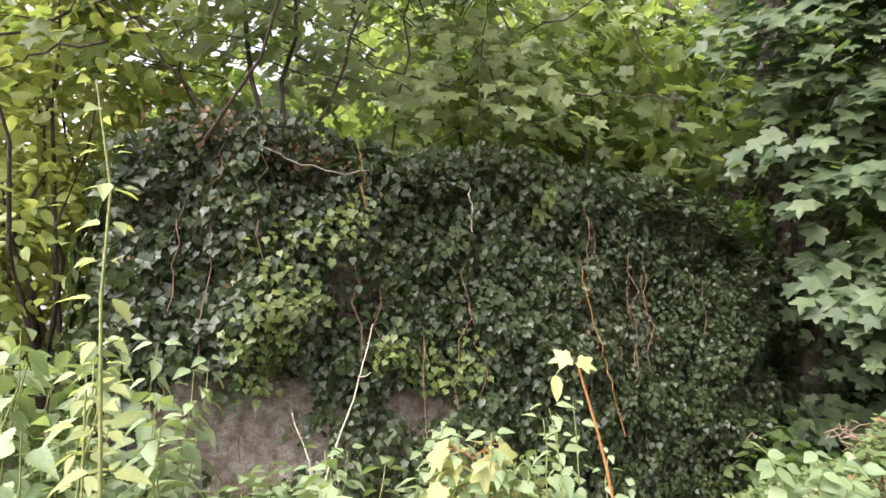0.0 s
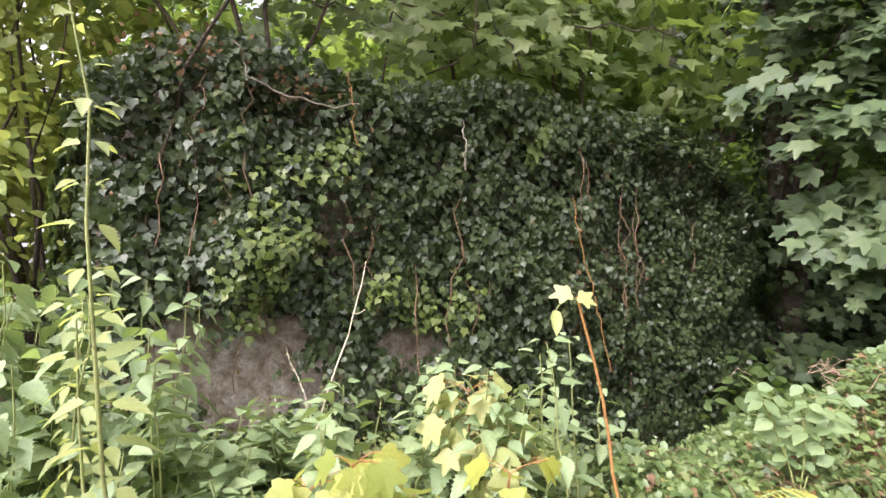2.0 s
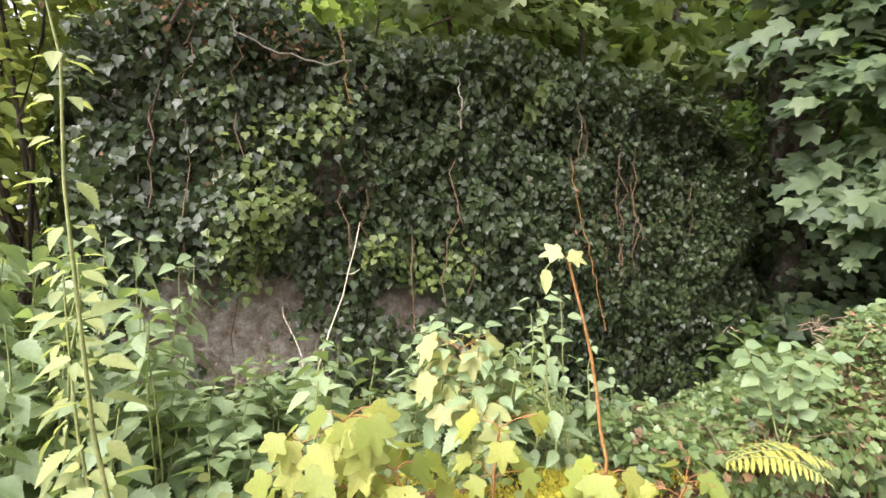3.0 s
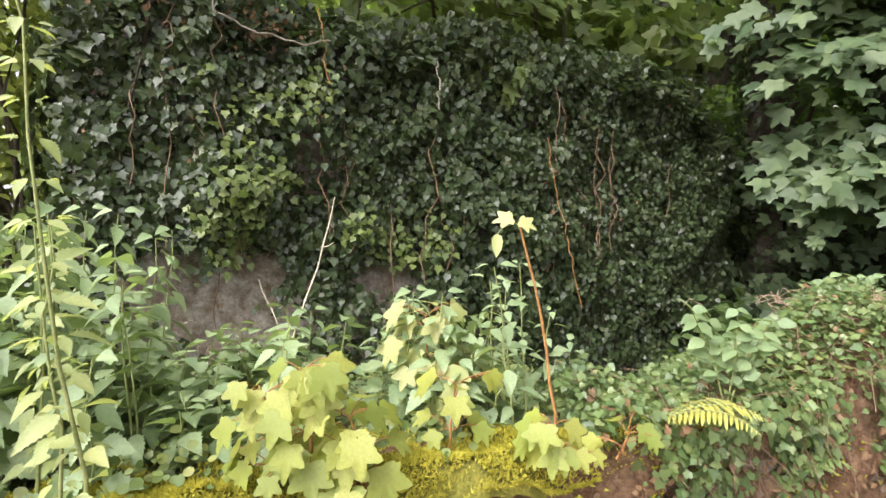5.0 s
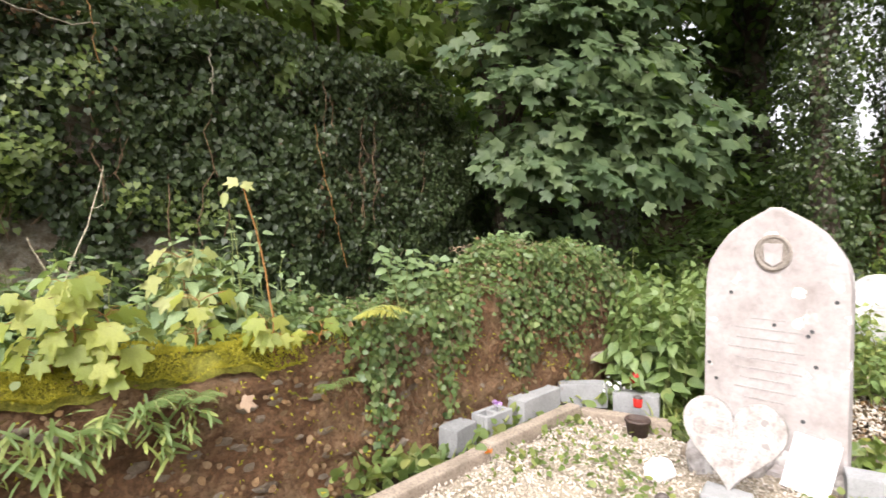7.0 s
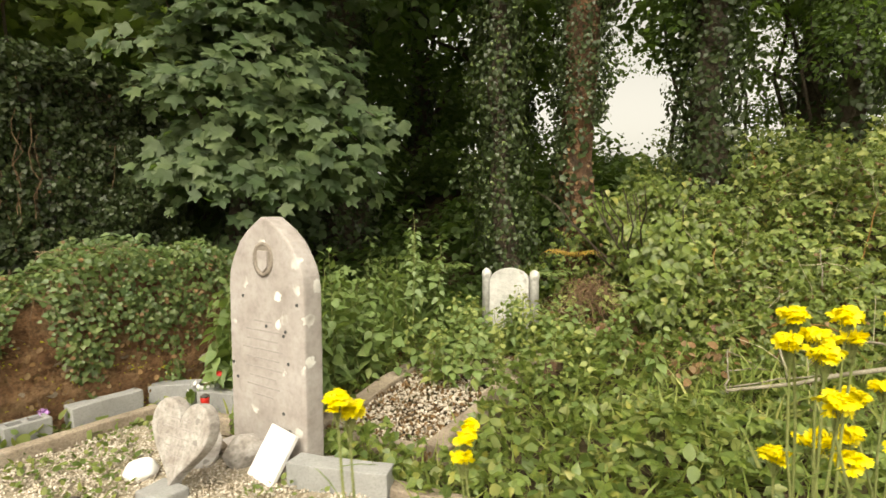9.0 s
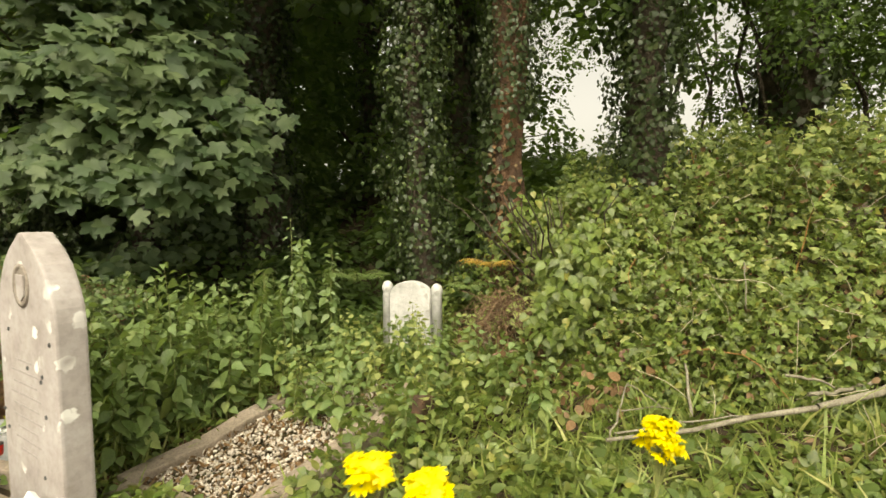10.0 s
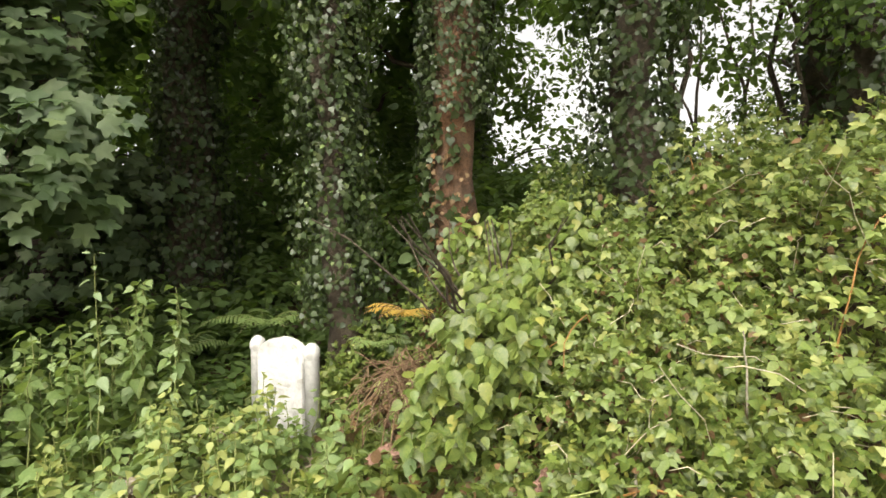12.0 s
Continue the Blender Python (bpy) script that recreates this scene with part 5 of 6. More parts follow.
fill = thing("grave_fill", (0, 0, 0), "white stone chips and dead leaves inside the kerbs", "grave bed", kind="stuff")


def grave_xy(u, v):
    """u along the grave from its foot, v across it."""
    return 3.74 + u * ca - v * sa, 1.08 + u * sa + v * ca


n = 2800
u, v = rng.uniform(0.1, 1.6, n), rng.uniform(-0.42, 0.42, n)
x, y = grave_xy(u, v)
loc = np.stack([x, y, ground_z(x, y) + 0.03 + rng.uniform(0, 0.025, n)], -1)
leaves("gravel", CHIP, loc, rand_dir(n, 1.0), rand_dir(n), rng.uniform(0.012, 0.038, n), M["pebble"], fill)
n = 3600
u, v = rng.uniform(-0.1, 2.1, n), rng.uniform(-0.5, 0.9, n)
x, y = grave_xy(u, v)
loc = np.stack([x, y, ground_z(x, y) + 0.04 + rng.uniform(0, 0.025, n)], -1)
leaves("dead_leaves", OVAL, loc, rand_dir(n, 1.2), rand_dir(n), rng.uniform(0.02, 0.05, n), M["dead"], fill, "", rng.uniform(0.4, 1.0, n))

WS = pose(5.57, 2.19, 0.36, 0, 0, -54.6)
ws = thing("headstone", WS, "small white marble headstone with rounded top and shoulders", "headstone")
pts = [(-0.2, -0.2), (0.2, -0.2), (0.2, 0.47)]
for i in range(1, 14):
    a = math.pi * i / 14
    pts.append((0.2 * math.cos(a) * 0.97, 0.47 + 0.13 * math.sin(a)))
pts.append((-0.2, 0.47))
part("slab", extrude_profile(pts, 0.09, 0.01), M["white_stone"], ws)
for sgn in (-1, 1):
    lathe("shoulder_post", [(0.045, -0.2), (0.045, 0.5), (0.05, 0.51), (0.05, 0.54), (0.042, 0.565), (0.022, 0.585), (0.005, 0.59)], M["white_stone"], ws, 14, "", pose(sgn * 0.245, 0.045, 0))
for k in range(2):
    part("cross_bar", box_bm((0.06, 0.012)[k], 0.004, (0.012, 0.07)[k], 0), M["letter_pale"], ws, "small incised cross" if k == 0 else "", at=pose(0, -0.002, (0.52, 0.49)[k]))
for k in range(4):
    part("inscription_line", box_bm((0.24, 0.28, 0.2, 0.26)[k], 0.003, 0.012, 0), M["letter_pale"], ws, "worn unreadable line of lettering" if k == 0 else "", at=pose(0, -0.001, 0.44 - 0.05 * k))
wp = thing("wooden_post", (5.05, 0.93, float(ground_z(5.05, 0.93)) - 0.03), "short rotten grey-brown wooden post beside the kerb", "post")
part("post", box_bm(0.12, 0.1, 0.33, 0.015, 3, 0.012), M["bark_red"], wp, at=pose(0, 0, 0, 5, 6, 25))


# ---- nettles and herbs round the second grave ----
protos2 = [nettle((0, 0, 0), h, "bushy green nettle behind the headstone", ME_NET, "nettles by the graves", p, s_, l, None, M["herb_nettle"])
           for h, p, s_, l in ((0.75, 15, 0.115, (0.05, -0.04)), (0.85, 16, 0.11, (-0.06, -0.02)), (0.65, 14, 0.12, (0.04, 0.03)))]
for k in range(96):
    u, v = rng.uniform(-0.15, 2.0), rng.uniform(0.55, 1.5)
    x, y = grave_xy(u, v)
    sc = rng.uniform(0.95, 1.35) * (1.3 if k % 11 == 5 else 1.0)
    m = pose(x, y, float(ground_z(x, y)), 0, 0, rng.uniform(0, 360)) @ Matrix.Diagonal((1, 1, sc, 1))
    if k < 3:
        protos2[k].matrix_basis = m
    else:
        copy_thing(protos2[k % 3], m).scale = m.to_scale()
nettle((4.60, 2.28, float(ground_z(4.60, 2.28))), 1.4, "very tall nettle with hanging seed strings", ME_NET, "nettles by the graves", 15, 0.09, (0.0, -0.02))
nettle((4.95, 2.5, float(ground_z(4.95, 2.5))), 1.0, "tall nettle with hanging seed strings", ME_NET, "nettles by the graves", 13, 0.085, (0.04, -0.02))
protos3 = [nettle((0, 0, 0), h, "yellowing nettle among the grave kerbs", ME_NETP, "yellowing nettles", p, s_, l, None, M["pale_herb_nettle"] if k == 1 else M["herb_nettle"])
           for k, (h, p, s_, l) in enumerate(((0.5, 12, 0.095, (0.05, -0.04)), (0.55, 12, 0.09, (-0.06, -0.02)), (0.42, 11, 0.09, (0.04, 0.03))))]
for k in range(76):
    if k >= 60:
        x, y = rng.uniform(5.1, 5.6), rng.uniform(1.55, 1.98)
    elif k < 40:
        x, y = grave_xy(rng.uniform(0.85, 1.7), rng.uniform(-0.62, 0.45))
    else:
        x, y = rng.uniform(4.9, 6.2), rng.uniform(0.5, 1.7)
    m = pose(x, y, float(ground_z(x, y)), 0, 0, rng.uniform(0, 360)) @ Matrix.Diagonal((1, 1, rng.uniform(0.7, 1.15), 1))
    if k < 3:
        protos3[k].matrix_basis = m
    else:
        copy_thing(protos3[k % 3], m).scale = m.to_scale()

# low herbs and grass over the ground in front
herbs = thing("undergrowth", (0, 0, 0), "low mixed green herbs, grass and creeping bramble", "undergrowth", kind="stuff")
n = 46000
x, y = rng.uniform(3.0, 8.6, n), rng.uniform(-2.6, 3.0, n)
inside = ((x - 3.74) * ca + (y - 1.08) * sa > -0.1) & ((x - 3.74) * ca + (y - 1.08) * sa < 1.5) & (np.abs(-(x - 3.74) * sa + (y - 1.08) * ca) < 0.55)
bedzone = (x - 3.16) * 0.883 + (y - 1.11) * 0.469 < 0.12
near_path = (np.hypot(x - 3.6, y + 1.9) < 0.3)
keep = ~inside & ~bedzone & ~near_path & (np.hypot((x - 6.4) / 0.4, (y - 2.1) / 0.75) > rng.uniform(0.5, 1.1, n)) & (rng.uniform(size=n) < 0.75 + 0.4 * nz(x, y, 2.0, 0.8))
x, y = x[keep], y[keep]
n = len(x)
hgt = (1 - 0.7 * ss(5.3, 5.7, x) * ss(-1.1, -0.7, y) * (1 - ss(0.4, 0.7, y)) * (1 - ss(7.6, 8.0, x))) * rng.uniform(0.02, 0.22, n) * (1 + 0.6 * nz(x, y, 1.6, 2.2)) * (0.55 + 0.45 * ss(-1.6, -0.3, y))
pos = np.stack([x, y, ground_z(x, y) + np.maximum(hgt, 0.02)], -1)
third = rng.integers(0, 3, n)
leaves("herb_leaves", OVAL, pos[third == 0], rand_dir((third == 0).sum(), 1.5), rand_dir((third == 0).sum()), rng.uniform(0.04, 0.09, (third == 0).sum()), M["herb"], herbs)
leaves("creeping_bramble", BRAMBLE, pos[third == 1], rand_dir((third == 1).sum(), 1.5), rand_dir((third == 1).sum()), rng.uniform(0.05, 0.1, (third == 1).sum()), M["bramble"], herbs)
k = third == 2
p2 = pos[k].copy()
p2[:, 2] = ground_z(p2[:, 0], p2[:, 1])
leaves("grass", BLADE, p2, rand_dir(k.sum()), rand_dir(k.sum(), 1.6), rng.uniform(0.1, 0.3, k.sum()), M["grass"], herbs)
n = 2600
x, y = rng.uniform(-3, 4.2, n), rng.uniform(-3.5, 1.2, n)
keep = (wall_d(x, y) < -0.08) & ~((np.abs((x - 3.16) * 0.469 - (y - 1.11) * 0.883) < 1.25) & (np.abs((x - 3.16) * 0.883 + (y - 1.11) * 0.469 + 1.0) < 1.05))
p2 = np.stack([x, y, ground_z(x, y)], -1)[keep]
leaves("grass", BLADE, p2, rand_dir(len(p2)), rand_dir(len(p2), 1.6), rng.uniform(0.05, 0.16, len(p2)), M["grass"], herbs)
# green weeds between the kerb and the low wall
n = 700
x = rng.uniform(0.8, 3.3, n)
o = rng.uniform(0.12, 0.3, n)
pos = wall_pt(x, o)
pos[:, 2] = 0.03 + rng.uniform(0, 0.22, n) * (0.5 + 0.5 * nz(x, o, 4.0))
leaves("weed_leaves", OVAL, pos, rand_dir(n, 1.0), rand_dir(n, 0.4), rng.uniform(0.04, 0.1, n), M["herb"], herbs)

# ---- the bramble bank ----
bank = thing("bramble_thicket", (0, 0, 0), "thick green bramble thicket covering a steep bank", "brambles")


def bank_foliage(x, y):
    """Height of the bramble canopy over the ground."""
    q = bank_q(x, y)
    return (0.45 * ss(6.3, 6.9, q) + 0.2 * ss(7.2, 8.6, q)) * (1 + 0.5 * nz(x, y, 2.2, 0.3) + 0.5 * nz(x, y, 6.5, 1.0))


n = 58000
x, y = rng.uniform(6.0, 10.5, n), rng.uniform(-3.2, 3.0, n)
keep = (bank_q(x, y) > 6.4) & (rng.uniform(size=n) < 1.0 + 0.55 * nz(x, y, 3.6, 1.7) - 0.18 * np.maximum(x - 7, 0)) & (np.hypot((x - 6.45) / 0.42, (y - 2.1) / 0.75) > rng.uniform(0.8, 1.25, n))
x, y = x[keep], y[keep]
n = len(x)
dep = rng.uniform(0, 1, n) ** 1.6
z = ground_z(x, y) + bank_foliage(x, y) * (1.0 - 0.75 * dep) + rng.uniform(0, 0.06, n)
pos = np.stack([x, y, z], -1)
nor = np.array([-0.5, -0.35, 0.85]) + rng.normal(0, 0.75, (n, 3))
tip = np.array([-0.4, -0.3, -0.5]) + rng.normal(0, 0.6, (n, 3))
leaves("bramble_foliage", BRAMBLE, pos, nor, tip, rng.uniform(0.034, 0.074, n), M["bramble"], bank)["kind"] = "stuff"
me_br = blade_mesh("bramble_leaf", BRAMBLE_FINE, leaf_material("large_bramble_leaf", [(0.08, 0.12, 0.035), (0.13, 0.18, 0.05), (0.2, 0.25, 0.065)], 0.5, 0.28, per_object=True))
for k in range(260):
    a, b = rng.uniform(6.5, 8.4), rng.uniform(-1.6, 1.9)
    if bank_q(a, b) < 6.6:
        continue
    o = new("bramble_leaf", me_br)
    o.parent = bank
    o.matrix_basis = basis((a, b, float(ground_z(a, b) + bank_foliage(a, b)) + 0.03), np.array([-0.7, -0.4, 1.0]) + rng.normal(0, 0.3, 3), np.array([-0.4, -0.3, -0.4]) + rng.normal(0, 0.5, 3), rng.uniform(0.06, 0.1))
for k in range(20):
    a, b = rng.uniform(6.5, 8.6), rng.uniform(-1.8, 2.2)
    if bank_q(a, b) < 6.5:
        continue
    p0 = np.array([a, b, float(ground_z(a, b)) + 0.2])
    c, d = a + rng.normal(-0.25, 0.4), b + rng.normal(-0.1, 0.5)
    p1 = np.array([c, d, float(ground_z(c, d) + bank_foliage(c, d)) + rng.uniform(0.0, 0.12)])
    tubes("cane", [(curve(p0, p1, -0.22, 0.012, 9), np.linspace(0.005, 0.0025, 9))], M["stem_red"] if k % 3 else M["stem"], bank, "", 5)
n = 5200
x, y = rng.uniform(6.2, 9.0, n), rng.uniform(-2.5, 2.6, n)
keep = (bank_q(x, y) > 6.4) & (nz(x, y, 1.3, 2.4) + rng.normal(0, 0.4, n) > 0.1)
x, y = x[keep], y[keep]
n = len(x)
pos = np.stack([x, y, ground_z(x, y) + bank_foliage(x, y) * rng.uniform(0.6, 1.1, n) + 0.03], -1)
leaves("yellow_leaves", BRAMBLE, pos, np.array([-0.5, -0.4, 0.8]) + rng.normal(0, 0.6, (n, 3)), rand_dir(n, -0.4), rng.uniform(0.045, 0.09, n), M["pale_herb_nettle"], bank, "yellowing leaves")["kind"] = "stuff"
n = 3600
x, y = rng.uniform(6.2, 8.8, n), rng.uniform(-2.3, 2.4, n)
pos = np.stack([x, y, ground_z(x, y) + bank_foliage(x, y) * rng.uniform(0.3, 1.0, n)], -1)
leaves("dead_leaves", OVAL, pos, rand_dir(n, 0.5), rand_dir(n, -0.6), rng.uniform(0.03, 0.07, n), M["dead"], bank, "brown withered leaves")["kind"] = "stuff"
tubes("dry_stem", [(curve(p, p + rng.normal(0, 0.22, 3) * (1, 1, 0.7) + (0, 0, 0.1), -0.03, 0.012, 5), 0.0022) for p in np.stack([rng.uniform(6.4, 8.4, 170), rng.uniform(-1.8, 1.8, 170), np.zeros(170)], -1) for p in [p + (0, 0, float(ground_z(p[0], p[1]) + 0.75 * bank_foliage(p[0], p[1])))]], M["straw"], bank, "thin dry stems", 4)["kind"] = "stuff"
# paler nettle-like bushes at the bank's near corner
bush = thing("shrub", (0, 0, 0), "leafy yellow-green shrub below the reddish tree", "shrub")
pc = []
for cx, cy, cz, r, k in ((6.55, 1.2, 1.02, 0.28, 380), (6.85, 1.75, 1.1, 0.28, 340), (7.1, 1.5, 1.2, 0.3, 360), (7.6, 2.0, 1.5, 0.35, 400), (7.1, 2.4, 1.4, 0.32, 360), (6.2, 1.0, 0.8, 0.22, 200)):
    pc.append(np.array([cx, cy, cz]) + rand_dir(k) * (r * rng.uniform(0.5, 1.05, (k, 1))) * (1, 1, 1.1))
pos = np.concatenate(pc)
n = len(pos)
leaves("foliage", NET, pos, np.array([-0.5, -0.5, 0.9]) + rng.normal(0, 0.45, (n, 3)), np.array([-0.3, -0.3, -0.7]) + rng.normal(0, 0.5, (n, 3)), rng.uniform(0.05, 0.11, n), M["bramble"], bush)["kind"] = "stuff"
tubes("branch", [(curve((7.0, 1.9, 0.7), (7.0 + rng.normal(0, 0.5), 1.9 + rng.normal(0, 0.4), 1.7), 0, 0.03, 7), np.linspace(0.014, 0.004, 7)) for k in range(14)], M["bark"], bush, "", 5)["kind"] = "stuff"
fern((6.50, 2.25, 1.02), 5, 0.42, "orange-brown bracken fern on the bank", M["fern_brown"], 130, 60)
fern((6.25, 2.35, 0.82), 6, 0.3, "broad green fern on the bank", M["fern"], 360, 0)
fern((5.6, 3.6, 0.8), 7, 0.6, "broad green fern in the wood's shade", M["fern"], 360, 0)
fern((4.9, 3.7, 0.6), 7, 0.6, "broad green fern in the wood's shade", M["fern"], 360, 0)
# dry stalks and litter under the fern
cv = [(curve(np.array([6.3, 1.85, 0.75]) + rng.normal(0, 0.14, 3) * (1, 1, 0.6), np.array([6.25, 1.75, 0.6]) + rng.normal(0, 0.2, 3) * (1, 1, 0.6), -0.04, 0.015, 6), 0.0035) for k in range(90)]
dry = thing("dry_stalks", (0, 0, 0), "tangle of dry brown stalks under the ferns", "dry stalks", kind="stuff")
tubes("stalks", cv, M["vine"], dry, "", 4)
n = 500
x, y = rng.uniform(5.7, 7.0, n), rng.uniform(0.3, 2.2, n)
leaves("dead_leaves", OVAL, np.stack([x, y, ground_z(x, y) + rng.uniform(0.03, 0.2, n)], -1), rand_dir(n, 1), rand_dir(n), rng.uniform(0.04, 0.09, n), M["dead"], dry)
for at, r, sq in (((6.52, 1.02, 0.42), 0.1, (1.5, 0.7, 0.6)), ((6.58, 0.66, 0.52), 0.09, (1.3, 0.8, 0.6)), ((6.05, 1.45, 0.43), 0.07, (1.3, 0.9, 0.6))):
    ob = new("red_rock", bm_mesh("red_rock", rock_bm(r, 3, 0.75, sq, at[1] * 7), M["red_stone"], False))
    ob.matrix_basis = Matrix.Translation(at)
    tagged(ob, "rough reddish rock in the bank", "rock", "rocks in the bank")

# the bare slope under the reddish tree: dry stalks, dead leaves and red stones
slope = thing("leaf_litter", (0, 0, 0), "dry stalks and dead leaves on a bare red slope", "leaf litter", kind="stuff")
cv = []
for k in range(150):
    a, b = 6.42 + rng.normal(0, 0.2), 2.15 + rng.normal(0, 0.36)
    p0 = np.array([a, b, float(ground_z(a, b)) + 0.02])
    cv.append((curve(p0, p0 + rng.normal(0, 0.13, 3) * (1, 1, 0.3) + (0, 0, rng.uniform(0.02, 0.16)), -0.03, 0.01, 5), rng.uniform(0.002, 0.004)))
tubes("dry_stalks", cv[:75], M["straw"], slope, "", 4)
tubes("brown_stalks", cv[75:], M["vine"], slope, "", 4)
n = 420
x, y = 6.42 + rng.normal(0, 0.26, n), 2.15 + rng.normal(0, 0.42, n)
leaves("dead_leaves", OVAL, np.stack([x, y, ground_z(x, y) + rng.uniform(0.01, 0.06, n)], -1), rand_dir(n, 1.2), rand_dir(n), rng.uniform(0.03, 0.07, n), M["dead"], slope)
me_red = [bm_mesh("red_rock", rock_bm(1.0, 2, 0.4, (1, 0.7, 0.55), 2.0 + k * 1.7), M["red_stone"], False) for k in range(3)]
for k in range(9):
    a, b = 6.4 + rng.normal(0, 0.18), 2.1 + rng.normal(0, 0.35)
    r = rng.uniform(0.04, 0.085)
    o = new("red_rock", me_red[k % 3])
    tagged(o, "small reddish sandstone lump on the bare slope", "rock", "rocks on the slope")
    o.matrix_basis = pose(a, b, float(ground_z(a, b)) + r * 0.2, rng.uniform(-15, 15), 0, rng.uniform(0, 360)) @ Matrix.Diagonal((r, r, r, 1))

# fallen branches
fb = thing("fallen_branch", (0, 0, 0), "long grey lichen-covered fallen branch on undergrowth", "branch", "fallen branches")
BR = [(5.69, 0.0, 0.40), (6.10, -0.18, 0.41), (6.48, -0.24, 0.44), (6.88, -0.37, 0.47), (7.27, -0.49, 0.52)]
tubes("limb", [(np.array(BR[:4]) + rng.normal(0, 0.008, (4, 3)), np.linspace(0.01, 0.017, 4))], M["dead_wood"], fb, "", 9)
tubes("limb", [(curve(BR[3], np.array(BR[4]) + (0.5, -0.1, 0.06), 0.0, 0.012, 8), np.linspace(0.017, 0.03, 8))], M["dead_wood"], fb, "", 9)
tubes("twig", [(curve(np.array(BR[3]) + (0.1, 0.1, 0.02), np.array(BR[4]) + (0.3, 0.12, 0.0), 0.02, 0.012, 8), 0.012)], M["dead_wood"], fb, "", 7)
fb = thing("fallen_branch", (0, 0, 0), "thin forked dead branch standing in undergrowth", "branch", "fallen branches")
for a, b, r in (((6.30, -0.02, 0.36), (6.74, 0.38, 0.66), 0.011), ((5.79, 0.06, 0.38), (6.55, -0.2, 0.42), 0.007), ((5.72, 0.02, 0.36), (6.22, 0.36, 0.5), 0.007), ((6.22, 0.38, 0.48), (6.27, 0.15, 0.4), 0.005), ((5.95, 0.2, 0.42), (6.3, 0.12, 0.4), 0.005), ((6.87, -0.2, 0.6), (7.07, -0.36, 0.54), 0.01), ((7.2, 0.25, 0.85), (7.24, 0.3, 1.2), 0.006)):
    tubes("twig", [(curve(a, b, -0.02, 0.006, 8), np.linspace(r, r * 0.6, 8))], M["dead_wood"], fb, "", 5)


# ---- ragwort ----


def ragwort(base, heads, label):
    """heads: places of flower clusters relative to the base."""
    th = thing("ragwort", base, label, "ragwort", "ragwort plants")
    low = np.array([0, 0, 0.25])
    for hx, hy, hz, r in heads:
        p = np.array([hx, hy, hz])
        tubes("stem", [(curve((0, 0, 0), p - (0, 0, 0.06), 0, 0.01, 7, (0, 0, 0.02)), np.linspace(0.005, 0.003, 7))], M["stem"], th, "", 5)
        r = r * 1.1
        k = int(14 + r * 420)
        c = p + rand_dir(k, 0.4) * (1, 1, 0.7) * r * rng.uniform(0.3, 1.0, (k, 1))
        tubes("flower_stalk", [(curve(p - (0, 0, 0.07), q, 0, 0, 3), 0.001) for q in c], M["stem"], th, "", 4)["kind"] = "stuff"
        m = 11
        ang_ = np.tile(np.arange(m) * 2 * math.pi / m, k)
        pos_ = np.repeat(c, m, 0)
        tilt = np.repeat(rand_dir(k, 2.2), m, 0)
        tp = np.stack([np.cos(ang_), np.sin(ang_), 0.1 + 0 * ang_], -1)
        leaves("petal", STRAP, pos_, tilt, tp, np.full(k * m, 0.017), M["petal"], th, "bright yellow flower heads", np.full(k * m, 2.0))["kind"] = "stuff"
        leaves("flower_centre", CHIP, c + (0, 0, 0.002), rand_dir(k, 2), rand_dir(k), np.full(k, 0.012), M["petal"], th)["kind"] = "stuff"
    k = 40
    t = rng.uniform(0.1, 0.9, k)
    hh = np.array([h[:3] for h in heads])[rng.integers(0, len(heads), k)]
    leaves("stem_leaves", STRAP, hh * t[:, None], rand_dir(k, 1), rand_dir(k, 0.3), rng.uniform(0.05, 0.1, k), M["herb"], th, "", rng.uniform(0.12, 0.2, k))["kind"] = "stuff"
    return th


RAG = "flowering yellow ragwort, several heads on branching stems"


def flower_heads(base, heads):
    """Heads given in the world, made relative to the plant's foot."""
    return [(x - base[0], y - base[1], z - base[2], r) for x, y, z, r in heads]


for foot, heads, words in (
        ((3.96, -1.32, -0.02), ((3.937, -1.317, 1.24, 0.026), (3.974, -1.4, 1.25, 0.027), (3.892, -1.404, 1.175, 0.027), (3.93, -1.37, 1.2, 0.03), (3.897, -1.332, 1.185, 0.026), (3.99, -1.41, 1.2, 0.02)), RAG),
        ((4.43, -1.28, 0.0), ((4.426, -1.332, 1.175, 0.032), (4.45, -1.31, 1.19, 0.024), (4.411, -1.302, 1.0, 0.03)), "tall flowering yellow ragwort with few heads"),
        ((4.15, -1.56, 0.0), ((4.107, -1.606, 1.215, 0.026), (4.217, -1.589, 1.13, 0.026), (4.13, -1.57, 1.14, 0.022), (4.174, -1.335, 1.02, 0.026), (3.74, -1.5, 1.13, 0.03)), RAG),
        ((4.04, -1.36, -0.02), ((4.018, -1.329, 0.94, 0.03), (4.06, -1.377, 0.96, 0.028), (3.951, -1.275, 0.9, 0.028), (4.03, -1.4, 0.91, 0.03)), RAG),
        ((4.12, -1.47, 0.0), ((4.134, -1.487, 0.99, 0.03), (4.106, -1.472, 0.95, 0.028), (4.152, -1.553, 0.97, 0.026)), RAG),
        ((3.44, -0.7, 0.0), ((3.425, -0.701, 0.82, 0.026), (3.45, -0.69, 0.85, 0.022), (3.41, -0.71, 0.77, 0.022)), "low flowering yellow ragwort before the graves"),
        ((2.98, -0.97, -0.02), ((2.97, -0.98, 1.1, 0.024), (3.0, -0.96, 1.07, 0.022)), "flowering yellow ragwort before the first grave")):
    ragwort(foot, flower_heads(foot, heads), words)


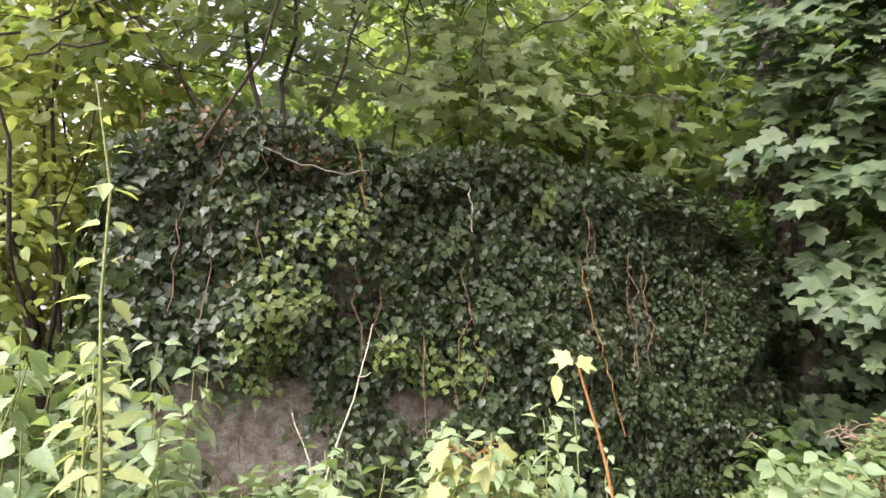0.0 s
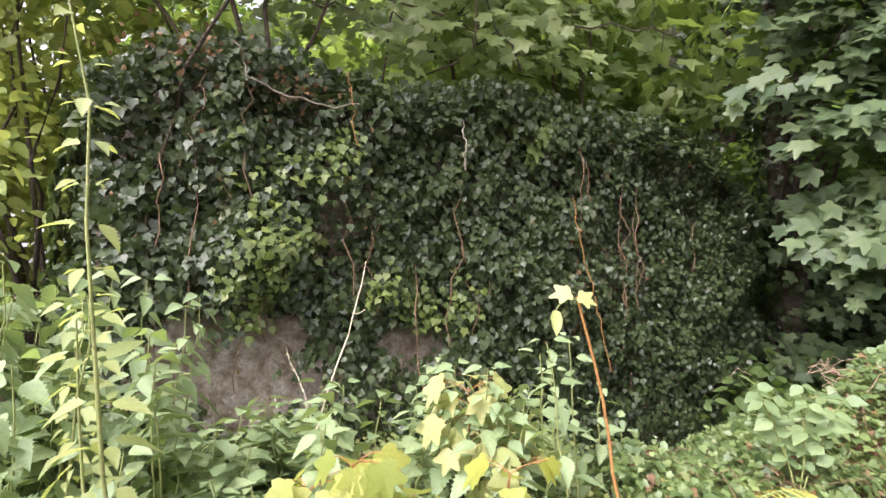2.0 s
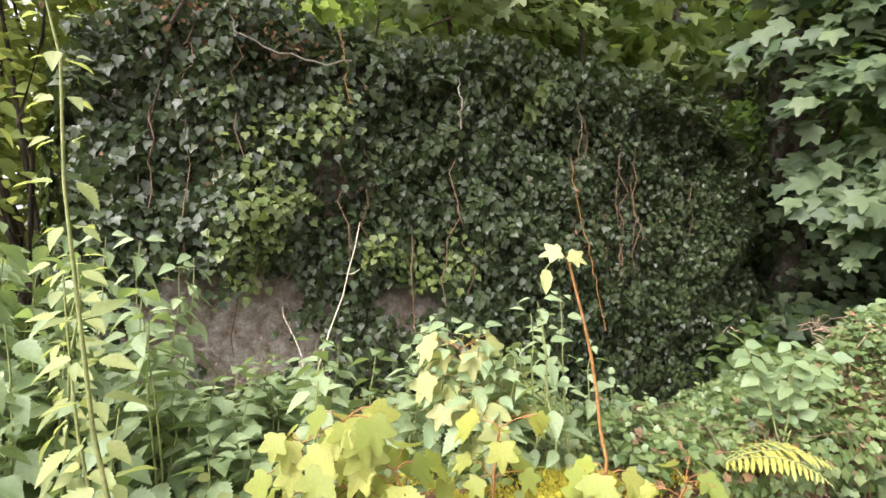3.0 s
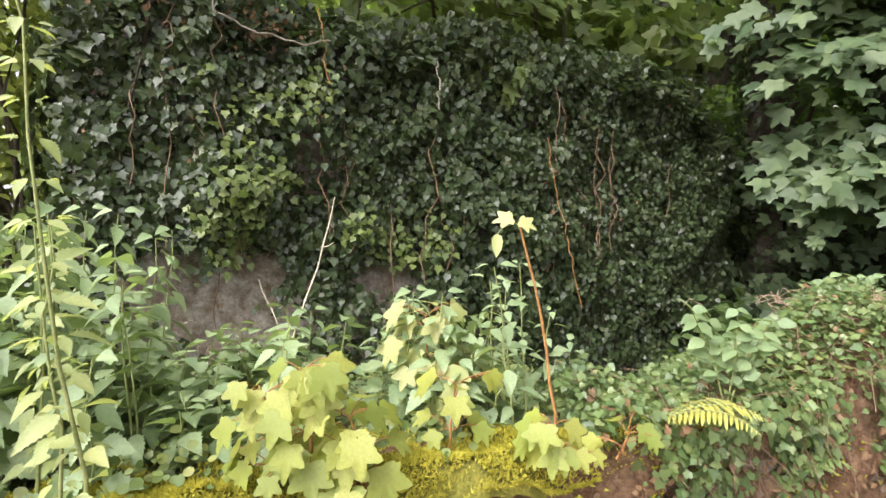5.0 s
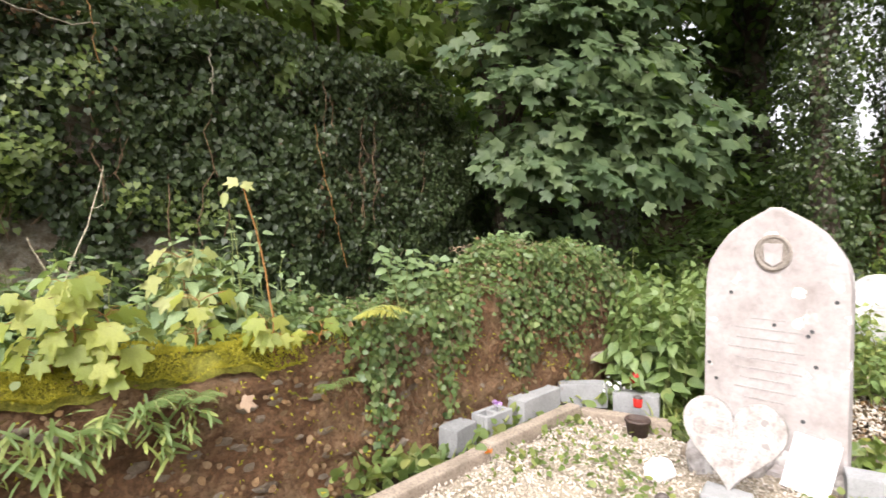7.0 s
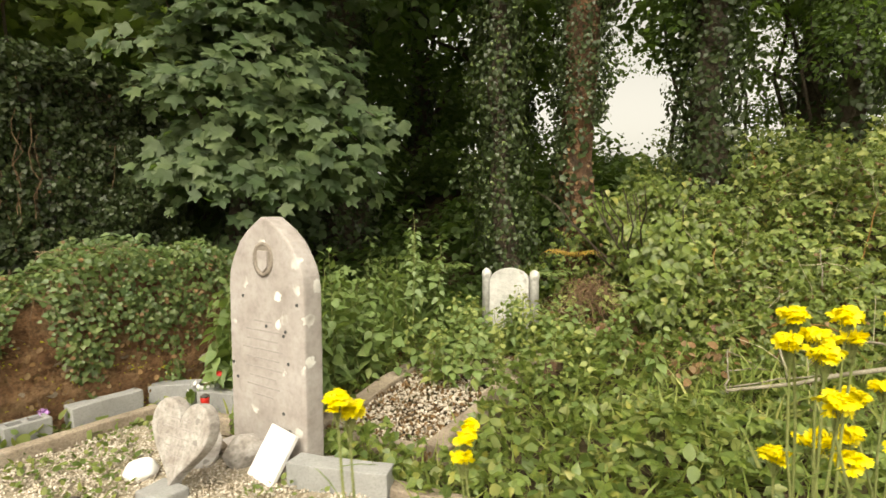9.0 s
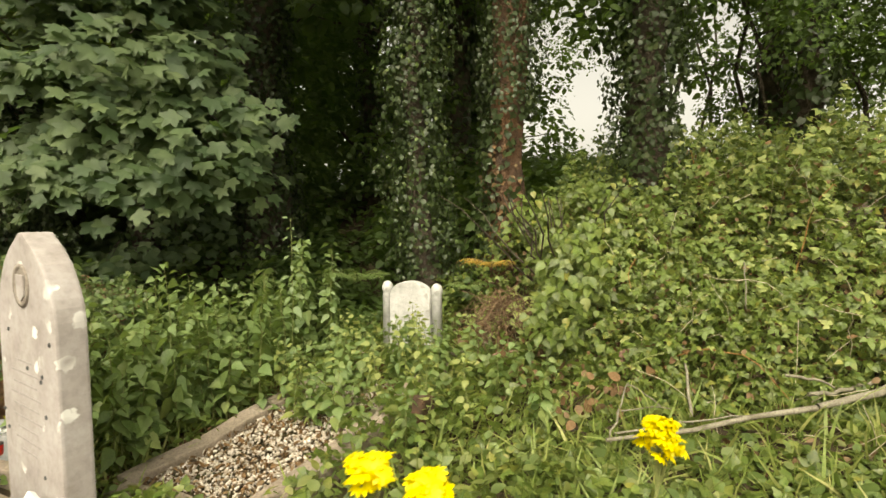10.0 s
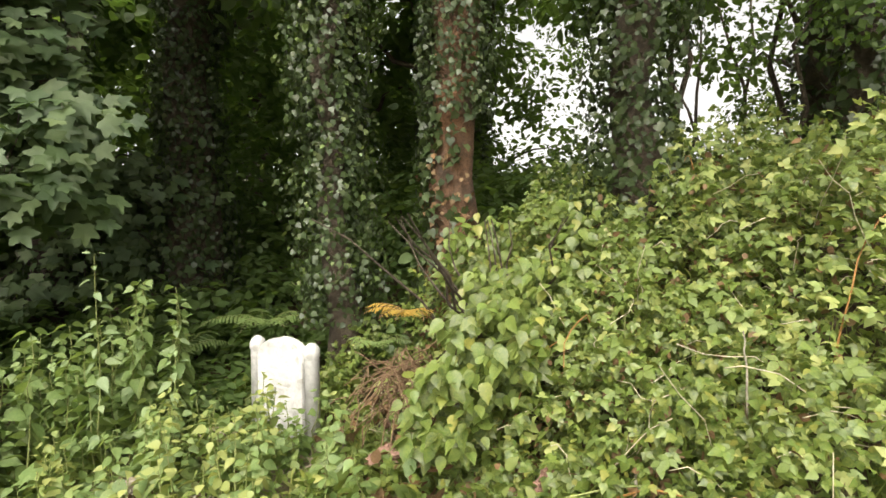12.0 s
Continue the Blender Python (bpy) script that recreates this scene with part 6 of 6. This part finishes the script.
# ---- trees ----
def open_sky(x, y, z, margin=1.5):
    """The clearing in the wood's edge beyond the reddish tree, where the sky shows."""
    a = math.degrees(math.atan2(x - 1.1, y + 1.3))
    b = math.degrees(math.atan2(x - 3.2, y + 2.0))
    c = math.degrees(math.atan2(x - 5.25, y + 1.2))
    m = margin
    return z > 2.0 and (56.3 - m < a < 63.0 + m or 38.6 - m < b < 42.4 + m or 31.0 - m < c < 35.4 + m)


def trunk_mesh(parent, base, top, r0, r1, mat, n_=16, wob=0.04, seg=14):
    base = np.array(base, float)
    pts = curve(base - (0, 0, 0.4), top, 0, wob, n_)
    rad = np.linspace(r0, r1, n_) * (1 + 0.05 * rng.normal(size=n_))
    rad[:3] *= (1.5, 1.28, 1.1)
    v, f = tube_arrays(pts, rad, seg)
    v += 0.02 * np.stack([nz(v[:, 0] + v[:, 1], v[:, 2], 7.0), nz(v[:, 1], v[:, 2], 8.0, 1.0), v[:, 0] * 0], -1)
    return mesh_object("trunk", v, f, mat, parent), pts, rad


def clad(parent, pts, rad, k, mat, z0, z1, size=(0.06, 0.11), extra=0.08, side=None, name="ivy_on_trunk"):
    """Ivy leaves round a trunk between two heights."""
    zz_ = rng.uniform(z0, z1, k)
    a = rng.uniform(0, 2 * math.pi, k)
    if side is not None:
        a = side + rng.normal(0, 0.9, k)
    c = np.stack([np.interp(zz_, pts[:, 2], pts[:, i]) for i in range(3)], -1)
    r = np.interp(zz_, pts[:, 2], rad) + extra * (0.25 + rng.uniform(0, 1, k) * (1 + 0.6 * nz(a, zz_, 2.0)))
    d = np.stack([np.cos(a), np.sin(a), 0 * a], -1)
    leaves(name, IVY, c + d * r[:, None], d + np.array([0, 0, 0.25]) + rng.normal(0, 0.6, (k, 3)), np.array([0, 0, -1]) + rng.normal(0, 0.5, (k, 3)), rng.uniform(*size, k), mat, parent)["kind"] = "stuff"


def boughs(parent, pts, rad, targets, r0=0.05, mat=None):
    for q in targets:
        q = np.asarray(q, float)
        zz_ = np.clip(q[2] - 0.6 - 0.25 * np.hypot(*(q[:2] - pts[0, :2])), pts[1, 2], pts[-1, 2])
        c = np.array([np.interp(zz_, pts[:, 2], pts[:, i]) for i in range(3)])
        tubes("bough", [(curve(c, q, -0.25, 0.05, 8), np.linspace(r0, 0.008, 8))], mat or M["bark"], parent, "", 6)


def clumps(parent, centres, radii, per, mat, tmpl=DIAMOND, size=(0.1, 0.2), up=0.6, name="crown", squash=0.7, out=0.35):
    pc, nc = [], []
    for c, r, k in zip(centres, radii, per):
        d = rand_dir(k)
        pc.append(np.asarray(c) + d * r * rng.uniform(0.25, 1.0, (k, 1)) ** 0.6 * (1, 1, squash))
        nc.append(d * out + np.array([0, 0, up]) + rng.normal(0, 0.35, (k, 3)))
    pos_, nor_ = np.concatenate(pc), np.concatenate(nc)
    k = len(pos_)
    ob = leaves(name, tmpl, pos_, nor_, np.array([0, 0, -0.35]) + rng.normal(0, 0.6, (k, 3)), rng.uniform(*size, k), mat, parent)
    ob["kind"] = "stuff"
    return ob


# the reddish tree, with an ivy column beside it
tr = thing("tree", (0, 0, 0), "tall tree with bare reddish bark and some ivy", "tree", "woodland trees")
tm, tp, trad = trunk_mesh(tr, (7.15, 2.95, 0.75), (7.32, 3.05, 9.0), 0.21, 0.18, M["bark_red"])
clad(tr, tp, trad, 7500, M["ivy"], 2.6, 7.5, (0.03, 0.06), 0.14)
clad(tr, tp, trad, 380, M["ivy"], 0.9, 2.6, (0.05, 0.1), 0.08, math.pi * 1.0)
clad(tr, tp, trad, 140, M["dead"], 0.9, 2.3, (0.03, 0.06), 0.06, math.pi * 1.2, "dead_ivy")
cc = [np.array([7.2, 3.2, 6.4]) + rng.normal(0, 1, 3) * (1.8, 1.4, 0.9) for k in range(16)]
clumps(tr, cc, [0.9] * 16, [260] * 16, M["woods"], OVAL, (0.1, 0.17))
boughs(tr, tp, trad, cc[:7], 0.06)
tr = thing("tree", (0, 0, 0), "slender tree wholly wrapped in bright ivy", "tree", "woodland trees")
tm, tp, trad = trunk_mesh(tr, (6.2, 3.15, 0.75), (6.0, 3.2, 8.0), 0.11, 0.08, M["bark"], wob=0.05)
clad(tr, tp, trad, 8500, M["ivy"], 0.9, 7.0, (0.03, 0.062), 0.24)
clad(tr, tp, trad, 1000, M["mixed_ivy"], 1.2, 6.0, (0.03, 0.055), 0.28)
tr = thing("tree", (0, 0, 0), "broad dark ivy-clad trunk in the wood", "tree", "woodland trees")
tm, tp, trad = trunk_mesh(tr, (5.0, 5.5, 0.9), (4.95, 5.6, 9.5), 0.26, 0.2, M["bark"])
clad(tr, tp, trad, 9000, M["ivy"], 1.0, 8.0, (0.04, 0.075), 0.14)
tr = thing("tree", (0, 0, 0), "ivy-clad tree standing on the bramble bank", "tree", "woodland trees")
tm, tp, trad = trunk_mesh(tr, (8.35, 2.15, 1.5), (8.5, 2.2, 9.5), 0.17, 0.14, M["bark"])
clad(tr, tp, trad, 9000, M["ivy"], 1.4, 8, (0.035, 0.072), 0.24)
cc = [np.array([8.6, 2.4, 4.6]) + rng.normal(0, 1, 3) * (0.5, 0.5, 1.0) for k in range(9)]
clumps(tr, cc, [0.55] * 9, [200] * 9, M["woods"], OVAL, (0.09, 0.15))
for bx, by, h, r in ((8.3, 5.9, 10, 0.2), (6.05, 10.1, 11, 0.25), (10.2, 8.6, 10, 0.2), (12.2, 3.0, 11, 0.22), (4.6, 9.2, 10, 0.22), (3.2, 8.0, 9, 0.13), (10.9, 2.0, 9, 0.16), (7.4, 8.2, 10, 0.18), (1.6, 8.5, 9, 0.12), (9.6, 7.4, 10, 0.17)):
    tr = thing("tree", (0, 0, 0), "dark woodland tree with ivy on its trunk", "tree", "woodland trees")
    gz = float(ground_z(bx, by))
    tm, tp, trad = trunk_mesh(tr, (bx, by, gz), (bx + rng.normal(0, 0.25), by + rng.normal(0, 0.25), h), r, r * 0.7, M["bark"])
    clad(tr, tp, trad, 1500, M["ivy"], gz + 0.2, h * 0.8, (0.07, 0.12), 0.14)
    cc = [np.array([bx, by, h * 0.62]) + rng.normal(0, 1, 3) * (1.5, 1.3, 1.3) for k in range(9)]
    clumps(tr, cc, [0.9] * 9, [150] * 9, M["woods"], OVAL, (0.14, 0.22))
    boughs(tr, tp, trad, cc[:5], 0.05)


# ---- the sycamore beside the ruin: drooping sprays of large leaves ----
def sprays(parent, tips, origin, mat, count=24, size=(0.13, 0.2), spread=0.42, drop=0.3, name="spray", face=(0, -0.55, 1.0)):
    """Flat, overlapping fans of leaves at the ends of boughs."""
    pc, nc, tc = [], [], []
    cv_ = []
    for q in tips:
        q = np.asarray(q, float)
        d = q - np.asarray(origin, float)
        d[2] *= 0.3
        d = d / np.linalg.norm(d)
        side = np.array([d[1], -d[0], 0])
        a, b = rng.uniform(-1, 1, count), rng.uniform(-1.1, 0.35, count)
        p = q + side * (a * spread)[:, None] + d * (b * spread)[:, None]
        p[:, 2] -= drop * (np.abs(a) ** 2 * 0.25 + np.maximum(b, -0.3) * 0.4) + rng.uniform(-0.09, 0.09, count)
        pc.append(p)
        nc.append(np.array(face) * 1.0 + d * 0.35 + rng.normal(0, 0.36, (count, 3)))
        tc.append(d + side * a[:, None] * 0.9 + np.array([0, 0, -0.45]) + rng.normal(0, 0.5, (count, 3)))
        st_ = q - d * spread * 2.2 + np.array([0, 0, 0.12])
        cv_.append((curve(st_, q - (0, 0, 0.04), -0.05, 0.01, 6), np.linspace(0.008, 0.003, 6)))
    ob = leaves(name, SYC, np.concatenate(pc), np.concatenate(nc), np.concatenate(tc), rng.uniform(*size, count * len(tips)), mat, parent)
    ob["kind"] = "stuff"
    tubes("twig", cv_, M["bark"], parent, "", 5)["kind"] = "stuff"
    return ob


syc = thing("sycamore_tree", (0, 0, 0), "sycamore with drooping sprays of broad dull green leaves", "tree")
tm, tp, trad = trunk_mesh(syc, (3.5, 5.7, 0.7), (3.5, 5.4, 9), 0.15, 0.12, M["bark"])
clad(syc, tp, trad, 1500, M["ivy"], 0.8, 5.0, (0.05, 0.09), 0.12)
tips = []
for k in range(185):
    f = 0.36 + 0.64 * rng.uniform() ** 0.8 if k > 12 else rng.uniform(0.2, 0.34)
    cx = np.interp(f, (0, 0.35, 0.7, 1), (1.75, 2.55, 3.4, 4.2))
    cy = np.interp(f, (0, 0.35, 0.7, 1), (3.45, 3.4, 2.95, 2.45))
    low = np.interp(f, (0, 0.16, 0.34, 0.4, 0.6, 1), (2.95, 2.95, 2.9, 1.95, 1.55, 1.8))
    zz_ = low + (5.6 - low) * rng.uniform(0, 1) ** 1.25
    back = rng.uniform(0, 0.9) * (0.4 + 0.3 * (zz_ - low))
    tips.append((cx + 0.25 * back + rng.normal(0, 0.08), cy + back, zz_))
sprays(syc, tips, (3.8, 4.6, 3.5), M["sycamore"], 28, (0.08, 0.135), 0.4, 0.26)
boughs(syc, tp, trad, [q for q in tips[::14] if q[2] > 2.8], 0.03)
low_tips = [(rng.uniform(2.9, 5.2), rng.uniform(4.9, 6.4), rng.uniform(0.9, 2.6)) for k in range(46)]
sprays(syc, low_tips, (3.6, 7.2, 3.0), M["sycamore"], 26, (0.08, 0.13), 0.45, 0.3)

# the canopy over the ruin, its light from above put into paler leaf colour
can = thing("sycamore_tree", (0, 0, 0), "young sycamores above the ruin, canopy coloured light green as if backlit", "tree")
stems = [((-1.35, 3.3, 2.9), (-1.75, 3.0, 5.6), 0.02), ((-1.2, 3.35, 2.9), (-1.25, 3.2, 5.6), 0.018), ((-1.5, 3.3, 2.9), (-2.6, 2.9, 4.4), 0.014), ((-1.1, 3.4, 2.9), (-0.4, 3.3, 5.0), 0.014), ((1.0, 4.9, 2.9), (0.9, 4.8, 5.8), 0.02), ((1.15, 4.95, 2.9), (1.5, 5.0, 5.8), 0.018), ((0.0, 5.0, 2.9), (-0.1, 5.0, 6.0), 0.02), ((-0.6, 4.0, 2.9), (-0.3, 3.7, 5.2), 0.012), ((-2.0, 3.6, 2.9), (-2.3, 3.2, 5.0), 0.012)]
for a, b, r in stems:
    tubes("trunk", [(curve(a, b, 0, 0.03, 9), np.linspace(r, r * 0.6, 9))], M["bark"], can, "", 7)
for k in range(22):
    a = np.array([rng.uniform(-2.6, 1.6), 0, rng.uniform(3.2, 4.6)])
    a[1] = 3.5 + 0.45 * a[0]
    tubes("twig", [(curve(a, a + rng.normal(0, 0.5, 3) + (0, 0, 0.5), 0, 0.03, 7), np.linspace(0.009, 0.004, 7))], M["bark"], can, "", 5)
tips = []
for k in range(125):
    x = rng.uniform(-3.4, 1.9)
    y = 3.6 + 0.47 * x + rng.uniform(-0.35, 1.6)
    tips.append((x, y, rng.uniform(3.5, 5.6) + 0.2 * max(0, y - 3.6 - 0.47 * x)))
tips += [(0.42, 3.95, 3.25), (0.85, 3.75, 3.4), (0.6, 3.6, 3.6), (-0.1, 3.5, 3.45), (1.0, 3.9, 3.8), (0.3, 3.7, 3.95)]
# extra sprays out of view overhead, added to shade the ruin's ivy
for k in range(16):
    x = rng.uniform(-2.2, 0.2)
    tips.append((x, 3.5 + 0.47 * x - rng.uniform(0.2, 1.0), rng.uniform(4.4, 5.4)))
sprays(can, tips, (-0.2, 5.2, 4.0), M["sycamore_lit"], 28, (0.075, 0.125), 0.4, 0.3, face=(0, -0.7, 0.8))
for q, k in (((0.42, 3.86, 2.9), 9), ((0.72, 3.9, 2.82), 7), ((0.5, 3.88, 2.75), 4), ((-0.25, 3.5, 3.05), 6)):
    p = np.array(q) + rng.normal(0, 0.09, (k, 3)) * (1, 0.3, 0.8)
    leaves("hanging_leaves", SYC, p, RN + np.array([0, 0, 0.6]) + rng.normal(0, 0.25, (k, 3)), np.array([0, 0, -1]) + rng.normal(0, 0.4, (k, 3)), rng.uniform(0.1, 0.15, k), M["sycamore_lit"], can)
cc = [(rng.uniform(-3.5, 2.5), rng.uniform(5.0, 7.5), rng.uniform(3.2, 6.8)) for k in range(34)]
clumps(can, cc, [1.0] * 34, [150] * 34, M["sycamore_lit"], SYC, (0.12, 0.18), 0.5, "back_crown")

# bushes left of the ruin, their sunlit look put into the leaf colour
lb = thing("hedge", (0, 0, 0), "yellow-green bushes beyond the ruin's end, coloured as if sunlit", "bush")
cc = [(rng.uniform(-6.0, -2.6), rng.uniform(2.6, 6.5), rng.uniform(0.6, 4.6)) for k in range(46)] + [(rng.uniform(-4.8, -2.4), rng.uniform(2.8, 5.0), rng.uniform(3.2, 6.2)) for k in range(26)] + [(rng.uniform(-4.6, -2.7), rng.uniform(3.0, 5.2), rng.uniform(1.0, 4.4)) for k in range(34)]
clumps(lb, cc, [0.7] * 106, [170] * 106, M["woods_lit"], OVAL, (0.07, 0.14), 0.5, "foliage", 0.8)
tubes("branch", [(curve((-3.2 + rng.normal(0, 0.5), 3.6, 0.7), (-3.4 + rng.normal(0, 1.0), 3.4 + rng.normal(0, 0.7), rng.uniform(2.5, 4.6)), 0, 0.05, 8), np.linspace(0.025, 0.006, 8)) for k in range(18)], M["bark"], lb, "", 6)["kind"] = "stuff"

# dark undergrowth and far woods behind everything
und = thing("woodland_undergrowth", (0, 0, 0), "dark shaded bushes on the wood's floor", "bushes", kind="stuff")
cc, rr = [], []
for k in range(250):
    x = rng.uniform(2.4, 10.5)
    y = rng.uniform(4.2, 8.5) if x < 6.5 else rng.uniform(3.3, 7.5)
    cc.append((x, y, float(ground_z(x, y)) + (rng.uniform(0.1, 0.5) if k < 90 or y < 5.5 else rng.uniform(0.4, 3.2))))
    rr.append(rng.uniform(0.35, 0.6))
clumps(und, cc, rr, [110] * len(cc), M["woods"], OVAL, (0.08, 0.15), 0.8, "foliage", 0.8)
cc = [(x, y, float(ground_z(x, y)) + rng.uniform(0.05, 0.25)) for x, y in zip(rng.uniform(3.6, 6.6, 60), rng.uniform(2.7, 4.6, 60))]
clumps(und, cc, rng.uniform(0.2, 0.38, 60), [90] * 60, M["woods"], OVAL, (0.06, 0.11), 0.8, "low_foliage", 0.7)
far = thing("far_woods", (0, 0, 0), "dense dark green trees closing the view behind", "woods", kind="stuff")
cc, rr = [], []
for k in range(340):
    th_ = rng.uniform(radians(-42), radians(66)) if k < 280 else rng.uniform(radians(-10), radians(30))
    D = rng.uniform(9.5, 15)
    x, y = 2.0 + D * math.sin(th_), 1.0 + D * math.cos(th_)
    zz_ = rng.uniform(0.5, 9.5)
    if open_sky(x, y, zz_ + 1, 3.5):
        continue
    cc.append((x, y, zz_))
    rr.append(rng.uniform(0.9, 1.5))
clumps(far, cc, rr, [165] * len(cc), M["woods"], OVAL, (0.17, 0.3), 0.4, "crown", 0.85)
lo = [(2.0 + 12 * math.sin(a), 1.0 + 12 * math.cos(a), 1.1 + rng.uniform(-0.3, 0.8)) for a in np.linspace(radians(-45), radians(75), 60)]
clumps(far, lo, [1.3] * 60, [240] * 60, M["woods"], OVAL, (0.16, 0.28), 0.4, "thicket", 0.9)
# lacy foliage against the sky on the bank's side
lace = thing("far_hedge", (0, 0, 0), "thin grey-green trees against the white sky", "trees", kind="stuff")
cc, rr = [], []
for k in range(210):
    x, y, zz_ = rng.uniform(9.6, 14.5), rng.uniform(-1.5, 7.5), rng.uniform(1.8, 7.5)
    if open_sky(x, y, zz_):
        continue
    cc.append((x, y, zz_))
    rr.append(rng.uniform(0.4, 0.8))
clumps(lace, cc, rr, [360] * len(cc), M["woods"], DIAMOND, (0.05, 0.1), 0.4, "foliage", 0.85)
tubes("branch", [(curve((x, y, 1.0), (x + rng.normal(0, 0.8), y + rng.normal(0, 0.8), rng.uniform(4, 8)), 0, 0.08, 9), np.linspace(0.05, 0.012, 9)) for x, y in zip(rng.uniform(9.5, 14, 22), rng.uniform(-1.5, 7, 22))], M["bark"], lace, "", 6)
cc = []
while len(cc) < 26:
    x, y, zz_ = rng.uniform(9.6, 14.5), rng.uniform(-1.5, 9.5), rng.uniform(2.2, 7.5)
    if open_sky(x, y, zz_, 1.0):
        cc.append((x, y, zz_))
clumps(lace, cc, rng.uniform(0.3, 0.6, 26), [80] * 26, M["woods"], DIAMOND, (0.05, 0.1), 0.5, "sparse_foliage", 0.9)
# leaf roof added mostly above the view, to shade trunks, wood and sycamore
roof = thing("woodland_canopy", (0, 0, 0), "high green leaf mass added to shade the wood", "canopy", kind="stuff")
cc = [(rng.uniform(5.0, 11), rng.uniform(4.2, 9), rng.uniform(5.6, 8.5)) for k in range(45)]
cc += [(rng.uniform(4.2, 7.6), rng.uniform(2.3, 5.0), rng.uniform(5.8, 7.6)) for k in range(18)]
cc += [(rng.uniform(2.8, 5.2), rng.uniform(2.2, 4.6), rng.uniform(6.2, 7.4)) for k in range(12)]
cc = [q for q in cc if not open_sky(*q, 5.0)]
clumps(roof, cc, [1.1] * len(cc), [110] * len(cc), M["woods"], OVAL, (0.17, 0.28), 0.7, "leaf_mass", 0.5)
